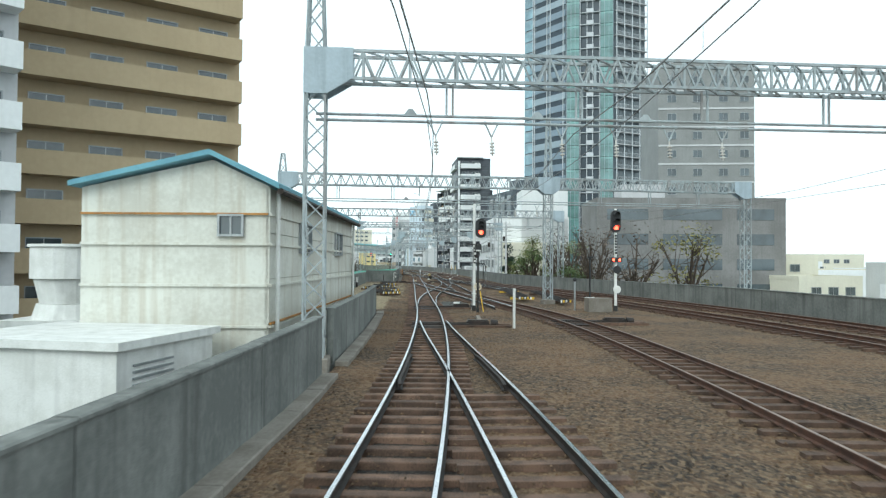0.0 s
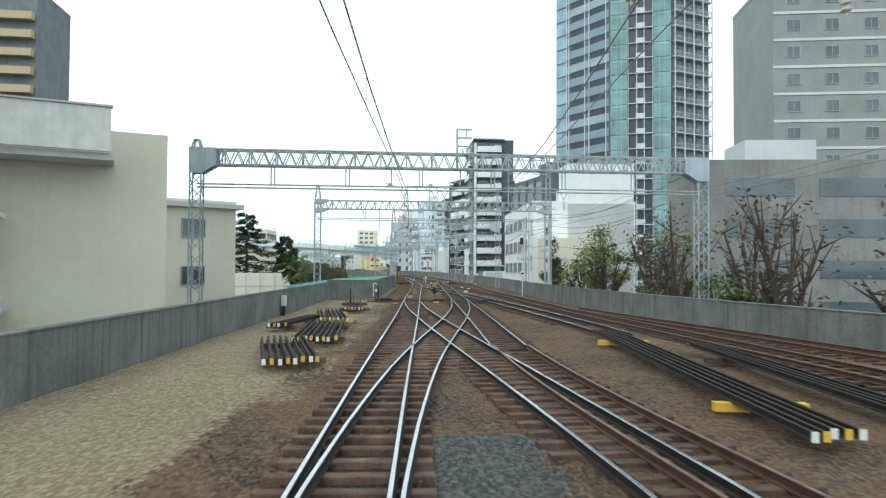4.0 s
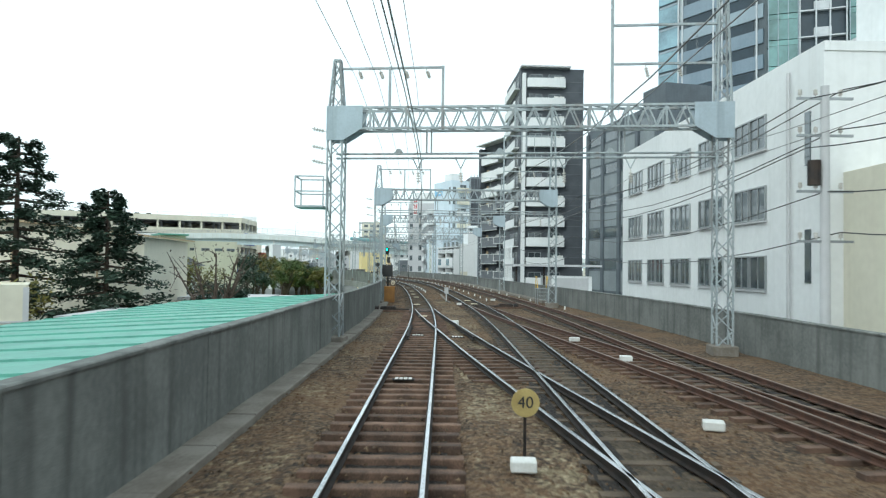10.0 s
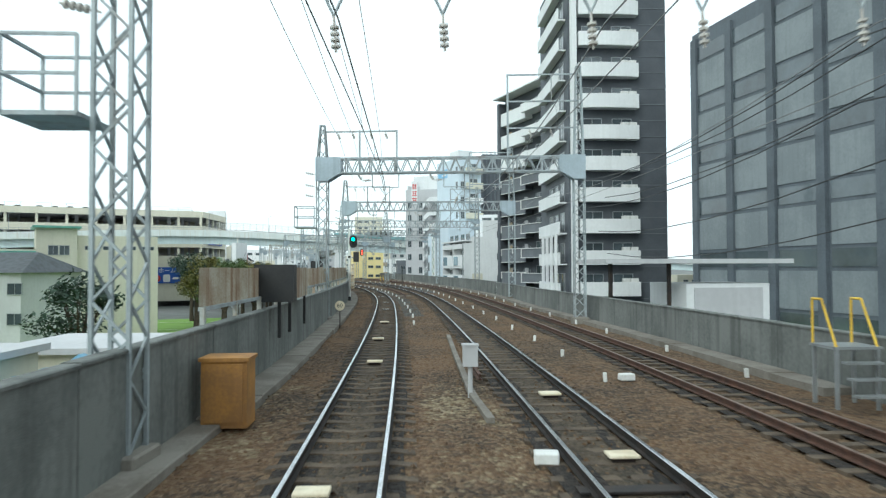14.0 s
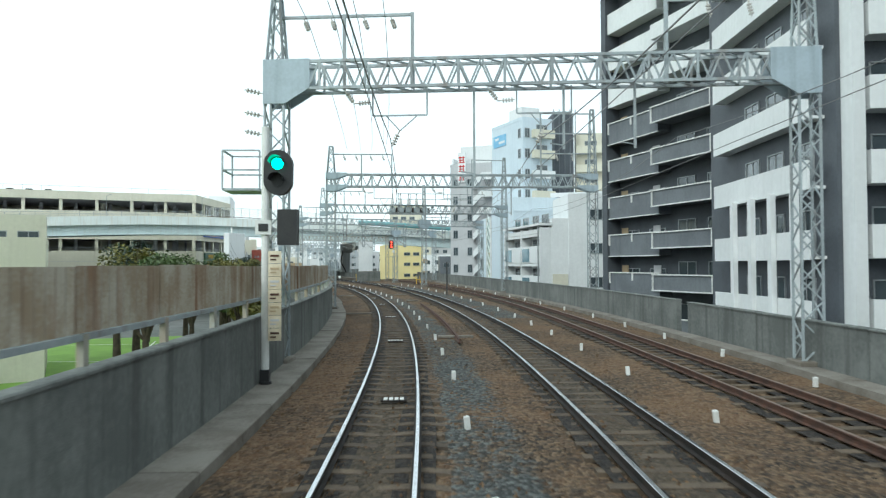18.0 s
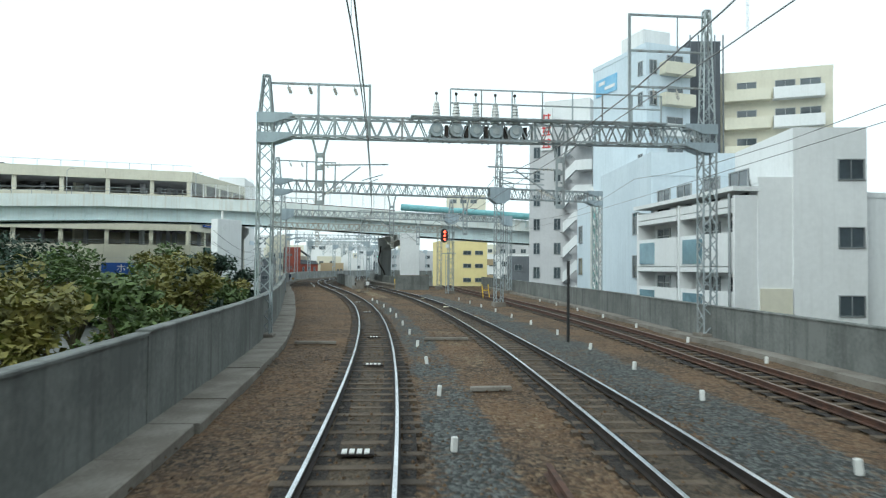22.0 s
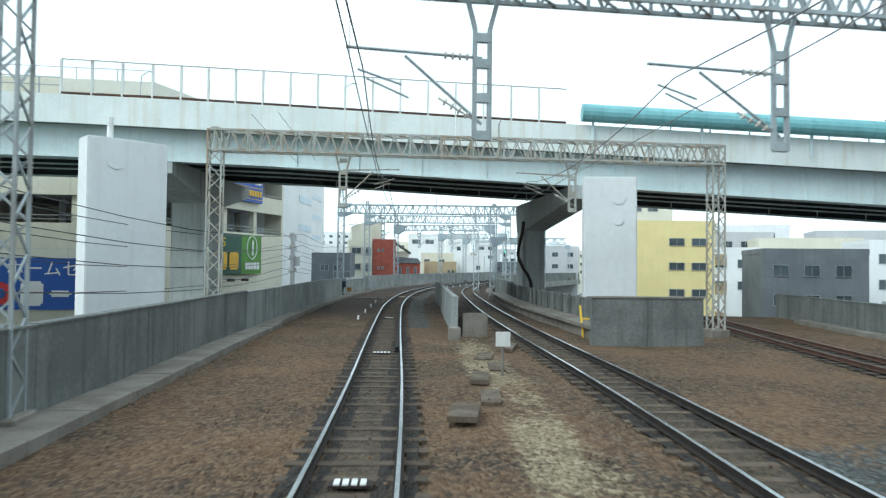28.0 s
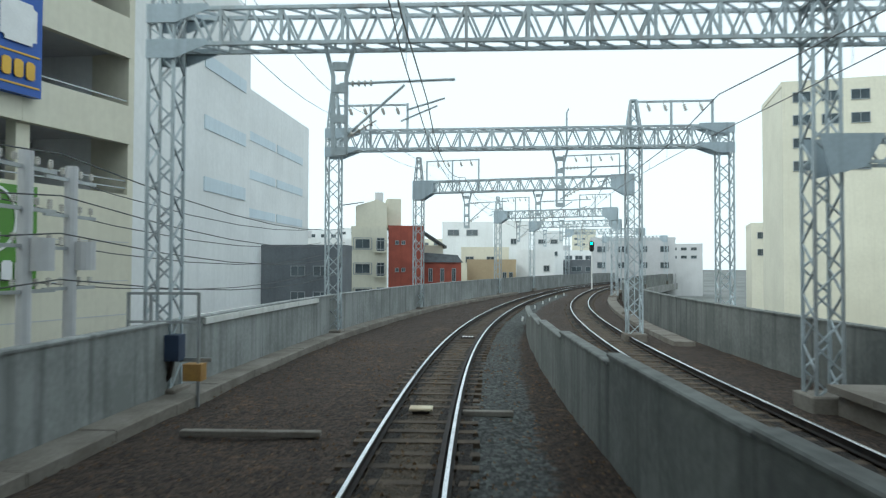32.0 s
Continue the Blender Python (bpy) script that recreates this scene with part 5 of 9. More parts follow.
boxes("plinth", CREAM, we, [((0.9, -0.06, -2.4), (1.7, 0.12, 8.0))])
for z in (8.1, 4.4, 0.7, -2.8):
    window(we, w - 0.85, -0.1, z, 1.4, 1.15)
# pale blue low block along the line, with a glazed stair strip
pb, w = block("pale_blue_block", "pale blue four-storey block with a glazed stair strip", (-14.6, 281.9), (-8.95, 259.2), 9, 9.6, PALE_BLUE, category="building", parapet=0.3)
boxes("tall_part", PALE_BLUE, pb, [((w / 2 + 4.9, 4.4, 2.4), (w - 9.8, 9.0, 17.9))])
for z in (-4.0, -0.6, 2.8, 6.2):
    for x in (1.6, w - 3.4):
        window(pb, x, -0.11 if x > 5 else 0, z, 1.5, 1.8)
boxes("stair_glazing", GLASS_T, pb, [((8.3, -0.1, 1.6), (2.6, 0.2, 16.2))])
for k in range(11):
    bm = bmesh.new()
    bar(bm, (7.05, -0.24, -4.4 + 1.5 * k), (9.55, -0.24, -6.4 + 1.5 * k), 0.09, 0.2)
    part("stair_bar", bm, WHITEPAINT, pb)
for x in (6.95, 9.65):
    boxes("stair_mullion", WHITEPAINT, pb, [((x, -0.22, 1.6), (0.12, 0.3, 16.4))])
cf, w = block("cafe_building", "white building with an arched awning and red upper windows", (5.2, 243.5), (10.5, 242.2), 9, 5.2, WHITE_W, (1.0,), (2.6,), (3.6, 1.8), category="building")
boxes("red_fascia", SIGN_RED, cf, [((2.6, -0.06, 3.6), (4.8, 0.1, 1.0))])
bm = bmesh.new()
for i in range(6):
    a = math.radians(15 * i)
    bar(bm, (0.2, -1.6 * math.cos(a), 4.4 + 1.6 * math.sin(a)), (5.2, -1.6 * math.cos(a), 4.4 + 1.6 * math.sin(a)), 0.5, 0.08)
part("arched_awning", bm, WHITEPAINT, cf)

# pale blue and dark high-rise group
lb, w = block("pale_blue_high_rise", "pale blue high-rise with slit windows and a blue logo panel", (-7.6, 279.1), (-2.9, 281.9), 10.2, 25.6, PALE_BLUE, category="high-rise")
for i in range(9):
    z = -3.0 + 3.25 * i
    window(lb, 0, 1.0, z + 0.6, 0.8, 1.5, -90)
    window(lb, 0.8, 0, z + 0.6, 0.9, 1.5)
    balcony(lb, 1.6, w - 0.05, z, 1.0, CREAM if i % 3 else WHITE_W, 1.1)
boxes("logo_panel", SIGN_BLUE_PALE, lb, [((-0.06, 7.4, 23.4), (0.1, 4.2, 1.9))])
boxes("logo_mark", WHITE_W, lb, [((-0.13, 6.6, 23.1), (0.04, 2.0, 0.35)), ((-0.13, 8.2, 23.8), (0.04, 1.2, 0.4))])
boxes("roof_room", WHITE_W, lb, [((w * 0.45, 3.6, 26.9), (3.4, 4.0, 2.4))])
dk, w = block("dark_stair_tower", "dark slate stair tower between two high-rises", (-2.5, 284.9), (0.8, 285.5), 9, 27.3, CHARCOAL, category="high-rise")
boxes("rib", MID_GREY, dk, [((0.05 + 0.9 * k, -0.05, 11), (0.12, 0.1, 35)) for k in range(5)])
rw, w = block("cream_high_rise", "cream high-rise with stacked balconies", (1.0, 286.6), (12.0, 285.0), 12, 24.0, CREAM, category="high-rise")
for i in range(9):
    balcony(rw, 0.4, 5.0, -3.6 + 3.1 * i, 1.1, CREAM, 1.1)
    balcony(rw, 5.3, 10.2, -3.6 + 3.1 * i, 1.1, WHITE_W, 1.1)
wh, w = block("white_flats", "white flats with pale green glass balconies", (-3.4, 277.5), (8.4, 274.6), 10, 13.2, WHITE_W, category="flats")
for i in range(6):
    balcony(wh, 0.4, 5.6, -4.0 + 3.0 * i, 1.1, PALE_BLUE, 1.1)
    balcony(wh, 6.0, 11.6, -4.0 + 3.0 * i, 1.1, WHITE_W, 1.1)

# light grey block with outside stair and red sign
zg, w = block("stair_block", "light grey block with a zigzag outside stair and red rooftop sign", (-20.8, 295.0), (-12.9, 293.2), 12, 20.6, LIGHT_GREY, [2.0 + 3.1 * i for i in range(-2, 6)], (1.0, 3.7), (0.9, 1.5), category="office building")
for i in range(8):
    z = -5.2 + 3.1 * i
    for a, c, za, zc, y in ((4.9, 6.5, z, z + 1.55, -1.5), (6.5, 4.9, z + 1.55, z + 3.1, -0.5)):
        bm = bmesh.new()
        lo = [bm.verts.new(p) for p in ((a, y - 0.45, za - 0.2), (c, y - 0.45, zc - 0.2), (c, y - 0.45, zc + 1.05), (a, y - 0.45, za + 1.05))]
        hi = [bm.verts.new(p.co + Vector((0, 0.1, 0))) for p in lo]
        bm.faces.new(lo)
        bm.faces.new(hi[::-1])
        for k in range(4):
            bm.faces.new([lo[k], lo[(k + 1) % 4], hi[(k + 1) % 4], hi[k]])
        flight = part("stair_flight", bm, WHITE_W if y < -1 else LIGHT_GREY, zg)
        bm = bmesh.new()
        bar(bm, (a, y, za), (c, y, zc), 0.85, 0.16)
        part("stair_slab", bm, LIGHT_GREY, flight)
    boxes("landing", WHITE_W, zg, [((7.5, -1.9, z + 1.97), (2.0, 0.1, 1.25)), ((7.5, -1.0, z + 1.42), (2.0, 1.8, 0.14)), ((8.45, -1.0, z + 1.97), (0.1, 1.7, 1.25))])
    boxes("landing", LIGHT_GREY, zg, [((4.6, -1.0, z + 0.0), (0.6, 1.8, 0.14))])
boxes("roof_room", WHITE_W, zg, [((4.6, 4.5, 22.6), (6.0, 6.5, 3.6))])
sg = boxes("sign_board", WHITE_W, zg, [((2.3, -0.15, 20.4), (1.5, 0.3, 5.4)), ((0.15, 2.6, 20.0), (0.3, 3.2, 4.6))])


def letter_block(parent, strokes, material, name="sign_shape"):
    """A plain sign shape made of strokes (x, z, width, height) at the depth y."""
    bm = bmesh.new()
    for x, y, z, a, h in strokes:
        box(bm, (x, y, z), (a, 0.05, h))
    return part(name, bm, material, parent)


for k in range(3):
    letter_block(zg, [(2.3, -0.33, 22.2 - 1.6 * k, 1.15, 0.16), (2.3, -0.33, 21.7 - 1.6 * k, 0.95, 0.14), (2.0, -0.33, 21.9 - 1.6 * k, 0.16, 1.0), (2.6, -0.33, 21.9 - 1.6 * k, 0.16, 1.0), (2.3, -0.33, 21.3 - 1.6 * k, 1.15, 0.14)], SIGN_RED)
try:
    kanji = bpy.data.curves.new("sign_letter", "FONT")
    kanji.body, kanji.size, kanji.extrude, kanji.align_x = "質", 3.0, 0.03, "CENTER"
    kanji.materials.append(SIGN_RED)
    ob = new("sign_letter", kanji)
    ob.parent = zg
    ob.matrix_basis = pose(-0.02, 2.6, 19.2, 90, 0, -90)
except RuntimeError:
    pass

# yellow block beyond the road bridge
yb, w = block("yellow_block", "yellow rendered block with small dark windows and a brown flank", (-39.6, 327.6), (-31.2, 330.6), 9, 6.9, YELLOW_W, (5.3, 2.9, 0.3), (5.2, 7.4), (1.5, 0.75), category="building")
for i in range(3):
    boxes("side_balcony", BEIGE, yb, [((w + 0.6, 4.5, -2.2 + 2.9 * i), (1.2, 8.6, 1.1))])
block("rooftop_flats", "pale flats with a projecting roof slab seen over the road bridge", (-47.0, 371.0), (-37.4, 372.6), 10, 20.0, CREAM, (18.9, 16.7, 14.5, 12.3), (1.7, 4.2, 6.7), (1.6, 1.0), category="flats")

# ---- left-hand side, from the start ----
ap, w = block("beige_apartments", "beige apartment block with solid balcony parapets", (-34.0, 35.5), (-14.0, 49.0), 12, 34.0, BEIGE, category="apartment building")
for i in range(12):
    z = -4.0 + 3.0 * i
    balcony(ap, 0.2, w - 0.2, z, 1.3, BEIGE, 1.35, units=0)
ap2, w = block("grey_apartments", "pale grey apartment block with slanting white balconies", (-40.0, 18.0), (-22.2, 36.5), 11, 30.0, LIGHT_GREY, category="apartment building")
for i in range(10):
    balcony(ap2, 0.2, w - 0.1, -3.2 + 3.2 * i, 1.4, WHITE_W, 1.3)

shed = thing("track_shed", "white corrugated trackside shed with a faded blue roof", "shed", station(18.2, -4.25))
for i in range(4):
    boxes("wall_panel", CORRUGATED, shed, [((-0.03 + 0.004 * i, 8.0, 0.35 + 1.22 * i), (0.1, 16, 1.2))])
bm = bmesh.new()
v = [(-5.0, 0, -0.3), (0.0, 0, -0.3), (0.0, 0, 4.65), (-1.5, 0, 5.35), (-5.0, 0, 4.6)]
f0 = [bm.verts.new(p) for p in v]
f1 = [bm.verts.new((p[0], 0.12, p[2])) for p in v]
bm.faces.new(f0)
bm.faces.new(f1[::-1])
for i in range(5):
    bm.faces.new([f0[i], f0[(i + 1) % 5], f1[(i + 1) % 5], f1[i]])
part("gable_wall", bm, CORRUGATED, shed)
bm = bmesh.new()
for a, c in (((0.35, 4.55), (-1.5, 5.45)), ((-1.5, 5.45), (-5.2, 4.6))):
    v = [bm.verts.new(p) for p in ((a[0], -0.35, a[1]), (c[0], -0.35, c[1]), (c[0], 16.4, c[1]), (a[0], 16.4, a[1]))]
    bm.faces.new(v)
ex = bmesh.ops.extrude_face_region(bm, geom=bm.faces[:])
bmesh.ops.translate(bm, vec=(0, 0, 0.14), verts=[x for x in ex["geom"] if isinstance(x, bmesh.types.BMVert)])
part("roof", bm, BLUE_ROOF, shed)
for z in (0.9, 2.0, 3.1, 3.9):
    boxes("cladding_rail", CORRUGATED, shed, [((0.05, 8, z), (0.08, 16, 0.07)), ((-2.5, -0.04, z), (5.0, 0.08, 0.07))])
boxes("rust_band", ORANGE, shed, [((0.07, 8, 0.98), (0.06, 16, 0.05)), ((-2.5, -0.06, 3.9), (5.0, 0.05, 0.06))])
for y in (4.5, 11.5):
    window(shed, 0.04, y, 3.4, 1.8, 1.0, 90)
window(shed, -1.0, -0.01, 3.6, 0.7, 0.6)
for y in (0.4, 15.6):
    bm = bmesh.new()
    rod(bm, (0.16, y, -0.3), (0.16, y, 4.5), 0.06)
    part("downpipe", bm, WHITEPAINT, shed)
bm = bmesh.new()
rod(bm, (0.35, -0.2, 4.5), (0.35, 16.3, 4.5), 0.09)
part("gutter", bm, DARKMETAL, shed)
bm = bmesh.new()
f0 = [bm.verts.new((p[0], 15.88, p[2])) for p in ((-5.0, 0, -0.3), (0.0, 0, -0.3), (0.0, 0, 4.65), (-1.5, 0, 5.35), (-5.0, 0, 4.6))]
f1 = [bm.verts.new((q.co.x, 16.0, q.co.z)) for q in f0]
bm.faces.new(f0)
bm.faces.new(f1[::-1])
for i in range(5):
    bm.faces.new([f0[i], f0[(i + 1) % 5], f1[(i + 1) % 5], f1[i]])
part("gable_wall", bm, CORRUGATED, shed)

# white house with an outside stair, low white outbuilding before it
FADED_MINT = mat("faded_mint_paint", (0.42, 0.56, 0.50), (0.33, 0.44, 0.39), 1.5, 0.6)
sh_ = thing("stair_house", "white house with a deep upper parapet, outside stair and railed landing", "house", pose(-13.9, 55.5, 0, 0, 0, 27.3))
boxes("body", CREAM, sh_, [((1.5, 5.2, -0.4), (9.4, 7.0, 15.2))])
boxes("upper_parapet", WHITEPAINT, sh_, [((1.3, 0.1, 6.94), (6.2, 0.2, 1.4))])
boxes("upper_floor", LIGHT_GREY, sh_, [((1.3, 0.95, 6.1), (6.4, 1.5, 0.22))])
boxes("parapet_cap", LIGHT_GREY, sh_, [((1.3, 0.08, 7.68), (6.3, 0.3, 0.06))])
boxes("column", WHITEPAINT, sh_, [((0.85, 0.15, -0.5), (0.26, 0.26, 13.0))])
boxes("canopy", WHITEPAINT, sh_, [((0.2, 0.5, 4.12), (2.6, 1.3, 0.16))])
boxes("post", WHITEPAINT, sh_, [((-0.85, -0.05, 3.6), (0.2, 0.12, 1.0))])
bm = bmesh.new()
bar(bm, (-0.9, -0.1, 4.1), (-1.9, -0.1, 3.35), 0.1, 0.26)
part("upper_stringer", bm, FADED_MINT, sh_, "pale green stair stringer")
bm = bmesh.new()
bar(bm, (-1.9, -0.1, 3.5), (-1.1, -0.1, 3.05), 0.1, 0.26)
part("lower_stringer", bm, FADED_MINT, sh_, "pale green stair stringer")
bm = bmesh.new()
bar(bm, (-1.9, 0.3, 5.6), (-0.7, 0.3, 6.3), 0.1, 0.3)
part("brace", bm, FADED_MINT, sh_)
boxes("landing", LIGHT_GREY, sh_, [((-0.2, 0.6, 1.3), (3.6, 1.6, 0.16))])
boxes("rail", WHITEPAINT, sh_, [((-0.3, -0.12, 2.28), (2.8, 0.07, 0.07))])
boxes("hand_rail", FADED_MINT, sh_, [((0.0, -0.1, 3.05), (2.2, 0.07, 0.06))])
for k in range(16):
    boxes("baluster", WHITEPAINT, sh_, [((-1.7 + 0.17 * k, -0.12, 1.8), (0.04, 0.04, 0.94))])
boxes("balustrade_panel", LIGHT_GREY, sh_, [((0.5, -0.02, 1.78), (0.9, 0.05, 0.86))])
boxes("door", FRAME, sh_, [((0.25, 1.66, 2.35), (0.85, 0.08, 1.95))])
boxes("door_pane", GLASS, sh_, [((0.25, 1.6, 2.75), (0.6, 0.05, 0.9))])
for k in range(7):
    boxes("tread", LIGHT_GREY, sh_, [((-1.2 - 0.2 * k, 0.35, 2.7 - 0.19 * k), (0.24, 0.8, 0.05))])
lm = thing("wall_lamp", "white lamp on a thin arm beside the stair house", "lamp", pose(-13.9, 55.5, 0, 0, 0, 27.3))
bm = bmesh.new()
bar(bm, (-1.6, -0.3, 5.05), (0.4, -0.3, 5.2), 0.06)
part("arm", bm, WHITEPAINT, lm)
bm = bmesh.new()
rod(bm, (0.35, -0.3, 5.3), (0.35, -0.3, 4.95), 0.1, 0.26, 14)
part("shade", bm, WHITEPAINT, lm)
bm = bmesh.new()
bar(bm, (0.35, -0.3, 5.3), (0.35, 0.0, 6.2), 0.05)
part("hanger", bm, WHITEPAINT, lm)
ob2 = thing("white_outbuilding", "low white outbuilding with a flat roof below the stair", "outbuilding", station(45.0, -10.6))
boxes("body", WHITE_W, ob2, [((0, 2, -2.75), (5.6, 4.0, 7.7))])
boxes("roof_slab", LIGHT_GREY, ob2, [((0, 2, 1.14), (5.9, 4.3, 0.12))])
bm = bmesh.new()
disc(bm, (-1.4, -0.02, 0.4), (0, 1, 0), 0.14, 0.08, 16)
part("vent", bm, DARKMETAL, ob2)
for k in range(3):
    bm = bmesh.new()
    rod(bm, (-1.6, 0.6 + 0.35 * k, 1.35), (2.4, 0.6 + 0.35 * k, 1.35), 0.12)
    part("roof_pipe", bm, ORANGE, ob2)

ct = thing("cooling_tower", "white round cooling tower on a square plinth", "cooling tower", pose(-12.4, 24.4, Z0))
for nm, a, c, r, r2 in (("lower_shell", 7.2, 7.72, 1.35, 1.2), ("air_inlet", 7.73, 8.58, 1.1, 1.3), ("upper_shell", 8.6, 9.69, 1.42, 1.42), ("rim", 9.7, 9.8, 1.5, 1.5)):
    bm = bmesh.new()
    rod(bm, (0, 0, a), (0, 0, c), r, r2, 24)
    part(nm, bm, WHITEPAINT, ct)
boxes("plinth", WHITEPAINT, ct, [((0, 0, 3.6), (3.6, 3.2, 7.2))])
wbx = thing("roof_unit", "white flat-roofed roof unit beside the line", "roof unit", pose(-7.6, 16.0, Z0, 0, 0, -12))
boxes("casing", WHITEPAINT, wbx, [((0, 0, 3.7), (4.4, 3.6, 7.4))])
boxes("lid", WHITEPAINT, wbx, [((0, 0, 7.5), (4.7, 3.9, 0.18))])
boxes("vent_grille", FRAME, wbx, [((2.22, -0.6 + 0.0 * k, 6.2 + 0.14 * k), (0.05, 1.4, 0.05)) for k in range(7)])
gf = thing("green_fence", "green mesh fence on a flat roof", "fence", pose(-8.2, 12.0, 0.0, 0, 0, 12))
boxes("mesh_panel", mat("green_mesh", (0.10, 0.20, 0.15), None, 3.0, 0.8), gf, [((-4, 4, -2.6), (0.05, 14, 8.0))])
for k in range(8):
    bm = bmesh.new()
    rod(bm, (-3.95, -2.6 + 1.9 * k, -6.6), (-3.95, -2.6 + 1.9 * k, 1.5), 0.04)
    part("post", bm, FRAME, gf)

hs, w = block("white_house", "pale two-storey rendered house with sash windows", (-26.0, 70.0), (-13.4, 80.4), 9, 6.3, CREAM, (5.0, 2.0, -1.0), (2.0, 5.8, 10.4, 13.6), (1.5, 1.2), right_cols=(3.0,), category="house")
boxes("flat_roof", LIGHT_GREY, hs, [((w / 2, 4.5, 6.45), (w + 0.8, 9.8, 0.3))])
dkap, w = block("dark_apartments", "dark brown high-rise with slanting balconies", (-125.0, 149.0), (-74.5, 156.0), 14, 52.0, MID_GREY, category="apartment building")
for i in range(16):
    balcony(dkap, 0.3, w - 0.3, -3.0 + 3.3 * i, 1.4, BEIGE, 1.2, back=False)

# mint roof beside the wall
mr = thing("mint_roof_building", "low trackside building with a flat mint-green roof", "building")
bm = bmesh.new()
sweep(bm, [(-7.5, Z0), (-0.25, Z0), (-0.25, 1.25), (-7.5, 0.85)], 93, 127, lambda s: left_u(s), 3.0)
part("body", bm, CONCRETE, mr)
bm = bmesh.new()
sweep(bm, [(-7.8, 0.86), (-0.16, 1.30), (-0.16, 1.40), (-7.8, 0.96)], 92.6, 127.4, lambda s: left_u(s), 3.0)
part("roof", bm, MINT_ROOF, mr, "flat mint-green painted sheet roof")
for k in range(23):
    s = 93.5 + 1.5 * k
    bm = bmesh.new()
    bar(bm, at(s, left_u(s) - 0.2, 1.415), at(s, left_u(s) - 7.7, 0.975), 0.05, 0.04)
    part("roof_seam", bm, MINT_ROOF, mr)

# ---- road bridge over the line ----
BR = Matrix.Translation((-44.0, 292.1, 0)) @ pose(0, 0, 0, 0, 0, math.degrees(math.atan(0.373)))
BW = 11.8


def fall(x):
    """Rise of the bridge over its level above the railway."""
    return 1.18 + along([(-330, -2.0), (-60, -0.5), (-32, 0.75), (-15, 0.85), (0, 0.0), (150, -8.0)], x)


def bend(x):
    """Sideways bend of the bridge west of the railway."""
    return 0.21 * min(0.0, x + 15)


road = thing("road_bridge", "pale steel girder road bridge with stained sound barriers", "road bridge", BR)


def slope_box(bm, x0, x1, y0, y1, z0, z1):
    """A box that follows the bridge's fall and bend."""
    v = [bm.verts.new((x, y + bend(x), z + fall(x) + 0.03 * y)) for z in (z0, z1) for x, y in ((x0, y0), (x1, y0), (x1, y1), (x0, y1))]
    for q in ((3, 2, 1, 0), (4, 5, 6, 7), (0, 1, 5, 4), (1, 2, 6, 5), (2, 3, 7, 6), (3, 0, 4, 7)):
        bm.faces.new([v[i] for i in q])


def on_bridge(x, y, z):
    return (x, y + bend(x), z + fall(x) + 0.03 * y)


# long pieces far away, ten-metre pieces near the line
SEGS = [(-330 + 40 * k, 40) for k in range(5)] + [(-130 + 10 * k, 10) for k in range(19)] + [(60, 45), (105, 45)]
for y in (0.0, BW):
    for a, ln in SEGS:
        g = bmesh.new()
        slope_box(g, a + 0.003, a + ln - 0.003, y - 0.12, y + 0.12, 6.15, 7.75)
        girder = part("girder", g, BRIDGE, road)
        g = bmesh.new()
        slope_box(g, a + 0.003, a + ln - 0.003, y - 0.3, y + 0.3, 6.05, 6.146)
        part("flange", g, BRIDGE, girder)
        if -90 < a < 40:
            for j in range(3):
                g = bmesh.new()
                slope_box(g, a + 1.6 + 3.3 * j, a + 1.66 + 3.3 * j, y - 0.2, y + 0.2, 6.15, 7.75)
                part("stiffener", g, BRIDGE, girder)
# thin added plate paints the shade on the far girder's inner face
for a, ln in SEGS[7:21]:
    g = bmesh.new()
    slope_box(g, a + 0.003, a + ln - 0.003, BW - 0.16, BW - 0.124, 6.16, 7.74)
    part("inner_web_shade", g, BRIDGE_SHADE, road, "thin dark plate giving the inner web's shade as colour")
# inner girders carry the underside shade in their colour; flanges keep the paint
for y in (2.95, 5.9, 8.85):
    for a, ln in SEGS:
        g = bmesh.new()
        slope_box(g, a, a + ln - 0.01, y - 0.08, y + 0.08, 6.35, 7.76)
        girder = part("inner_girder", g, BRIDGE_SHADE, road)
        g = bmesh.new()
        slope_box(g, a, a + ln - 0.01, y - 0.15, y + 0.15, 6.27, 6.346)
        part("flange", g, BRIDGE, girder)
# cross frames and braces use the same painted shade
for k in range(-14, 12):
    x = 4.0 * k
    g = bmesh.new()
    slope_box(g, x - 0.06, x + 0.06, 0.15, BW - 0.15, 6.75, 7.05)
    cross = part("cross_frame", g, BRIDGE_SHADE, road)
    for y in (0.1, 5.9):
        g = bmesh.new()
        bar(g, on_bridge(x, y, 6.5), on_bridge(x + 4.0, y + 5.8, 6.5), 0.1)
        part("wind_brace", g, BRIDGE_SHADE, cross)
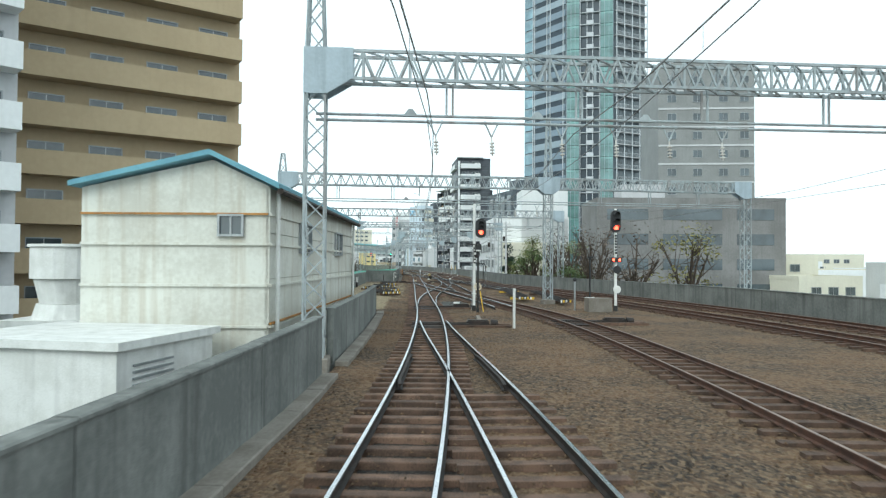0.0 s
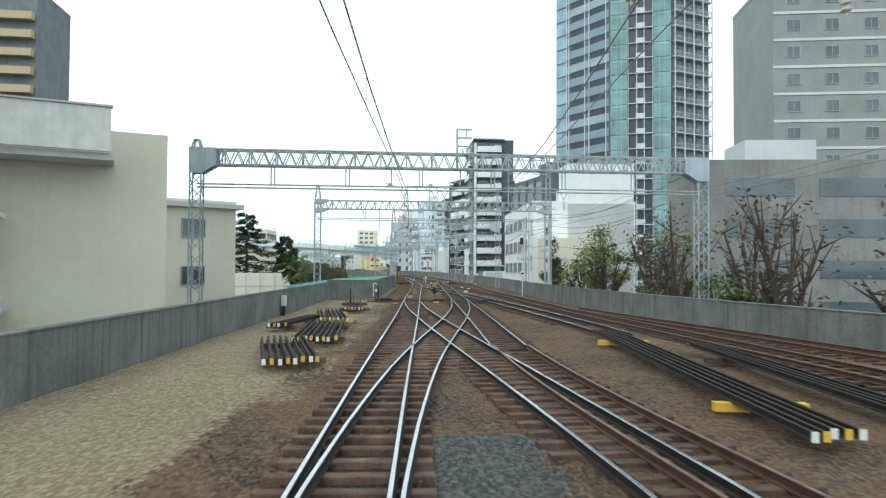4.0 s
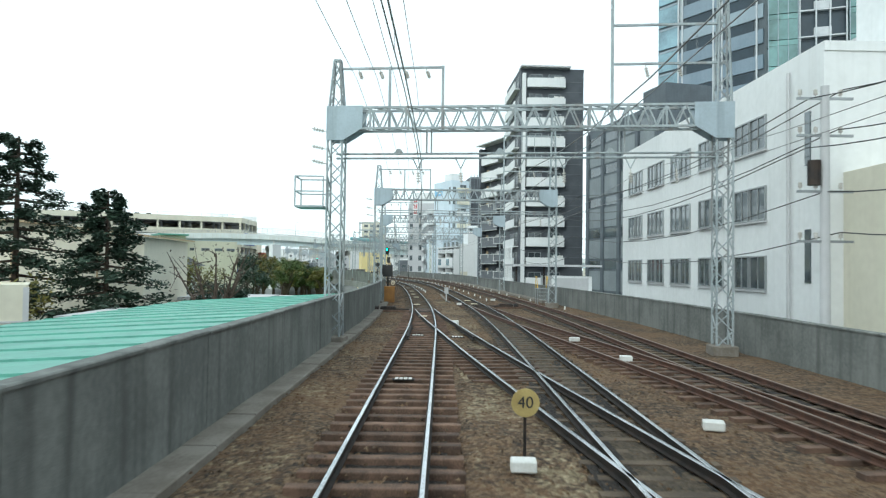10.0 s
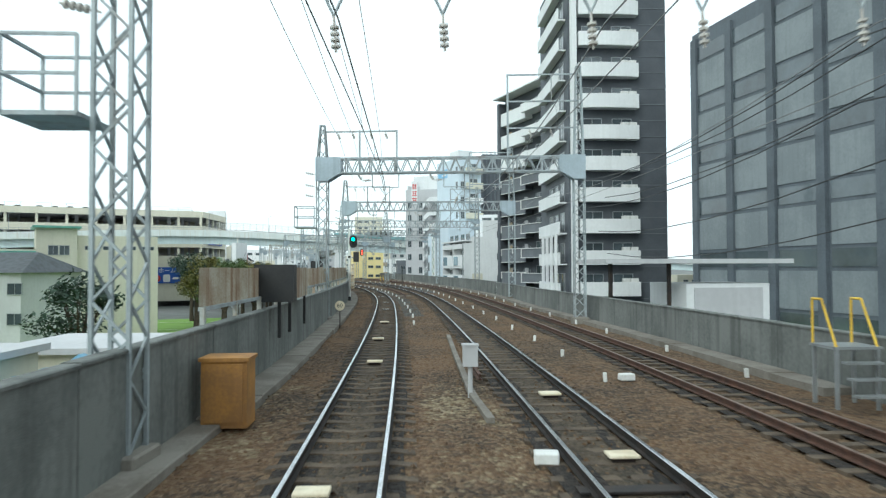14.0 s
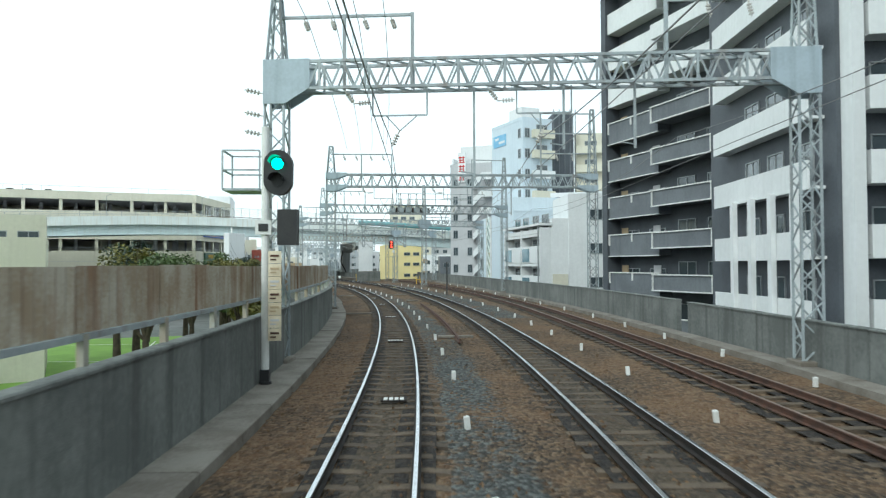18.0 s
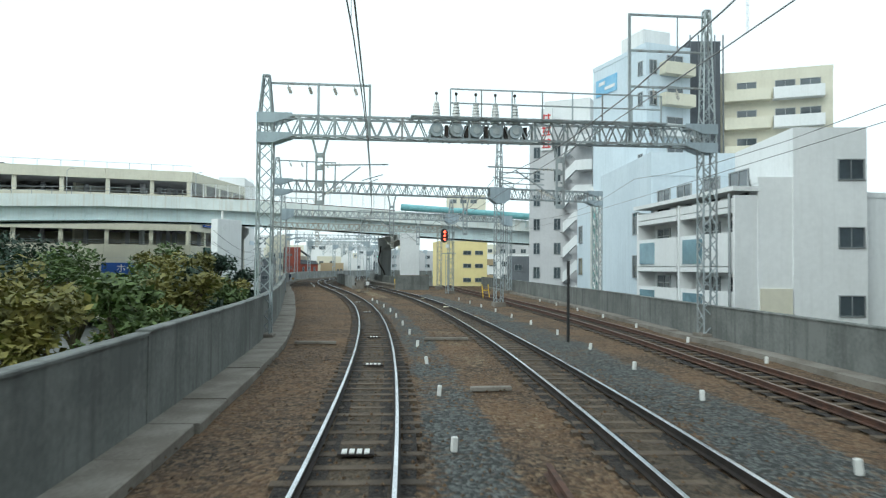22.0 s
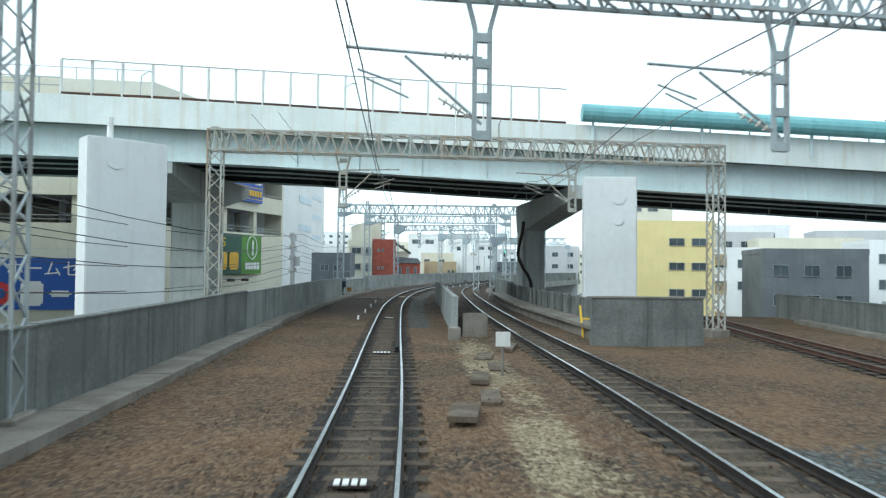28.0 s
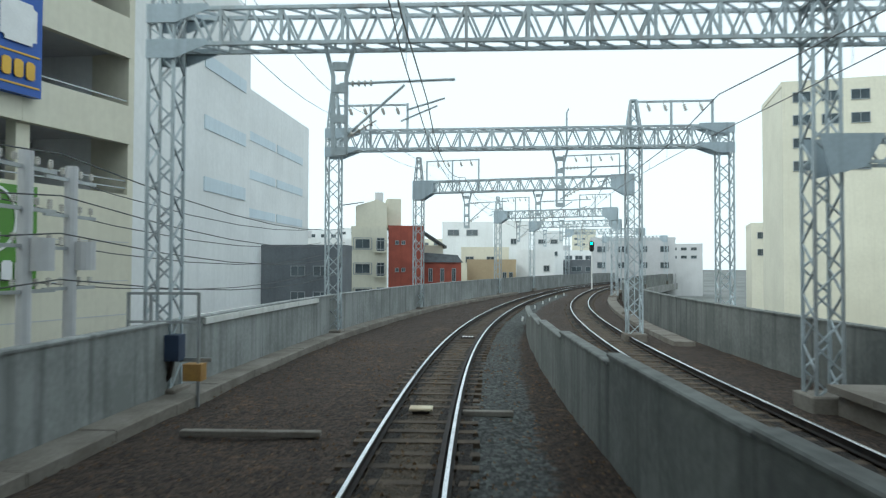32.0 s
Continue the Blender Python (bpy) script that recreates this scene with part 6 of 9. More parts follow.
for a, ln in SEGS:
    g = bmesh.new()
    slope_box(g, a, a + ln, -0.9, BW + 0.9, 7.76, 8.05)
    part("deck_slab", g, DECK, road)
    for y in (-0.85, BW + 0.85):
        g = bmesh.new()
        slope_box(g, a + 0.004, a + ln - 0.004, y - 0.1, y + 0.1, 7.7, 9.15)
        part("parapet_panel", g, BARRIER, road, "pale parapet panel with rust streaks")
    if -26 < a < 5:
        bay = 10 / 7
        end = 7 if a < 0 else 4
        for j in range(end):
            x = a + bay * j
            g = bmesh.new()
            slope_box(g, x + 0.05, x + bay - 0.05, -0.88, -0.84, 9.28, 10.9)
            panel = part("barrier_panel", g, CLEAR_PANEL, road, "translucent white sound barrier panel")
            g = bmesh.new()
            slope_box(g, x - 0.045, x + 0.045, -0.93, -0.79, 9.15, 10.92)
            part("barrier_post", g, WHITEPAINT, panel)
            g = bmesh.new()
            slope_box(g, x + 0.05, x + bay - 0.05, -0.95, -0.8, 9.17, 9.27)
            part("bottom_rail", g, RUST_RED, panel, "rusty bottom rail")
        g = bmesh.new()
        slope_box(g, a + 0.01, a + bay * end - 0.01, -0.9, -0.82, 10.93, 10.97)
        part("top_rail", g, GANTRY_RUST, road)
    elif -130 < a < 60:
        for y in (-0.85, BW + 0.85):
            for j in range(5):
                g = bmesh.new()
                x = a + 1.0 + 2.0 * j
                bar(g, on_bridge(x, y, 9.1), on_bridge(x, y, 10.0), 0.06)
                part("rail_post", g, FRAME, road)
            for z in (9.6, 10.0):
                g = bmesh.new()
                bar(g, on_bridge(a, y, z), on_bridge(a + 10, y, z), 0.05)
                part("guard_rail", g, FRAME, road)
bm = bmesh.new()
rod(bm, on_bridge(6.4, -1.3, 9.7), on_bridge(60, -1.3, 9.7), 0.45, n=14)
part("water_pipe", bm, mat("turquoise_pipe_paint", (0.25, 0.52, 0.55), (0.2, 0.43, 0.46), 1.0, 0.5, streak=0.3), road, "large turquoise water pipe")
for k in range(9):
    bm = bmesh.new()
    x = 7.0 + 5.5 * k
    bar(bm, on_bridge(x, -1.1, 8.2), on_bridge(x, -1.1, 9.4), 0.12)
    part("pipe_bracket", bm, BRIDGE, road)
for k, x in enumerate((-62, -38, -8, 30, -22)):
    lp = thing("street_lamp", "slim grey lamp post on the road bridge", "street lamp", BR @ Matrix.Translation(on_bridge(x, BW + 0.5, 8.05)), group="bridge lamps")
    bm = bmesh.new()
    rod(bm, (0, 0, 0), (0, 0, 5.2), 0.06, 0.04)
    part("post", bm, FRAME, lp)
    bm = bmesh.new()
    rod(bm, (0, 0, 5.2), (0.5, 0, 5.55), 0.035)
    rod(bm, (0.5, 0, 5.55), (0.9, 0, 5.5), 0.05)
    part("lantern", bm, FRAME, lp)


def pier(label, x, y0, y1, half, material=LIGHT_GREY, turn=0.0):
    root = thing("bridge_pier", label, "bridge pier", BR @ Matrix.Translation((x, bend(x) + y1, 0)) @ pose(0, 0, 0, 0, 0, turn) @ Matrix.Translation((0, -y1, 0)), group="bridge piers")
    top = 6.04 + fall(x) - half * 0.06
    bm = bmesh.new()
    box(bm, (0, (y0 + y1) / 2, (Z0 + top - 1.2) / 2), (half * 2, y1 - y0, top - 1.2 - Z0))
    bmesh.ops.bevel(bm, geom=[e for e in bm.edges if abs(e.verts[0].co.z - e.verts[1].co.z) > 3], offset=0.15, segments=2, affect="EDGES")
    part("column", bm, material, root)
    bm = bmesh.new()
    v = [(-half, -0.6, top), (-half, BW + 0.6, top), (-half, BW + 0.6, top - 0.7), (-half, y1, top - 1.8), (-half, y0, top - 1.8), (-half, -0.6, top - 0.7)]
    lo = [bm.verts.new(p) for p in v]
    hi = [bm.verts.new((half, p[1], p[2])) for p in v]
    bm.faces.new(lo)
    bm.faces.new(hi[::-1])
    for i in range(6):
        bm.faces.new([lo[i], lo[(i + 1) % 6], hi[(i + 1) % 6], hi[i]])
    part("hammerhead", bm, material, root)
    return root


pier("grey concrete pier with a cantilevered head under the road bridge", 5.05, 10.1, 12.1, 0.75, PIER, 8)
pier("pale grey concrete pier with a cantilevered head beside the viaduct", -15.8, 4.4, 7.2, 1.1, PIER)
for x in (-62, -92, -124, -158, -195, 44, 78):
    pier("grey concrete pier under the road bridge", x, 4.4, 7.4, 1.0, DECK)
wq = thing("white_pier_cover", "tall white painted slab beside the viaduct wall with a raised ring", "pier cover", pose(-56.3, 281.2, 0, 0, 0, 66), group="pier covers")
bm = bmesh.new()
box(bm, (0.85, 0.65, 2.0), (3.5, 1.3, 12.4))
bmesh.ops.bevel(bm, geom=bm.edges[:], offset=0.05, segments=2, affect="EDGES")
part("slab", bm, WHITE_W, wq)
bm = bmesh.new()
disc(bm, (0.3, -0.02, 7.2), (0, 1, 0), 0.4, 0.06, 24)
part("ring", bm, WHITE_W, wq)
bm = bmesh.new()
rod(bm, (0.2, 0.6, 8.2), (0.2, 0.6, 9.2), 0.14)
part("pipe", bm, WHITEPAINT, wq)
wp = thing("white_pier_cover", "tall white painted slab beside the pier with raised rings", "pier cover", pose(-36.0, 292.0, 0, 0, 0, 20))
bm = bmesh.new()
box(bm, (0, 0, 3.8), (2.5, 0.7, 6.4))
bmesh.ops.bevel(bm, geom=bm.edges[:], offset=0.06, segments=2, affect="EDGES")
part("slab", bm, WHITE_W, wp)
for z, r in ((6.0, 0.33), (4.9, 0.22)):
    bm = bmesh.new()
    disc(bm, (0.35, -0.36, z), (0, 1, 0), r, 0.06, 24)
    part("ring", bm, WHITE_W, wp)
boxes("foot", KERB, wp, [((0, 0, 0.3), (2.8, 1.0, 1.0))])

# middle wall between the diverging tracks, low wall past the second track
MIDDLE = [(288, 2.66), (307, 3.1), (320, 2.65), (338, 2.0)]
wall("wall_middle_a", "pale grey concrete wall between the two running tracks", 288.1, 301.98, lambda s: along(MIDDLE, s), 1.5, 0.16, 4.7, material=CONCRETE_PALE)
wall("wall_middle_b", "dark grey concrete wall between the two running tracks", 302, 338, lambda s: along(MIDDLE, s), lambda s: 1.5 - 0.028 * max(0, s - 312), 0.16, 4.7)
mb = thing("wall_end_block", "rough concrete block at the end of the middle wall", "concrete block", station(287.1, 2.53))
bm = bmesh.new()
box(bm, (0, 0, 0.1), (0.42, 0.7, 0.62))
bmesh.ops.bevel(bm, geom=bm.edges[:], offset=0.03, segments=2, affect="EDGES")
part("block", bm, KERB, mb)
hw = thing("head_wall", "low rough concrete cross wall with a dark recess beside the second track", "wall", station(288.3, 3.3))
bm = bmesh.new()
box(bm, (0.12, 0, 0.28), (0.96, 0.24, 1.16))
bmesh.ops.bevel(bm, geom=bm.edges[:], offset=0.03, segments=2, affect="EDGES")
part("panel", bm, KERB, hw)
boxes("recess_back", DARKMETAL, hw, [((-0.46, 0.05, 0.25), (0.2, 0.1, 0.9))])
wall("wall_right_low", "grey concrete wall with ribs past the second track", 287, 318, lambda s: along([(287, 8.9), (300, 8.4), (318, 8.7)], s), 1.35, 0.16, 1.55)
ribs = thing("wall_ribs", "row of slim grey concrete ribs standing against the wall", "wall ribs", kind="structure")
for k in range(21):
    sk = 288.0 + 1.45 * k
    bm = bmesh.new()
    sweep(bm, [(-0.16, 0.2), (0.0, 0.2), (0.0, 1.42), (-0.1, 1.42), (-0.16, 1.3)], sk, sk + 0.16, lambda s: along([(287, 8.78), (300, 8.28), (318, 8.58)], s), 0.2)
    part("rib", bm, CONCRETE, ribs)
endw = thing("wall_ledge_end", "grey concrete cross wall at the end of the walkway ledge", "wall", station(285.6, 7.15), kind="structure")
for i in range(2):
    boxes("wall_panel", CONCRETE, endw, [((1.0 + 2.0 * i, 0, 0.65), (1.98, 0.22, 1.9))])
boxes("coping", KERB, endw, [((2.0, 0, 1.63), (4.02, 0.3, 0.06))])
dpipe = thing("drain_pipe", "black drain pipe bending down the bridge pier", "pipe", BR @ Matrix.Translation((4.35, 10.0 + bend(5.3), 0)))
bm = bmesh.new()
tube(bm, rounded([(0.1, -1.4, 5.6), (0.05, -1.2, 4.9), (-0.1, -0.9, 4.2), (-0.15, -0.5, 3.4), (0.2, -0.2, 2.6), (0.6, 0.02, 2.0), (0.8, 0.05, 1.2), (0.8, 0.05, -1.0)]), 0.11, 8)
part("pipe", bm, DARKMETAL, dpipe)
ledge = thing("walkway_ledge", "grey concrete walkway ledge beside the second track", "walkway", kind="structure")
for k in range(20):
    bm = bmesh.new()
    sweep(bm, [(0, -0.3), (0.9, -0.3), (0.9, 0.5), (-0.2, 0.5), (-0.2, 0.36), (0, 0.3)], 287 + 1.6 * k + 0.02, 288.6 + 1.6 * k - 0.02, lambda s: along([(287, 7.75), (300, 7.4), (318, 7.5)], s), 1.6)
    part("slab", bm, KERB, ledge)

# ---- store and white building on the left past the bridge ----
SF_ = Matrix.Translation((-71.8, 299.0, 0)) @ pose(0, 0, 0, 0, 0, 95.14)
SG_ = Matrix.Translation((-71.8, 299.2, 0)) @ pose(0, 0, 0, 0, 0, 29.25)


def parking_wing(frame_, x0, bays, pitch, label, lift):
    """Open parking decks behind cream spandrels, with columns, rails and dim inner columns."""
    root = thing("parking_store", label, "store", frame_, group="store wings")
    w = bays * pitch
    boxes("back_wall", CREAM, root, [((x0 + w / 2, 19.0, 5.6), (w, 0.4, 22.0))])
    for k in range(bays):
        for z, h in ((0.15, 10.9), (8.55, 1.6), (12.25, 1.7), (15.95, 1.5)):
            boxes("spandrel", CREAM, root, [((x0 + pitch * (k + 0.5), 0.15, z), (pitch - 0.02, 0.3, h))])
        boxes("column", CREAM, root, [((x0 + pitch * k + 0.3, 0.58, 5.6), (0.55, 0.5, 21.5))])
        boxes("inner_column", LIGHT_GREY, root, [((x0 + pitch * k + 2, 9, 5.6), (0.6, 0.6, 21.5))])
        for z in (5.9, 6.2, 9.6):
            boxes("rail", FRAME, root, [((x0 + pitch * (k + 0.5), 0.22, z), (pitch, 0.05, 0.05))])
    for z in (4.5, 8.3, 11.9, 15.4):
        boxes("deck", LIGHT_GREY, root, [((x0 + w / 2, 9.6, z + lift), (w - 0.1, 18.4, 0.35))])
    for z in (0.6, 2.0, 3.6):
        boxes("panel_joint", LIGHT_GREY, root, [((x0 + w / 2, -0.006, z), (w - 0.1, 0.012, 0.04))])
    return root


store = parking_wing(SF_, 0.0, 4, 5.0, "cream store wing with open parking decks and large sign boards", 0.0)
boxes("end_wall", CREAM, store, [((20.1, 9.6, 5.6), (0.3, 19, 22.3))])
wing = parking_wing(SG_, -54.0, 9, 6.0, "long cream store wing with parking decks behind the road bridge", 0.012)
for k in range(9):
    car = thing("parked_car", ("silver", "black", "white")[k % 3] + " small car parked behind the roof parapet", "car", SG_ @ pose(-52.0 + 3.1 * k + 1.2 * (k > 4), 3.0, 15.59, 0, 0, 90), group="roof cars")
    paint = (FRAME, BLACK, WHITEPAINT)[k % 3]
    bm = bmesh.new()
    box(bm, (0, 0, 0.62), (3.7, 1.6, 0.62))
    bmesh.ops.bevel(bm, geom=bm.edges[:], offset=0.14, segments=2, affect="EDGES")
    part("body", bm, paint, car)
    bm = bmesh.new()
    box(bm, (0.1, 0, 1.22), (2.2, 1.4, 0.62))
    bmesh.ops.bevel(bm, geom=bm.edges[:], offset=0.2, segments=2, affect="EDGES")
    part("cabin", bm, BLACK, car)
    for wx in (-1.15, 1.15):
        for wy in (-0.72, 0.72):
            bm = bmesh.new()
            disc(bm, (wx, wy, 0.3), (0, 1, 0), 0.3, 0.2, 16)
            part("wheel", bm, BLACK, car)
for k in range(18):
    boxes("roof_post", FRAME, wing, [((-53.8 + 3 * k, 0.15, 17.15), (0.06, 0.06, 0.9))])
boxes("roof_rail", FRAME, wing, [((-27, 0.15, 17.6), (53.8, 0.05, 0.05))])
boxes("end_wall", CREAM, wing, [((-54.3, 9.6, 5.6), (0.3, 19, 22.3))])


def sign_text(parent, body, x, z, size, material, y, name="sign_letters"):
    c = bpy.data.curves.new(name, "FONT")
    c.body, c.size, c.extrude = body, size, 0.02
    c.materials.append(material)
    ob = new(name, c)
    ob.parent = parent
    ob.matrix_basis = pose(x, y, z, 90, 0, 0)
    return ob


def rounded_block(parent, x, z, ww, hh, material, r=0.12):
    bm = bmesh.new()
    box(bm, (x, -0.07 - 0.004 * (ww < hh), z), (ww, 0.05, hh))
    bmesh.ops.bevel(bm, geom=[e for e in bm.edges if abs(e.verts[0].co.y - e.verts[1].co.y) > 0.01], offset=r, segments=3, affect="EDGES")
    part("logo_shape", bm, material, parent)


def block_logo(parent, x, z, u):
    """Four bold white plain shapes in a row, each about u wide."""
    for k, (c, ww, hh) in enumerate(((0.45, 0.86, 1.0), (0.45, 0.85, 0.26), (0.5, 0.8, 0.95), (0.42, 0.84, 0.9))):
        rounded_block(parent, x + u * (1.08 * k + 0.45), z + u * c, u * ww, u * hh, SIGN_WHITE, 0.1 * u)


board = thing("blue_store_sign", "large blue store sign with white lettering and orange rule lines", "sign", SF_ @ Matrix.Translation((0, -0.4, 0)), group="store signs")
boxes("panel", SIGN_BLUE, board, [((9.5, 0.15, 10.4), (11.8, 0.3, 3.65))])
for z in (9.98, 8.88):
    boxes("rule", SIGN_YELLOW, board, [((9.5, -0.02, z), (11.6, 0.03, 0.06))])
sign_text(board, "ホーム", 5.75, 11.05, 0.92, SIGN_WHITE, -0.05)
sign_text(board, "センター", 5.45, 10.15, 0.85, SIGN_WHITE, -0.05)
bm = bmesh.new()
disc(bm, (4.6, -0.05, 11.1), (0, 1, 0), 0.75, 0.06, 24)
part("round_logo", bm, SIGN_RED, board)
block_logo(board, 8.45, 10.35, 1.62)
for k in range(15):
    rounded_block(board, 8.6 + 0.45 * k, 9.42, 0.33, 0.62, SIGN_YELLOW, 0.06)
for k in range(8):
    rounded_block(board, 4.3 + 0.46 * k, 9.42, 0.36, 0.5, SIGN_YELLOW if k == 3 else SIGN_WHITE, 0.06)
low = thing("blue_wall_sign", "blue wall sign with white lettering low on the store", "sign", SG_ @ Matrix.Translation((0, -0.3, 0)), group="store signs")
boxes("panel", SIGN_BLUE, low, [((-6.6, 0.12, 0.95), (11.2, 0.3, 3.9))])
sign_text(low, "ホームセンター", -10.25, 1.62, 1.32, SIGN_WHITE, -0.05)
block_logo(low, -9.2, -0.62, 1.85)
bm = bmesh.new()
disc(bm, (-10.6, -0.06, 0.2), (0, 1, 0), 0.85, 0.06, 24)
part("round_logo", bm, SIGN_RED, low)
bm = bmesh.new()
disc(bm, (-10.6, -0.10, 0.2), (0, 1, 0), 0.4, 0.06, 24)
part("round_centre", bm, SIGN_BLUE, low)
grn = thing("green_store_sign", "dark green sign board with yellow block shapes", "sign", SF_ @ Matrix.Translation((0, -0.4, 0)), group="store signs")
boxes("panel", SIGN_GREEN, grn, [((7.9, 0.15, 3.55), (7.98, 0.3, 3.7))])
sign_text(grn, "SPORTS", 5.35, 4.2, 1.15, SIGN_YELLOW, -0.05)
for k in range(4):
    x = 4.5 + 1.78 * k
    rounded_block(grn, x + 0.75, 2.9, 1.42, 1.6, SIGN_YELLOW, 0.16)
lim = thing("lime_store_sign", "lime green sign board with a white ring and white block shapes", "sign", SF_ @ Matrix.Translation((11.9, -0.4, 0)), group="store signs")
boxes("panel", SIGN_LIME, lim, [((1.72, 0.15, 3.55), (3.4, 0.3, 3.7))])
bm = bmesh.new()
hoop = [[bm.verts.new((1.75 + (0.85 + d) * math.cos(0.196 * i), y, 4.2 + (1.1 + d) * math.sin(0.196 * i))) for d, y in ((-0.04, 0), (0.04, 0), (0.04, -0.06), (-0.04, -0.06))] for i in range(32)]
for i in range(32):
    p, q = hoop[i], hoop[(i + 1) % 32]
    for j in range(4):
        bm.faces.new([p[j], p[(j + 1) % 4], q[(j + 1) % 4], q[j]])
part("ring", bm, SIGN_WHITE, lim)
rounded_block(lim, 1.78, 4.15, 0.24, 1.5, SIGN_WHITE, 0.08)
for k in range(5):
    rounded_block(lim, 0.75 + 0.5 * k, 2.45, 0.38, 0.7, SIGN_WHITE, 0.06)
for k in range(4):
    boxes("sign_lamp", DARKMETAL, grn, [((4.8 + 2.2 * k, -0.75, 1.15), (0.5, 0.5, 0.25))])
    boxes("lamp_arm", FRAME, grn, [((4.8 + 2.2 * k, -0.2, 1.2), (0.06, 1.0, 0.06))])

WF = Matrix.Translation((-78.8, 317.5, 0)) @ pose(0, 0, 0, 0, 0, 109)
whb = thing("white_windowed_block", "large white block with grey ribbon windows", "building", WF)
boxes("body", WHITE_W, whb, [((21.5, 7, 5.9), (43, 14, 22.8))])
for z in (13.4, 10.2, 7.0):
    for k in range(3):
        boxes("ribbon_window", PALE_BLUE, whb, [((20.5 + 8.2 * k, -0.03, z), (7.7, 0.06, 0.75))])
boxes("base_fascia", WHITEPAINT, whb, [((29, -1.4, -1.2), (27, 2.8, 0.3))])
boxes("roof_hut", WHITE_W, whb, [((10, 7, 18.4), (8, 6, 2.2))])
WG = Matrix.Translation((-73.9, 319.3, 0)) @ pose(0, 0, 0, 0, 0, 109)
whc = thing("white_stair_block", "tall white block with grey ribbon windows beside the store", "building", WG)
boxes("body", WHITE_W, whc, [((6.6, 2.3, 6.5), (13.2, 4.6, 24.0))])
for z in (13.6, 10.3, 7.0):
    boxes("ribbon_window", PALE_BLUE, whc, [((9.6, -0.03, z), (5.6, 0.06, 0.75))])
bm = bmesh.new()
for z in (18.9, 19.4):
    bar(bm, (8, 0.3, z), (13, 0.3, z), 0.05)
for k in range(4):
    bar(bm, (8 + 1.66 * k, 0.3, 18.5), (8 + 1.66 * k, 0.3, 19.4), 0.05)
part("roof_rail", bm, FRAME, whc)

rb, w = block("red_tile_house", "red tiled house with a slate mansard wing and small windows", (-88.6, 368.2), (-85.0, 370.2), 7, 7.3, RED_W, (5.4, 2.2), (1.0, 1.75), (0.45, 0.5), category="house", parapet=0.12)
boxes("wing", RED_W, rb, [((w + 2.3, 4.2, (Z0 + 3.1) / 2), (4.6, 6.0, 3.1 - Z0))])
for k in range(3):
    window(rb, w + 0.9 + 1.4 * k, 1.2, 1.6, 0.5, 1.6)
bm = bmesh.new()
v = [bm.verts.new(p) for p in ((w, 1.0, 3.1), (w + 4.8, 1.0, 3.1), (w + 4.8, 7.4, 3.1), (w, 7.4, 3.1), (w, 1.8, 4.3), (w + 4.2, 1.8, 4.0), (w + 4.2, 6.6, 4.0), (w, 6.6, 4.3))]
for f in ((0, 1, 5, 4), (1, 2, 6, 5), (2, 3, 7, 6), (3, 0, 4, 7), (4, 5, 6, 7), (3, 2, 1, 0)):
    bm.faces.new([v[k] for k in f])
part("mansard_roof", bm, DARK_ROOF, rb, "dark slate mansard roof")
boxes("attic", CREAM, rb, [((w + 1.5, 7.6, 1.0), (2.6, 3.0, 8.6))])
bm = bmesh.new()
v = [bm.verts.new(p) for p in ((w - 0.1, 5.6, 7.4), (w + 3.2, 5.6, 5.2), (w + 3.2, 9.6, 5.2), (w - 0.1, 9.6, 7.4), (w - 0.1, 5.6, 7.1), (w + 3.2, 5.6, 4.9), (w + 3.2, 9.6, 4.9), (w - 0.1, 9.6, 7.1))]
for f in ((0, 1, 2, 3), (7, 6, 5, 4), (0, 4, 5, 1), (1, 5, 6, 2), (2, 6, 7, 3), (3, 7, 4, 0)):
    bm.faces.new([v[k] for k in f])
part("pitched_roof", bm, DARK_ROOF, rb, "grey pitched roof sloping away")
bh, w = block("beige_house", "beige three-storey house with a shallow gable and laundry balconies", (-92.2, 365.8), (-88.7, 368.0), 8, 7.2, CREAM, category="house", parapet=0.1)
bm = bmesh.new()
pr = [(0.5, 7.25), (w, 7.25), (w, 10.0), (w * 0.72, 10.5), (0.5, 9.7)]
f0 = [bm.verts.new((x, 0.5, z)) for x, z in pr]
f1 = [bm.verts.new((x, 7.5, z)) for x, z in pr]
bm.faces.new(f0)
bm.faces.new(f1[::-1])
for i in range(5):
    bm.faces.new([f0[i], f0[(i + 1) % 5], f1[(i + 1) % 5], f1[i]])
bmesh.ops.recalc_face_normals(bm, faces=bm.faces)
part("upper_storey", bm, CREAM, bh)
boxes("roof_edge", MID_GREY, bh, [((w * 0.4, 0.35, 10.15), (w * 0.66, 0.3, 0.1))], m=Matrix.Translation((0, 0, -2.0)) @ pose(0, 0, 0, 0, -9, 0) @ Matrix.Translation((0.3, 0, 1.62)))
boxes("stair_head", CREAM, bh, [((w + 0.9, 3.4, 8.9), (1.7, 4.0, 3.6))])
boxes("roof_tank", LIGHT_GREY, bh, [((w * 0.8, 3.0, 11.0), (1.0, 1.0, 1.1))])
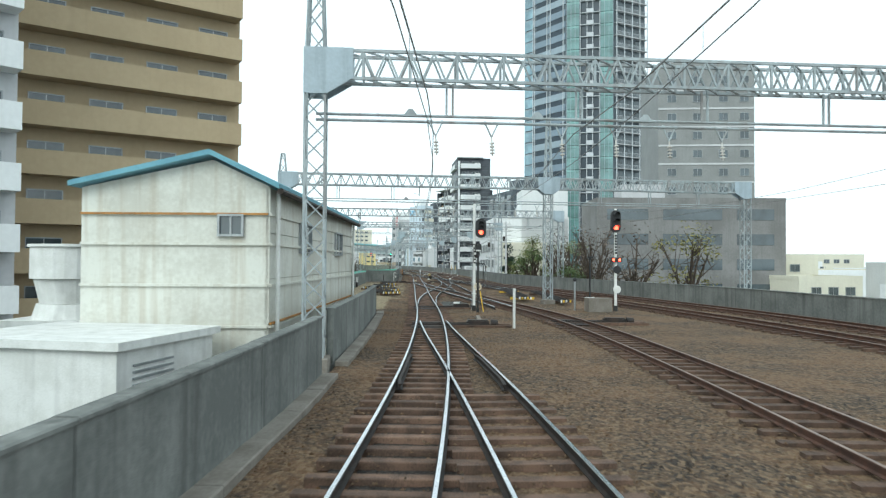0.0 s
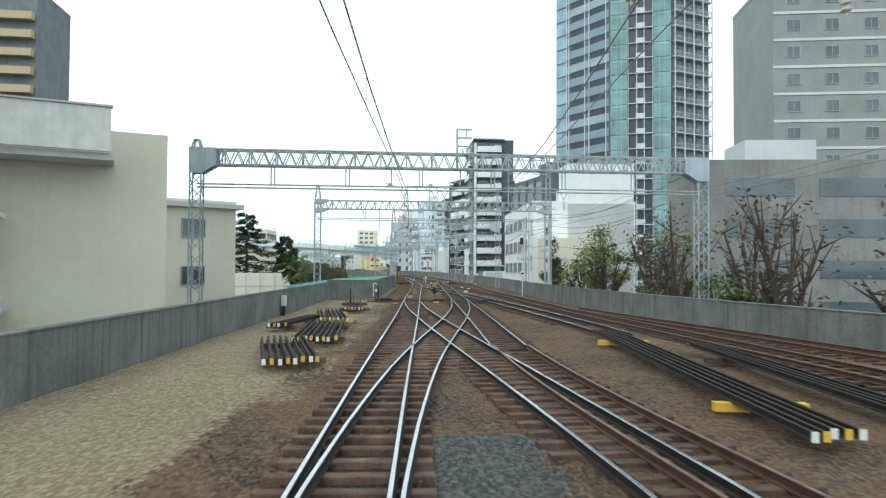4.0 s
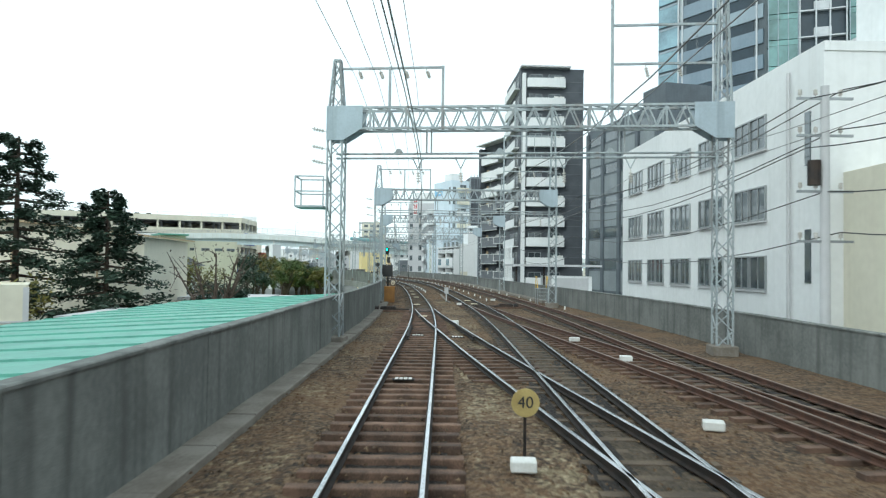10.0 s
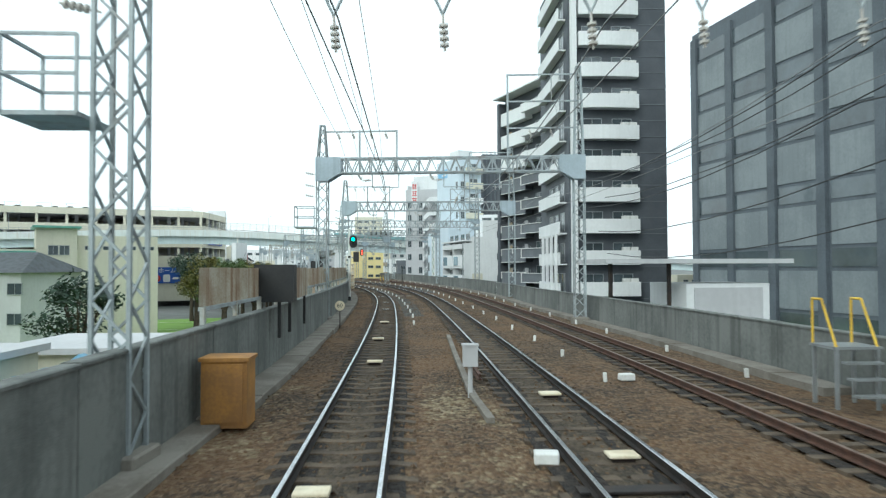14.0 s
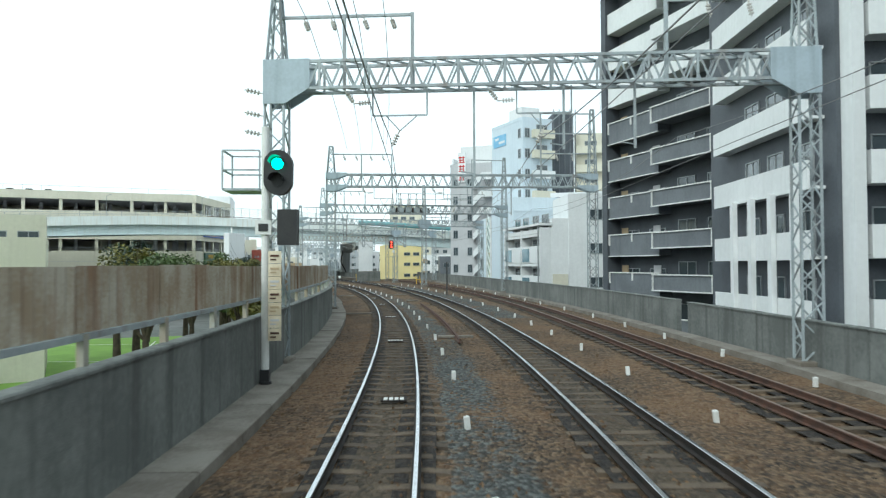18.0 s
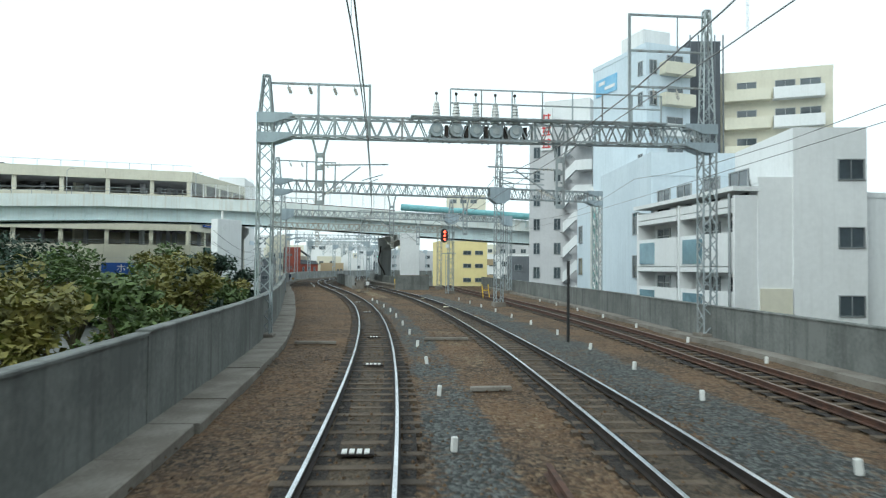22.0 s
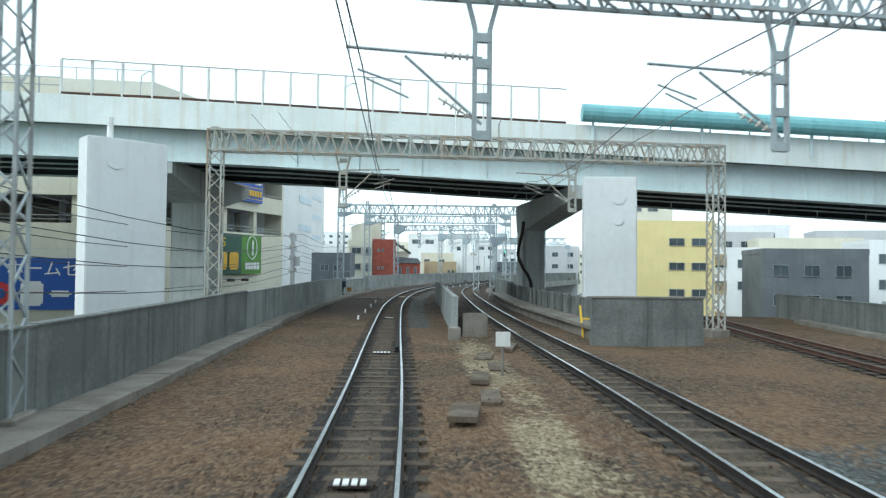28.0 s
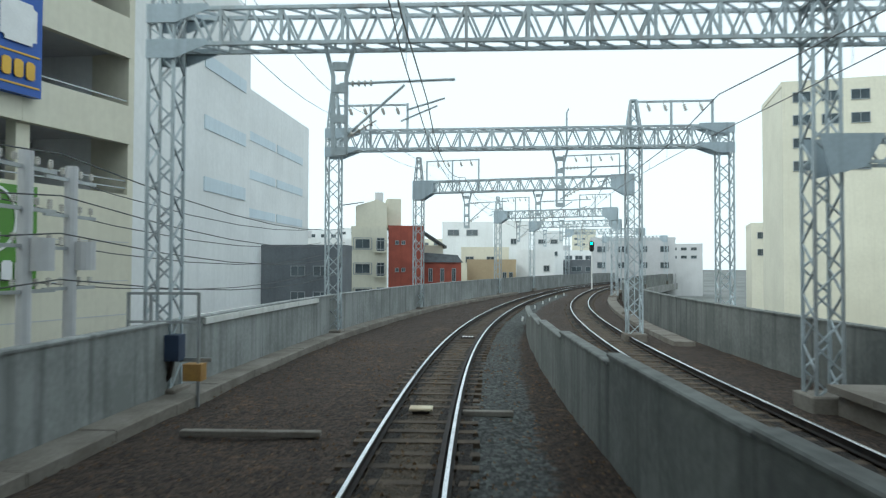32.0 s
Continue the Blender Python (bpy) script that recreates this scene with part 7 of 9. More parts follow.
for z in (-1.2, 1.7, 4.6):
    for x0, x1, y, h_ in ((0.25, 2.35, -0.5, 1.3), (2.9, 4.0, -0.45, 1.0)):
        bm = bmesh.new()
        for zz in (z, z + h_):
            bar(bm, (x0, y, zz), (x1, y, zz), 0.09)
        for xx in (x0, x1):
            bar(bm, (xx, y, z), (xx, y, z + h_), 0.09)
            bar(bm, (xx, y, z), (xx, 0.0, z), 0.07)
        part("laundry_frame", bm, FRAME, bh)
    boxes("balcony_slab", CREAM, bh, [((3.4, -0.35, z - 0.3), (1.3, 0.7, 0.15))])
    window(bh, 1.3, 0, z + 0.65, 1.7, 1.1)
    window(bh, 3.4, 0, z + 0.55, 0.9, 1.6)


def seen_block(name, label, a0, a1, d, z1, material, rows=(), cols=(), win=(1.4, 1.1), depth=9):
    """A block square to the view down the line past the bridge: bearings a0 to a1, d metres off."""
    e0, e1 = ((-49.7 - math.sin(math.radians(a)) * d, 298.4 + math.cos(math.radians(a)) * d) for a in (a0, a1))
    return block(name, label, e0, e1, depth, z1, material, rows, cols, win, category="building", group="town buildings", parapet=0.3)


seen_block("white_flats", "long white flats with a dark roof edge and few windows", 24.6, 20.3, 112, 9.7, WHITE_W, (8.2,), (1.8, 4.9), (1.9, 1.0))
seen_block("white_flats", "tall plain white block beside the flats", 20.2, 17.3, 108, 9.6, WHITE_W, (6.6,), (3.0,), (0.9, 0.9))
seen_block("cream_house", "cream house with a stepped flat roof", 23.0, 19.0, 97, 5.1, CREAM, (3.6,), (1.2, 4.2), (1.2, 0.9))
seen_block("grey_wall_house", "grey-beige blank-walled workshop behind the parapet", 22.5, 18.4, 84, 3.2, BEIGE, (1.4,), (4.6, 5.4), (0.5, 1.1))
seen_block("white_house", "white house with narrow windows", 18.3, 15.2, 92, 4.6, WHITE_W, (2.4,), (3.9,), (0.8, 0.8))
seen_block("white_building", "white upper block with one dark window and a roof hut", 16.9, 14.5, 125, 8.9, WHITE_W, (5.0, 7.2), (1.4, 3.6), (1.3, 0.8))
seen_block("dark_slate_building", "low dark slate building with a pale band", 15.2, 11.2, 128, 3.6, MID_GREY, (2.2,), (1.5, 4.0, 6.5), (1.8, 0.9))
seen_block("white_building", "long white building with a ribbon of windows", 14.6, 11.0, 150, 5.9, WHITE_W, (4.6,), (1.4, 3.6, 5.8, 8.0), (1.6, 0.9))
seen_block("distant_flats", "distant pale flats with balcony rows", 12.3, 11.0, 215, 11.4, LIGHT_GREY, (10.2, 7.6, 5.0), (1.2, 3.4), (1.6, 1.0))
seen_block("distant_flats", "distant cream flats with balcony rows", 9.4, 7.1, 190, 8.7, CREAM, (7.4, 5.0), (1.4, 3.6, 5.8), (1.6, 1.0))
seen_block("distant_flats", "distant pale grey flats beside the line", 7.0, 3.6, 230, 9.8, LIGHT_GREY, (8.4, 5.8), (2.0, 5.0, 8.0, 11.0), (1.8, 1.0))
dbx, w = block("dark_house", "dark grey box house with small windows", (-88.4, 345.2), (-81.4, 347.2), 3, 3.95, MID_GREY, (2.2, 0.0), (3.4, 5.4), (1.3, 0.9), category="house")

rb_ = random.Random(11)
for k in range(34):
    d = 95 + 9 * k * (0.7 + 0.6 * rb_.random())
    a = math.radians(24.4 - (-14 + 30 * rb_.random()))
    if k % 3 == 0:
        a = math.radians(24.4 + rb_.uniform(-3, 11))
    c = Vector((-49.7 - math.sin(a) * d, 298.4 + math.cos(a) * d, 0))
    if 9.5 < math.degrees(a) < 33 and d < 160:
        continue
    wd, dp, hh = rb_.uniform(7, 15), rb_.uniform(7, 12), 2.0 + d * rb_.uniform(0.018, 0.058)
    ax = Vector((math.cos(a), math.sin(a), 0)) * wd / 2
    p, q = c - ax, c + ax
    rows = [hh - 1.6 - 2.9 * i for i in range(3)]
    cols = [wd * (i + 0.5) / max(2, int(wd / 3)) for i in range(max(2, int(wd / 3)))]
    block("town_house", ("white", "cream", "pale grey")[k % 3] + " rendered town building with dark windows", (p.x, p.y), (q.x, q.y), dp, hh, (WHITE_W, CREAM, LIGHT_GREY)[k % 3], rows, cols, (1.5, 1.1), category="building", group="town buildings")

for k in range(30):
    d = rb_.uniform(90, 330)
    a = math.radians(rb_.uniform(12, 62))
    c = Vector((-2 - math.sin(a) * d, 70 + math.cos(a) * d * 0.9, 0))
    # keep clear of the railway, the road bridge and the store
    near = min((c.x - x) ** 2 + (c.y - y) ** 2 for x, y in zip(XX[::10], YY[::10]))
    off = (BR.inverted() @ c).y
    if near < 24 ** 2 or -16 < off < 26:
        continue
    wd, hh = rb_.uniform(8, 16), rb_.uniform(-1.5, 4.5)
    p, q = c - Vector((wd / 2, 0, 0)), c + Vector((wd / 2, rb_.uniform(-3, 3), 0))
    root, w = block("suburb_house", ("cream", "white", "grey")[k % 3] + " low town house with a dark tiled roof", (p.x, p.y), (q.x, q.y), 9, hh, (CREAM, WHITE_W, LIGHT_GREY)[k % 3], (hh - 1.5, hh - 4.3), [w0 * 2.6 for w0 in range(1, 4)], (1.5, 1.1), category="house", group="suburb houses", roof=False)
    bm = bmesh.new()
    v = [bm.verts.new(pp) for pp in ((-0.5, -0.6, hh), (w + 0.5, -0.6, hh), (w + 0.5, 9.6, hh), (-0.5, 9.6, hh), (1.5, 4.5, hh + 2.0), (w - 1.5, 4.5, hh + 2.0))]
    for f in ((3, 2, 1, 0), (0, 1, 5, 4), (2, 3, 4, 5), (1, 2, 5), (3, 0, 4)):
        bm.faces.new([v[j] for j in f])
    part("roof", bm, DARK_ROOF, root)

# houses and flats behind the parapet on the other side
rr_ = random.Random(23)
for k in range(34):
    sx = rr_.uniform(-10, 330)
    c = at(sx, rr_.uniform(46, 130))
    wd, hh = rr_.uniform(8, 15), rr_.uniform(-1.0, 5.5)
    p, q = c - Vector((wd / 2, 0, 0)), c + Vector((wd / 2, rr_.uniform(-3, 3), 0))
    block("town_house", ("cream", "white", "grey")[k % 3] + " low town house behind the railway parapet", (p.x, p.y), (q.x, q.y), 9, hh, (CREAM, WHITE_W, LIGHT_GREY)[k % 3], (hh - 1.5, hh - 4.3), [w0 * 2.6 for w0 in range(1, 4)], (1.5, 1.1), category="house", group="town buildings")

# school far on the left
sc, w = block("school_building", "cream school building with green roof trim", (-82.0, 196.0), (-46.0, 222.0), 12, 4.5, CREAM, (3.0, 0.2, -2.6), [2.5 + 3.2 * i for i in range(9)], (2.2, 1.3), category="school")
boxes("roof_trim", MINT_ROOF, sc, [((15.2, -0.2, 4.66), (30.6, 0.8, 0.28))])
boxes("stair_tower", CREAM, sc, [((32.7, 2.2, 1.0), (4.4, 5.6, 13.2))])
boxes("tower_roof", MINT_ROOF, sc, [((32.7, 2.0, 7.74), (5.2, 6.6, 0.28))])
boxes("entrance_canopy", MINT_ROOF, sc, [((33.4, -1.2, -1.3), (3.6, 1.2, 0.35))])
for z in (4.9, 2.2, -2.6):
    for x in (32.3, 33.5):
        window(sc, x, -0.6, z, 1.1, 1.2)
boxes("side_wing", CREAM, sc, [((39.7, 3.0, 0.6), (9.4, 5.4, 12.4))])
for z in (4.9, 3.0 - 0.6, -0.4):
    for x in (36.2, 38.6, 41.0, 43.2):
        window(sc, x, 0.3, z, 1.5 if x > 37 else 0.8, 1.2)
for k, (x, y, wd, hh, m) in enumerate(((-31.4, 352.6, 12, 5.0, WHITE_W), (-29.0, 383.0, 14, 8.5, LIGHT_GREY), (-22.5, 330.0, 9, 4.2, MID_GREY), (-19.0, 363.0, 13, 6.6, CREAM), (-10.0, 345.0, 11, 5.6, WHITE_W), (-42.4, 422.0, 15, 9.5, CREAM), (-24.0, 405.0, 13, 11.0, WHITE_W), (-8.0, 390.0, 14, 9.0, LIGHT_GREY))):
    block("town_house", ("white", "pale grey", "dark slate")[(WHITE_W, LIGHT_GREY, MID_GREY, CREAM).index(m) % 3] + " rendered town building past the road bridge", (x - wd / 2, y), (x + wd / 2, y + 1.5), 9, hh, m, (hh - 1.6, hh - 4.4), [1.6 + 2.7 * i for i in range(int(wd / 2.8))], (1.4, 1.1), category="building", group="town buildings")

# gabled hall below the viaduct
hall = thing("gabled_hall", "large cream hall with a low gabled roof", "hall", station(147.0, -29.3))
bm = bmesh.new()
out = [(-9.3, Z0), (9.3, Z0), (9.3, 4.5), (0.0, 5.5), (-9.3, 4.5)]
f0 = [bm.verts.new((x, 0, z)) for x, z in out]
f1 = [bm.verts.new((x, 10, z)) for x, z in out]
bm.faces.new(f0)
bm.faces.new(f1[::-1])
for i in range(5):
    bm.faces.new([f0[i], f0[(i + 1) % 5], f1[(i + 1) % 5], f1[i]])
part("body", bm, CREAM, hall)
for d in (-1, 1):
    bm = bmesh.new()
    v = [bm.verts.new(p) for p in ((0, -0.5, 5.54), (d * 9.8, -0.5, 4.49), (d * 9.8, 10.4, 4.49), (0, 10.4, 5.54))]
    bm.faces.new(v if d < 0 else v[::-1])
    ex = bmesh.ops.extrude_face_region(bm, geom=bm.faces[:])
    bmesh.ops.translate(bm, vec=(0, 0, 0.16), verts=[x for x in ex["geom"] if isinstance(x, bmesh.types.BMVert)])
    part("roof", bm, BEIGE, hall)
for k in range(3):
    boxes("wall_batten", BEIGE, hall, [((-6 + 6 * k, -0.03, 0.6), (0.12, 0.06, 5.6))])


# ---- plants ----
def leaf_cloud(name, material, parent, blobs, count, size, seed, flat=0.6):
    """A crown of single leaf sprays scattered through several uneven blobs (centre, radii)."""
    r = random.Random(seed)
    verts, faces = [], []
    for _ in range(count):
        c, rad = blobs[r.randrange(len(blobs))]
        d = Vector((r.gauss(0, 1), r.gauss(0, 1), r.gauss(0, 1))).normalized() * (r.random() ** 0.45)
        p = Vector((c[0] + d.x * rad[0], c[1] + d.y * rad[1], c[2] + d.z * rad[2]))
        a = Vector((r.uniform(-1, 1), r.uniform(-1, 1), r.uniform(-flat, flat))).normalized() * size * r.uniform(0.5, 1.2)
        b_ = a.cross(Vector((r.uniform(-1, 1), r.uniform(-1, 1), 1))).normalized() * size * r.uniform(0.25, 0.55)
        k = len(verts)
        verts += [p - a, p + b_, p + a, p - b_]
        faces.append((k, k + 1, k + 2, k + 3))
    me = bpy.data.meshes.new(name)
    me.from_pydata([tuple(v) for v in verts], [], faces)
    me.materials.append(material)
    ob = new(name, me)
    ob.parent = parent
    return ob


def tree(label, x, y, z, high, spread, material, seed, count=1500, size=0.22, bare=0.0, name="tree"):
    """A broadleaf tree: tapered trunk, forked limbs, clumps of leaves at the limb ends."""
    r = random.Random(seed)
    root = thing(name, label, "tree", pose(x, y, z), group="trees")
    bm = bmesh.new()
    fork = high * 0.38
    rod(bm, (0, 0, 0), (r.uniform(-0.1, 0.1), r.uniform(-0.1, 0.1), fork), 0.035 * high, 0.022 * high, 8)
    blobs = []
    for i in range(9):
        a = 6.283 * i / 9 + r.uniform(-0.4, 0.4)
        e = Vector((math.cos(a) * spread * r.uniform(0.25, 0.75), math.sin(a) * spread * r.uniform(0.25, 0.75), high * r.uniform(0.55, 0.92)))
        m = Vector((e.x * 0.4, e.y * 0.4, fork + (e.z - fork) * 0.5))
        rod(bm, (0, 0, fork * 0.92), m, 0.014 * high, 0.009 * high, 6)
        rod(bm, m, e, 0.009 * high, 0.003 * high, 5)
        for _ in range(3 if bare < 0.5 else 9):
            t = m.lerp(e, r.random()) + Vector((r.uniform(-1, 1), r.uniform(-1, 1), r.uniform(0.1, 1))) * spread * 0.3
            rod(bm, m.lerp(e, r.random()), t, 0.004 * high, 0.001 * high, 4)
        q = spread * r.uniform(0.28, 0.5)
        blobs.append((e, (q, q, q * r.uniform(0.55, 0.8))))
    blobs.append(((0, 0, high * 0.86), (spread * 0.4, spread * 0.4, high * 0.13)))
    part("trunk", bm, BARK, root)
    leaf_cloud("crown", material, root, blobs, count, size, seed)
    return root


def cedar(label, x, y, z, high, spread, seed):
    """A cedar: straight trunk with tiers of drooping, flat sprays."""
    r = random.Random(seed)
    root = thing("cedar", label, "tree", pose(x, y, z), group="trees")
    bm = bmesh.new()
    rod(bm, (0, 0, 0), (0, 0, high), 0.02 * high, 0.004 * high, 8)
    blobs = []
    for i in range(60):
        f = 0.22 + 0.77 * i / 59
        a = i * 2.4 + r.uniform(-0.3, 0.3)
        reach = spread * (1.06 - f) ** 0.7 * r.uniform(0.5, 1.15) + 0.3
        e = Vector((math.cos(a) * reach, math.sin(a) * reach, high * f - reach * 0.12))
        lb_ = bmesh.new()
        rod(lb_, (0, 0, high * f), e, 0.006 * high, 0.002 * high, 5)
        part("limb", lb_, BARK, root)
        for k in (0.45, 0.75, 1.0):
            p = Vector((0, 0, high * f)).lerp(e, k)
            blobs.append((p + Vector((0, 0, r.uniform(-0.2, 0.2))), (reach * 0.27, reach * 0.27, 0.36)))
    part("trunk", bm, BARK, root)
    leaf_cloud("crown", LEAF_DARK, root, blobs, 15000, 0.19, seed, 0.35)


def palm(label, x, y, z, high, seed):
    r = random.Random(seed)
    root = thing("palm", label, "tree", pose(x, y, z), group="trees")
    bm = bmesh.new()
    for i in range(14):
        rod(bm, (0, 0, high * i / 14), (0, 0, high * (i + 1) / 14 + 0.05), 0.24 + 0.012 * i, 0.29 + 0.012 * i, 9)
    part("trunk", bm, BARK, root)
    for i in range(58):
        a, up = r.uniform(0, 6.283), r.uniform(-2.0, 0.9)
        d = Vector((math.cos(a), math.sin(a), 0))
        verts, faces = [], []
        base = Vector((0, 0, high)) + d * (0.95 - 0.18 * abs(up)) + Vector((0, 0, up * 0.85))
        for k in range(11):
            t = (k - 5) / 5 * 1.15
            side = Vector((-d.y, d.x, 0))
            tip = base + (d * math.cos(t) + side * math.sin(t)) * 0.85 + Vector((0, 0, up * 0.3 - 0.3 * abs(t)))
            w = side * 0.085 + Vector((0, 0, 0.05))
            n0 = len(verts)
            verts += [base - w, base + w, tip]
            faces.append((n0, n0 + 1, n0 + 2))
        verts += [Vector((0, 0, high)), Vector((0, 0, high + 0.05)), base]
        faces.append((len(verts) - 3, len(verts) - 2, len(verts) - 1))
        me = bpy.data.meshes.new("frond")
        me.from_pydata([tuple(v) for v in verts], [], faces)
        me.materials.append(LEAF_GREEN)
        ob = new("frond", me)
        ob.parent = root


cedar("tall dark green cedar with drooping flat branches", -30.1, 137.0, Z0, 17.0, 6.0, 3)
cedar("dark green cedar beside the bare shrubs", -24.1, 136.6, Z0, 13.6, 4.6, 5)
tree("bare winter tree with fine grey-brown twigs before the cream hall", -17.2, 136.2, Z0, 10.8, 3.6, LEAF_BROWN, 61, 160, 0.14, bare=1.0)
palm("palm tree with a shaggy crown beside the roof", -16.4, 109.4, Z0, 9.6, 2)
pnl, w = block("panel_store", "low cream panel-walled store with grey steel posts", (-28.4, 119.0), (-20.6, 124.0), 4, 1.6, CREAM, category="store building", parapet=0.06)
for k in range(6):
    boxes("post", LIGHT_GREY, pnl, [((w * k / 5, -0.05, -2.6), (0.22, 0.1, 8.3))])
for z in (0.1, -1.5):
    boxes("joint_rail", LIGHT_GREY, pnl, [((w / 2, -0.03, z), (w, 0.06, 0.09))])
for k, (s, u, h, sp, m, c) in enumerate(((128, -27, 9.0, 3.6, LEAF_BROWN, 900), (136, -24, 8.2, 3.4, LEAF_OLIVE, 1500), (142, -31, 10.5, 4.2, LEAF_BROWN, 800), (153.5, -16.3, 8.0, 2.7, LEAF_DARK, 2800), (162, -21.5, 10.2, 3.6, LEAF_OLIVE, 2600),
                                      (176, -18, 9.4, 3.2, LEAF_DARK, 2400), (182, -30, 8.6, 3.2, LEAF_GREEN, 1800))):
    p = at(s, u)
    tree(("bare brown-twigged", "olive-leaved", "dark evergreen", "leafy green")[[LEAF_BROWN, LEAF_OLIVE, LEAF_DARK, LEAF_GREEN].index(m)] + " tree below the viaduct", p.x, p.y, Z0, h, sp, m, 20 + k, c, 0.2, bare=1.0 if m == LEAF_BROWN else 0.0)
for k, (s, u, h, sp, m) in enumerate(((226, -17, 10.2, 3.4, LEAF_GREEN), (234, -21, 11.4, 4.0, LEAF_OLIVE), (241, -16, 9.8, 3.4, LEAF_OLIVE), (247, -22, 12.2, 4.2, LEAF_DARK), (254, -18, 11.0, 3.6, LEAF_GREEN), (262, -23, 11.6, 4.0, LEAF_DARK), (250, -13.5, 9.0, 2.8, LEAF_OLIVE), (229, -10.4, 8.6, 2.4, LEAF_OLIVE), (237, -10.2, 9.0, 2.5, LEAF_GREEN), (244, -9.8, 9.2, 2.4, LEAF_OLIVE), (251.5, -10.6, 9.6, 2.6, LEAF_DARK), (258, -9.4, 8.6, 2.2, LEAF_GREEN), (266, -11.4, 10.6, 2.8, LEAF_DARK), (274, -13.5, 10.2, 3.0, LEAF_DARK), (257.5, -12.6, 10.4, 3.0, LEAF_OLIVE), (264, -14.4, 11.0, 3.2, LEAF_GREEN), (262, -9.8, 8.4, 2.2, LEAF_OLIVE), (269, -9.6, 9.2, 2.4, LEAF_DARK), (247.5, -12.4, 9.6, 2.8, LEAF_GREEN))):
    p = at(s, u)
    tree("bushy olive-green tree behind the parapet" if m != LEAF_DARK else "dark evergreen tree behind the parapet", p.x, p.y, Z0, h, sp, m, 50 + k, 2600, 0.24)
for k, (s, u, h, sp, m, c, br) in enumerate(((101, 16.2, 12.6, 2.6, LEAF_YELLOW, 1500, 0.6), (95.5, 16.8, 13.6, 3.0, LEAF_YELLOW, 1900, 0.6), (90, 15.4, 11.8, 2.6, LEAF_GREEN, 1500, 0.6), (84, 17.2, 13.8, 3.6, LEAF_BROWN, 300, 1.0), (78, 16.6, 13.4, 3.4, LEAF_BROWN, 300, 1.0), (72, 18.4, 14.2, 3.8, LEAF_BROWN, 260, 1.0),
                                          (67, 17.4, 13.4, 3.4, LEAF_BROWN, 300, 1.0), (61, 19.4, 14.0, 3.8, LEAF_BROWN, 260, 1.0), (70, 16.0, 9.4, 2.6, LEAF_GREEN, 2200, 0.6), (80, 15.2, 8.8, 2.4, LEAF_GREEN, 1900, 0.6), (88, 20.0, 12.8, 3.2, LEAF_YELLOW, 1300, 0.6), (54, 21.5, 13.2, 3.8, LEAF_OLIVE, 900, 1.0), (106, 15.6, 10.4, 1.8, LEAF_GREEN, 1100, 0.6))):
    p = at(s, u)
    tree("bare brown winter tree behind the far parapet" if m == LEAF_BROWN else "thinly leaved yellow-green tree behind the parapet", p.x, p.y, Z0, h, sp, m, 80 + k, c, 0.17, bare=br)
p = at(112, 15.4)
tree("slim dark evergreen beside the white building", p.x, p.y, Z0, 13.0, 1.6, LEAF_DARK, 99, 1700, 0.2)

# sports field, tarpaulin, low sheds below the viaduct on the left
fld = thing("sports_field", "bright green sports field with white marking lines", "sports field")
bm = bmesh.new()
sweep(bm, [(-52, -6.5), (-5, -6.5), (-5, -6.46), (-52, -6.46)], 160, 268, lambda s: 0.0, 4.0)
part("turf", bm, FIELD, fld)
for u in (-8, -22, -36):
    bm = bmesh.new()
    sweep(bm, [(-0.06, -6.455), (0.06, -6.455), (0.06, -6.445), (-0.06, -6.445)], 163, 262, lambda s, d=u: d, 4.0)
    part("line", bm, WHITEPAINT, fld)
for s in (170, 186, 202, 222, 240, 256):
    bm = bmesh.new()
    bar(bm, at(s, -8, -6.45), at(s + 6, -36, -6.45), 0.12, 0.01)
    part("line", bm, WHITEPAINT, fld)
p = at(150, -10)
tp = thing("blue_tarpaulin", "crumpled blue tarpaulin over a low shed", "tarpaulin", pose(p.x, p.y, Z0, 0, 0, 8))
bm = bmesh.new()
bmesh.ops.create_grid(bm, x_segments=24, y_segments=40, size=1)
for v in bm.verts:
    v.co = Vector((v.co.x * 3.4, v.co.y * 9.0, 6.2 - abs(v.co.x) * 1.6 + 0.25 * noise.noise(v.co * 6)))
part("sheet", bm, TARP, tp, smooth=True)
boxes("frame", LIGHT_GREY, tp, [((0, 0, 2.2), (6.0, 17.4, 4.4))])
gd = thing("green_dome_tank", "bright green domed tank beside the tarpaulin", "tank", pose(*at(140.5, -9.0, Z0)))
bm = bmesh.new()
rod(bm, (0, 0, 0), (0, 0, 5.8), 2.0, n=24)
for k in range(4):
    a0, a1 = math.radians(22 * k), math.radians(22 * (k + 1))
    rod(bm, (0, 0, 5.8 + 1.1 * math.sin(a0)), (0, 0, 5.8 + 1.1 * math.sin(a1)), 2.0 * math.cos(a0), 2.0 * math.cos(a1), 24)
part("dome", bm, mat("bright_green_paint", (0.08, 0.38, 0.10), (0.06, 0.30, 0.08), 1.0, 0.5), gd)
for s, u, w_, h in ((133, -14, 7, 7.2), (158, -17, 8, 7.0), (166, -13, 5, 6.6)):
    q = at(s, u)
    sh = thing("low_shed", "pale low shed with a flat sheet roof", "shed", pose(q.x, q.y, Z0, 0, 0, 5), group="low sheds")
    boxes("body", CREAM, sh, [((0, 0, h / 2 - 0.4), (w_, 6, h - 0.8))])
    boxes("roof", LIGHT_GREY, sh, [((0, 0, h - 0.7), (w_ + 0.6, 6.6, 0.25))])
    for x in (-1.6, 1.6):
        window(sh, x, -3.0, h - 2.0, 1.2, 1.1)

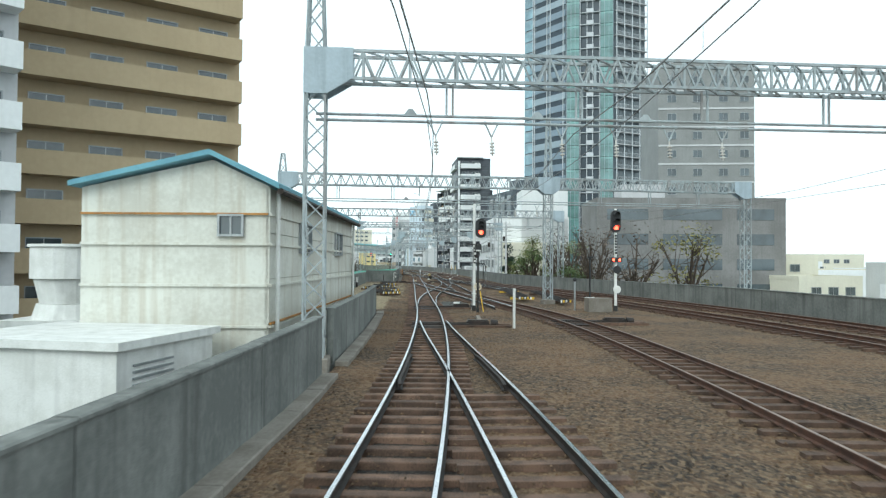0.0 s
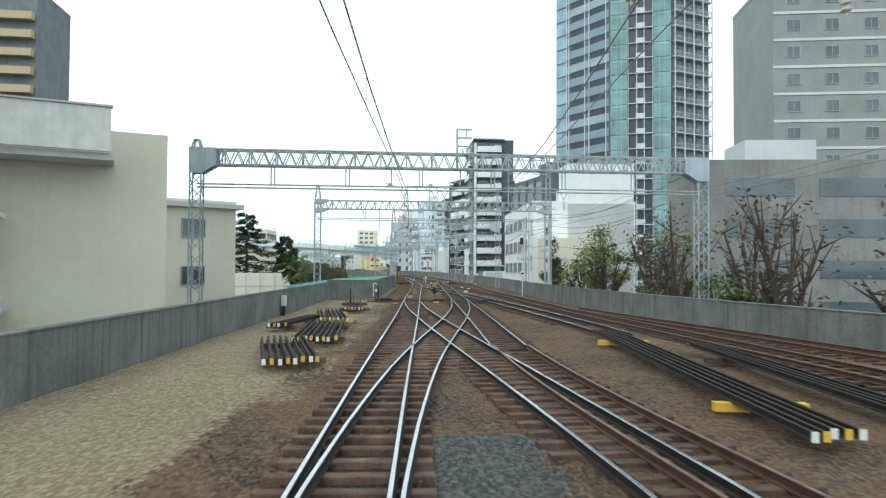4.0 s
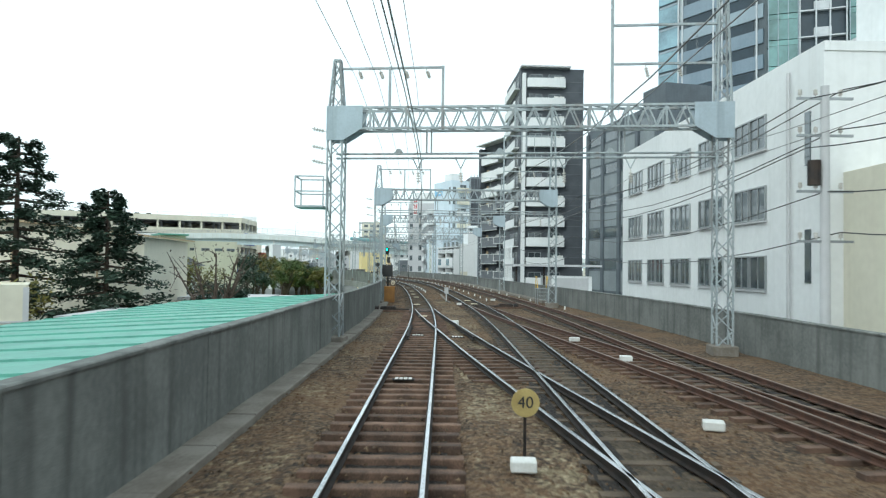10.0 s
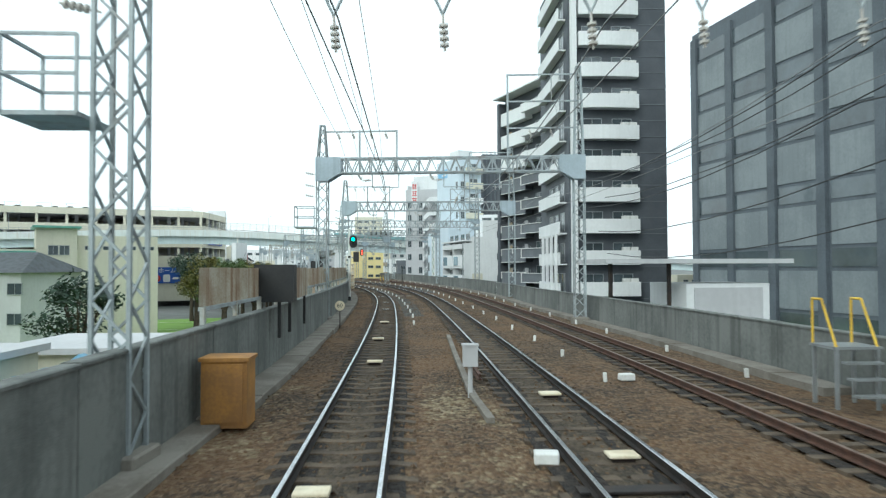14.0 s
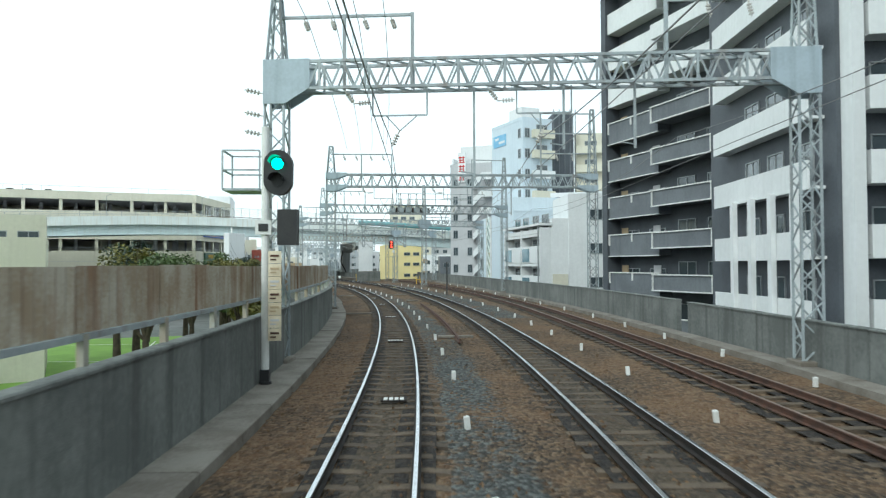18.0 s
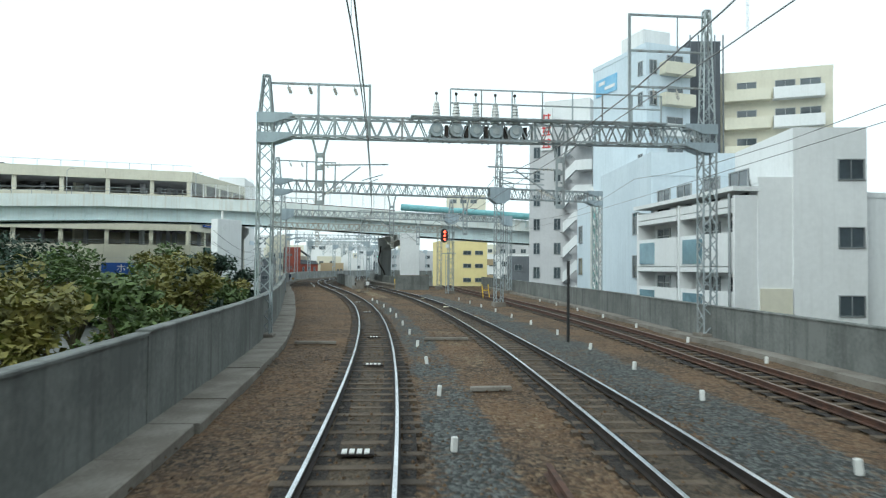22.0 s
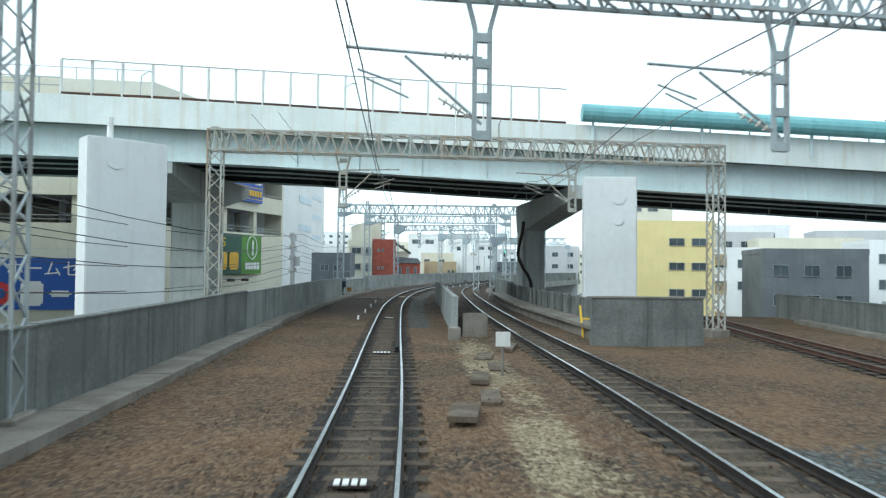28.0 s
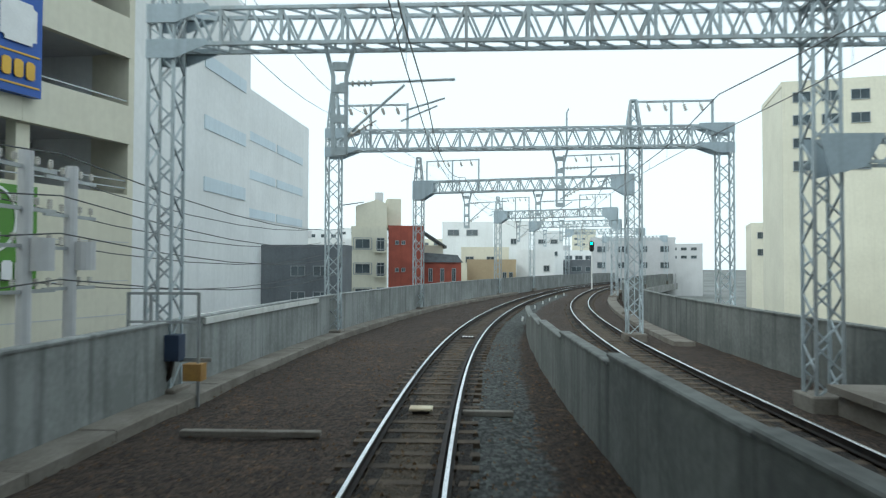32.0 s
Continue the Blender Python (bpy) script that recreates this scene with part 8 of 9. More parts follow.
# rust-streaked screen on the parapet
scr = thing("sheet_screen", "rust-streaked corrugated sheet screen on steel posts along the parapet", "screen fence")
for k in range(28):
    a, c = 147 + 2.3 * k, 147 + 2.3 * (k + 1) - 0.03
    bm = bmesh.new()
    ring = []
    lift = rnd.uniform(-0.02, 0.03)
    for i in range(25):
        sk = a + (c - a) * i / 24
        uk = left_u(sk) - 0.16 + (0.03 if i % 2 else 0.0)
        ring.append([bm.verts.new(at(sk, uk + du, z)) for du, z in ((0, 1.9), (0, 2.64 + lift), (-0.015, 2.64 + lift), (-0.015, 1.9))])
    for p, q in zip(ring, ring[1:]):
        for j in range(4):
            bm.faces.new([p[j], p[(j + 1) % 4], q[(j + 1) % 4], q[j]])
    part("sheet", bm, RUSTSHEET, scr)
    bm = bmesh.new()
    bar(bm, at(a, left_u(a) - 0.1, 0.8), at(a, left_u(a) - 0.1, 1.92), 0.09)
    part("post", bm, GANTRY_RUST, scr)
for z in (1.85,):
    bm = bmesh.new()
    sweep(bm, [(-0.06, z), (0.06, z), (0.06, z + 0.07), (-0.06, z + 0.07)], 147, 211.4, lambda s: left_u(s) - 0.13, 2.0)
    part("rail", bm, GANTRY, scr)


# ---- signals, signs, trackside equipment ----
def text_on(parent, body, m, size, material, name="lettering"):
    c = bpy.data.curves.new(name, "FONT")
    c.body, c.size, c.extrude, c.align_x, c.align_y = body, size, 0.004, "CENTER", "CENTER"
    c.materials.append(material)
    ob = new(name, c)
    ob.parent = parent
    ob.matrix_basis = m
    return ob


def signal_head(root, x, z, lamps, lit, colour, r=0.3, name="signal_head", gap=0.36):
    """An oval backboard with hooded lenses; the one at `lit` shines."""
    bm = bmesh.new()
    h = gap * (lamps - 1)
    pts = [(x + r * math.cos(math.radians(a)), (z + h / 2 if a < 180 else z - h / 2) + r * math.sin(math.radians(a))) for a in range(0, 360, 15)]
    for y0, y1 in ((-0.12, 0.1),):
        lo, hi = [bm.verts.new((a, y0, c)) for a, c in pts], [bm.verts.new((a, y1, c)) for a, c in pts]
        n = len(pts)
        for i in range(n):
            bm.faces.new([lo[i], lo[(i + 1) % n], hi[(i + 1) % n], hi[i]])
        bm.faces.new(lo)
        bm.faces.new(hi[::-1])
    head = part(name, bm, BLACK, root, "black oval signal head")
    for i in range(lamps):
        zz = z + h / 2 - gap * i
        bm = bmesh.new()
        for k in range(9):
            a0, a1 = math.radians(10 + 20 * k - 10), math.radians(10 + 20 * k + 10)
            p0, p1 = (x + 0.15 * math.cos(a0), zz + 0.15 * math.sin(a0)), (x + 0.15 * math.cos(a1), zz + 0.15 * math.sin(a1))
            bm.faces.new([bm.verts.new(v) for v in ((p0[0], -0.12, p0[1]), (p1[0], -0.12, p1[1]), (p1[0], -0.42, p1[1]), (p0[0], -0.42, p0[1]))])
        part("hood", bm, BLACK, head)
        bm = bmesh.new()
        disc(bm, (x, -0.135, zz), (0, 1, 0), 0.12, 0.03, 18)
        part("lens", bm, colour if i == lit else BLACK, head, "lit lens" if i == lit else "dark lens")
    return head


def post(root, x, y, z0, z1, r, material, name="post", foot=0.0):
    bm = bmesh.new()
    rod(bm, (x, y, z0), (x, y, z1), r, n=12)
    ob = part(name, bm, material, root)
    if foot:
        bm = bmesh.new()
        rod(bm, (x, y, z0), (x, y, z0 + foot), r * 1.6, n=12)
        part("foot", bm, BLACK, ob, "black painted foot")
    return ob


def ladder(root, x, y, z0, z1, material, wide=0.32):
    for d in (-wide / 2, wide / 2):
        bm = bmesh.new()
        bar(bm, (x + d, y, z0), (x + d, y, z1), 0.04)
        part("stile", bm, material, root)
    for i in range(int((z1 - z0) / 0.32)):
        bm = bmesh.new()
        bar(bm, (x - wide / 2, y, z0 + 0.2 + 0.32 * i), (x + wide / 2, y, z0 + 0.2 + 0.32 * i), 0.03)
        part("rung", bm, material, root)


sa = thing("main_signal", "white signal post with a black head showing red", "railway signal", station(38.1, 2.62), group="signals")
post(sa, 0, 0, -0.2, 5.95, 0.08, WHITEPAINT, foot=0.45)
signal_head(sa, 0.36, 4.58, 3, 2, RED_ON, gap=0.24)
boxes("bracket", WHITEPAINT, sa, [((0.2, 0, 3.98), (0.5, 0.07, 0.12))])
boxes("hood_plate", BLACK, sa, [((-0.1, -0.5, 3.66), (0.85, 0.4, 0.05))])
for z in (2.35, 0.9):
    bm = bmesh.new()
    disc(bm, (0, 0, z), (0, 0, 1), 0.14, 0.04, 16)
    part("collar", bm, WHITEPAINT, sa)
boxes("number_board", BLACK, sa, [((0.03, -0.1, 3.05), (0.16, 0.03, 0.9))])
for k in range(4):
    boxes("number_bar", WHITEPAINT, sa, [((0.03, -0.125, 3.36 - 0.21 * k), (0.11, 0.02, 0.13))])
boxes("conduit", FRAME, sa, [((-0.12, 0, 1.7), (0.03, 0.03, 3.4))])
sp = thing("repeater_post", "black post with a lamp box and round speed board", "post", station(36.5, 2.68), group="signals")
post(sp, 0, 0, -0.1, 3.3, 0.05, BLACK, foot=0.3)
boxes("lamp_box", BLACK, sp, [((0, 0, 3.42), (0.32, 0.3, 0.34))])
boxes("lamp_strip", WHITEPAINT, sp, [((0, -0.16, 3.3), (0.26, 0.02, 0.07))])
bm = bmesh.new()
disc(bm, (-0.12, -0.2, 2.98), (0, 1, 0), 0.09, 0.1, 16)
part("horn", bm, DARKMETAL, sp)
for d in (0.28, 0.4):
    bm = bmesh.new()
    tube(bm, [Vector(p) for p in ((0.02, 0.0, 2.55 + d * 0.1), (d - 0.06, 0.0, 2.55 + d * 0.1), (d, 0.0, 2.45 + d * 0.1), (d, 0.0, 0.0))], 0.025)
    part("cable_pipe", bm, BLACK, sp)
bm = bmesh.new()
bar(bm, (0.3, -0.05, 0.0), (0.12, -0.05, 1.1), 0.05)
part("stay", bm, YELLOW, sp, "yellow and black stay")
bm = bmesh.new()
disc(bm, (0, 0.1, 1.35), (0, 1, 0), 0.21, 0.03, 24)
part("board", bm, CREAMPLATE, sp, "round cream speed board")
text_on(sp, "35", pose(0, 0.08, 1.35, 90, 0, 0), 0.3, BLACK)

sb = thing("yard_signal", "white signal post with red head and twin red lamp", "railway signal", station(37.6, 10.5), group="signals")
post(sb, 0, 0, 0, 5.7, 0.08, WHITEPAINT, foot=0.3)
signal_head(sb, 0.0, 5.0, 3, 2, RED_ON, 0.27)
boxes("lamp_box", BLACK, sb, [((0, -0.1, 2.85), (0.62, 0.2, 0.26))])
for d in (-0.17, 0.17):
    bm = bmesh.new()
    disc(bm, (d, -0.22, 2.85), (0, 1, 0), 0.07, 0.03, 14)
    part("lens", bm, RED_ON, sb, "lit red lamp")
for k in range(7):
    boxes("number_bar", BLACK, sb, [((0, -0.09, 4.2 - 0.16 * k), (0.14, 0.02, 0.1))])
for z, m in ((2.3, BLACK), (1.2, WHITEPAINT)):
    bm = bmesh.new()
    disc(bm, (0.05, -0.12, z), (0, 1, 0), 0.22, 0.04, 20)
    part("round_board", bm, m, sb)
boxes("plinth", KERB, sb, [((-0.9, 0.3, 0.25), (1.3, 1.0, 0.9))])

for s, u, h, m, lab in ((27.8, 3.43, 1.6, WHITEPAINT, "white marker post beside the switch"), (38.8, 8.5, 1.7, FRAME, "grey lamp post with a small round head"), (39.6, 9.6, 3.0, BLACK, "slim black post on a pale box"), (231.5, 7.0, 2.9, BLACK, "dark bracket post beside the third track")):
    mp = thing("marker_post", lab, "post", station(s, u), group="posts")
    post(mp, 0, 0, -0.1, h, 0.055, m)
    if m == FRAME:
        bm = bmesh.new()
        bmesh.ops.create_uvsphere(bm, u_segments=14, v_segments=8, radius=0.12)
        bmesh.ops.translate(bm, vec=(0, 0, h), verts=bm.verts)
        part("head", bm, BLACK, mp)
    if lab.startswith("slim"):
        boxes("box", WHITEPAINT, mp, [((0, 0, 0.3), (0.5, 0.4, 0.7))])
        boxes("lamp", BLACK, mp, [((0, 0, h), (0.3, 0.3, 0.12))])

sgn = thing("column_signal", "white signal column with a black head showing green", "railway signal", station(186.4, -2.66), group="signals")
boxes("base_band", BLACK, sgn, [((0, 0, 0.2), (0.19, 0.19, 0.5))])
post(sgn, 0, 0, -0.2, 5.6, 0.085, WHITEPAINT, foot=0.4)
signal_head(sgn, 0.28, 4.62, 2, 0, GREEN_ON, 0.3)
boxes("repeater_box", BLACK, sgn, [((0.5, -0.1, 3.45), (0.42, 0.25, 0.75))])
boxes("bracket", FRAME, sgn, [((0.28, 0, 3.4), (0.5, 0.05, 0.08))])
boxes("number_plate", WHITEPAINT, sgn, [((-0.02, -0.1, 3.45), (0.34, 0.03, 0.3))])
boxes("number_bar", BLACK, sgn, [((-0.02, -0.12, 3.45), (0.2, 0.02, 0.16))])
for k in range(7):
    cx = thing("notice_board", "small cream notice plate with faded bars", "notice", station(186.3, -2.42, 1.2 + 0.27 * k), group="notice plates")
    boxes("plate", CREAMPLATE, cx, [((0, -0.1, 0), (0.27, 0.03, 0.26))])
    boxes("bar", (RUST_RED, LIGHT_GREY, BEIGE)[k % 3], cx, [((0, -0.12, 0.03), (0.18, 0.02, 0.045)), ((-0.03, -0.12, -0.05), (0.12, 0.02, 0.03))])

for s, u, z, m, lab in ((274.3, 11.0, 5.8, RED_ON, "signal bracketed on a lattice mast showing three red lamps"), (391, 1.9, 5.1, GREEN_ON, "distant signal showing green beside the line")):
    fs = thing("far_signal", lab, "railway signal", station(s, u), group="signals")
    if m is RED_ON:
        boxes("bracket", GANTRY, fs, [((-0.45, -0.1, 5.3), (0.9, 0.08, 0.08)), ((-0.45, -0.1, 6.3), (0.9, 0.08, 0.08))])
        boxes("platform", GANTRY, fs, [((-0.45, -0.3, 4.0), (1.3, 0.8, 0.06))])
        boxes("number_plate", WHITEPAINT, fs, [((-0.6, -0.3, 4.75), (0.34, 0.03, 0.34))])
        ladder(fs, -0.6, -0.3, -0.1, 4.0, GANTRY)
    else:
        post(fs, 0, 0, -0.2, 5.6, 0.08, WHITEPAINT)
    hd = signal_head(fs, -0.85 if m is RED_ON else 0.0, z, 3, 0, m, 0.34 if m is RED_ON else 0.28)
    if m is RED_ON:
        bm = bmesh.new()
        for dz in (0.0, -0.36):
            disc(bm, (-0.85, -0.165, z + dz), (0, 1, 0), 0.11, 0.03, 14)
        part("lens", bm, RED_ON, hd, "lit lens")


def round_board(s, u, z, r, face, text, lab):
    rt = thing("speed_board", lab, "track sign", station(s, u), group="track signs")
    post(rt, 0, 0, -0.1, z, 0.022, RUST)
    bm = bmesh.new()
    disc(bm, (0, -0.04, z), (0, 1, 0), r, 0.025, 24)
    part("board", bm, face, rt)
    if text:
        text_on(rt, text, pose(0, -0.057, z, 90, 0, 0), r * 1.15, BLACK)
    return rt


OCHRE = mat("ochre_sign_face", (0.46, 0.36, 0.14), (0.36, 0.27, 0.10), 3.0, 0.7)
round_board(93.5, 1.75, 0.60, 0.23, RUST, "", "round rusty black shunting board on a thin post")
round_board(106.0, 1.95, 0.74, 0.20, OCHRE, "40", "round ochre speed board reading 40")
round_board(164.8, -1.95, 0.95, 0.22, CREAMPLATE, "60", "round cream speed board reading 60")
for s, u in ((105.3, 1.85), (143.5, 2.75), (107.7, 5.3), (121.0, 5.6), (128.0, 1.5), (116, 6.1), (150, 6.0), (43.2, 2.0)):
    bk = thing("white_block", "small white painted block on the ballast", "marker block", station(s, u, 0, rnd.uniform(-20, 20)), group="marker blocks")
    bm = bmesh.new()
    box(bm, (0, 0, 0.06), (0.34, 0.24, 0.16))
    bmesh.ops.bevel(bm, geom=bm.edges[:], offset=0.02, segments=1, affect="EDGES")
    part("block", bm, WHITEPAINT, bk)


def sleeper_plate(s, u, kind):
    """A plate between the rails: a plain cream cover, or white tally bars."""
    if kind == "cover":
        rt = thing("cover_plate", "cream cover plate between the rails", "track plate", station(s, u), group="track plates")
        bm = bmesh.new()
        box(bm, (0, 0, 0.08), (0.42, 0.30, 0.05))
        bmesh.ops.bevel(bm, geom=bm.edges[:], offset=0.012, segments=1, affect="EDGES")
        part("plate", bm, CREAMPLATE, rt)
        boxes("bracket", RUST, rt, [((0, 0, 0.03), (0.3, 0.2, 0.06))])
    else:
        rt = thing("tally_plate", "white tally bars painted on a plate between the rails", "track plate", station(s, u), group="track plates")
        boxes("base", RUST, rt, [((0, 0, 0.045), (0.5, 0.22, 0.03))])
        for k in range(kind):
            boxes("bar", WHITEPAINT, rt, [(((k - (kind - 1) / 2) * 0.105, 0, 0.068), (0.07, 0.2, 0.02))])


for s, u, kd in ((84.0, -1.15, 4), (85.3, 1.78, "cover"), (93.0, -0.28, "cover"), (95.5, -0.3, "cover"), (102.7, 0.0, 4), (112, -0.1, 4), (121.9, -0.1, 4), (121.5, 1.37, 4), (131.5, 0.0, "cover"), (142.2, -0.22, "cover"), (143.5, 3.79, "cover"), (153.0, 0.0, "cover"), (159.0, -0.1, "cover"), (148, 3.75, "cover"),
                (166.5, 0.0, "cover"), (176.5, 0.0, 4), (185, 0.1, 4), (195.2, 0.0, 5), (206, 0.0, 5), (217, 0.0, 4), (225.5, 0.0, 4), (232.5, 0.0, 3), (246.0, 0.0, 4), (257, 0.0, 4), (270.5, 0.0, 4), (282.6, 0.0, 5), (296, 0.0, 4), (318.3, -0.1, "cover"), (331, 0.0, 4), (250.5, 5.3, "cover"), (262, 5.7, "cover")):
    sleeper_plate(s, u, kd)

# white distance stakes
STAKE = bmesh.new()
box(STAKE, (0, 0, 0.06), (0.09, 0.09, 0.22))
bmesh.ops.bevel(STAKE, geom=STAKE.edges[:], offset=0.012, segments=1, affect="EDGES")
STAKE = mesh_of("stake", STAKE, WHITEPAINT)


def stakes(s0, s1, step, uf):
    s = s0
    while s < s1:
        ob = tagged(new("distance_stake", STAKE), "small white painted stake in the ballast", "stake", "distance stakes")
        ob.matrix_world = station(s, uf(s) + rnd.uniform(-0.05, 0.05), 0, rnd.uniform(-15, 15)) @ pose(0, 0, 0, rnd.uniform(-6, 6), rnd.uniform(-8, 8), 0)
        s += step * rnd.uniform(0.85, 1.15)


stakes(166, 262, 4.3, lambda s: 1.42)
stakes(150, 264, 4.7, lambda s: (t2u(s) + t3u(s)) / 2)
stakes(140, 262, 5.2, lambda s: right_u(s) - 1.1)
stakes(296, 312, 4.6, lambda s: -1.5)
stakes(340, 372, 5.0, lambda s: 1.6)

# spare rails stacked on timbers
for (s, u, n, ln, tn) in ((79.5, -3.5, 6, 9.0, 6), (70.5, -3.7, 7, 7.0, 10), (66.5, -4.6, 4, 5.0, -8), (62.3, -2.9, 8, 7.0, 5), (56.4, -3.0, 8, 5.6, 14), (54.0, 7.4, 5, 16.0, -3), (50.0, 9.3, 4, 15.0, -3)):
    st = thing("rail_stack", "stack of rusty spare rails with yellow painted ends on timbers", "rail stack", station(s, u, 0.02, tn), group="rail stacks")
    for k in range(n):
        x = (k - n / 2) * 0.19 + rnd.uniform(-0.03, 0.03)
        bm = bmesh.new()
        sec = [(a * 0.9, c) for a, c in RAIL]
        e0, e1 = -ln / 2 + rnd.uniform(-0.4, 0.2), ln / 2 + rnd.uniform(-0.3, 0.3)
        lo, hi = [bm.verts.new((x + a, e0, 0.14 + c)) for a, c in sec], [bm.verts.new((x + a + rnd.uniform(-0.005, 0.005), e1, 0.14 + c)) for a, c in sec]
        for j in range(12):
            bm.faces.new([lo[j], lo[(j + 1) % 12], hi[(j + 1) % 12], hi[j]])
        bm.faces.new(lo)
        bm.faces.new(hi[::-1])
        rl = part("rail", bm, RUST, st)
        boxes("painted_end", YELLOW if k % 2 else WHITEPAINT, rl, [((x, e0 - 0.01, 0.24), (0.1, 0.03, 0.15))])
    for y in (-ln * 0.33, ln * 0.33):
        boxes("timber", SLEEPER if k % 2 else YELLOW, st, [((0, y, 0.08), (1.7, 0.2, 0.16))])

# yard posts, junction boxes, trackside boxes
for s, u in ((84.5, -4.3), (88.5, -2.6), (43.5, -5.9)):
    yp = thing("short_post", "short rusty post in the dirt yard", "post", station(s, u), group="posts")
    post(yp, 0, 0, -0.1, 1.1, 0.04, RUST)
jb = thing("junction_box", "white junction box with pipes on the yard wall", "junction box", station(73.5, -6.85))
boxes("box", WHITEPAINT, jb, [((0.1, 0, 0.75), (0.22, 0.4, 0.55))])
boxes("stand", RUST, jb, [((0.1, 0, 0.2), (0.15, 0.3, 0.5))])
pw = thing("wall_pipe", "white hooked pipe with a small box on the wall end", "pipe", station(91.5, -3.6))
bm = bmesh.new()
for a, c in (((0.4, -0.16, 0.2), (0.4, -0.16, 1.2)), ((0.4, -0.16, 1.2), (0.55, -0.16, 1.3)), ((0.55, -0.16, 1.3), (0.7, -0.16, 1.15))):
    rod(bm, a, c, 0.035)
part("pipe", bm, WHITEPAINT, pw)
boxes("box", WHITEPAINT, pw, [((0.62, -0.16, 0.7), (0.18, 0.12, 0.24))])

bx = thing("relay_stake", "pale relay box on a leaning stake beside the cable", "relay box", station(148.4, 2.17))
post(bx, 0, 0, -0.1, 0.75, 0.05, LIGHT_GREY)
boxes("box", LIGHT_GREY, bx, [((0, 0, 0.8), (0.3, 0.22, 0.42)), ((0.0, 0.0, 1.03), (0.34, 0.26, 0.04))])
cb = thing("cable_cover", "pale cable cover running beside the track", "cable cover")
bm = bmesh.new()
sweep(bm, [(-0.07, -0.05), (0.07, -0.05), (0.07, 0.05), (-0.07, 0.05)], 146, 160.5, lambda s: along([(146, 2.3), (148.5, 2.2), (155, 2.35), (160.5, 2.55)], s), 1.0)
part("cover", bm, KERB, cb)
for s0, s1, u0, u1 in ((88, 92, 1.75, 1.7), (29.0, 33.5, 2.2, 2.4)):
    cc = thing("cable_cover", "pale cable cover leading to the switch machine", "cable cover")
    bm = bmesh.new()
    sweep(bm, [(-0.09, -0.05), (0.09, -0.05), (0.09, 0.06), (-0.09, 0.06)], s0, s1, lambda s: u0 + (u1 - u0) * (s - s0) / (s1 - s0), 1.0)
    part("cover", bm, KERB, cc)
rlb = thing("relay_cabinet", "orange-brown relay cabinet beside the gantry mast", "cabinet", station(146.0, -2.15))
boxes("body", ORANGE, rlb, [((0, 0, 0.55), (0.75, 0.6, 1.1))])
boxes("door", ORANGE, rlb, [((0, -0.31, 0.58), (0.62, 0.03, 0.95))])
boxes("lid", ORANGE, rlb, [((0, 0, 1.13), (0.82, 0.68, 0.06))])
bb = thing("speed_indicator", "black indicator box with a rust-stained back on the parapet", "indicator", station(152.0, -2.5))
boxes("case", BLACK, bb, [((0, 0, 2.25), (1.0, 0.5, 0.95))])
boxes("side_sheet", RUSTSHEET, bb, [((0.1, 2.6, 2.2), (0.08, 4.4, 0.9))])
for y in (0.0, 1.6, 4.4):
    boxes("leg", BLACK, bb, [((0.1, y, 1.45), (0.08, 0.08, 1.2))])

ys = thing("yellow_steps", "yellow step frame with a platform by the parapet", "steps", station(147.0, 9.3))
for x, y in ((-0.4, -0.35), (0.4, -0.35), (-0.4, 0.35), (0.4, 0.35)):
    boxes("leg", FRAME, ys, [((x, y, 0.5), (0.06, 0.06, 1.2))])
boxes("platform", FRAME, ys, [((0, 0, 1.1), (0.95, 0.8, 0.05))])
for x in (-0.4, 0.4):
    bm = bmesh.new()
    rod(bm, (x, -0.35, 1.1), (x, 0.1, 2.0), 0.025)
    rod(bm, (x, 0.1, 2.0), (x, 0.4, 2.0), 0.025)
    rod(bm, (x, 0.4, 2.0), (x, 0.4, 1.1), 0.025)
    part("hand_bar", bm, YELLOW, ys)
for k in range(3):
    boxes("step", FRAME, ys, [((0, -0.5 - 0.16 * (2 - k), 0.28 + 0.28 * k), (0.7, 0.2, 0.04))])
for s, u in ((288.5, 7.9), (264.5, 11.6)):
    yf = thing("yellow_barrier", "leaning yellow painted frame beside the track", "barrier", station(s, u), group="barriers")
    for x in (-0.28, 0.28):
        bm = bmesh.new()
        bar(bm, (x, -0.25, -0.05), (x, 0.25, 1.15), 0.07)
        part("leg", bm, YELLOW, yf)
    boxes("cross_bar", YELLOW, yf, [((0, 0.05, 0.65), (0.6, 0.06, 0.07)), ])
ws = thing("square_board", "white square board on a short post", "track sign", station(279.0, 3.05), group="track signs")
post(ws, 0, 0, -0.1, 0.75, 0.035, KERB)
boxes("board", WHITEPAINT, ws, [((0, -0.04, 0.86), (0.36, 0.04, 0.36))])
sl = thing("broken_slab_path", "row of broken dirt-stained concrete slabs beside the track", "slabs", station(281, 3.0, 0, -12))
for k in range(9):
    bm = bmesh.new()
    box(bm, (rnd.uniform(-0.25, 0.25), -9 + 2.1 * k, -0.035), (rnd.uniform(0.35, 0.6), rnd.uniform(1.2, 1.9), 0.1), pose(0, 0, 0, rnd.uniform(-2, 2), rnd.uniform(-2, 2), rnd.uniform(-8, 8)))
    part("slab", bm, SLAB_DIRTY, sl)
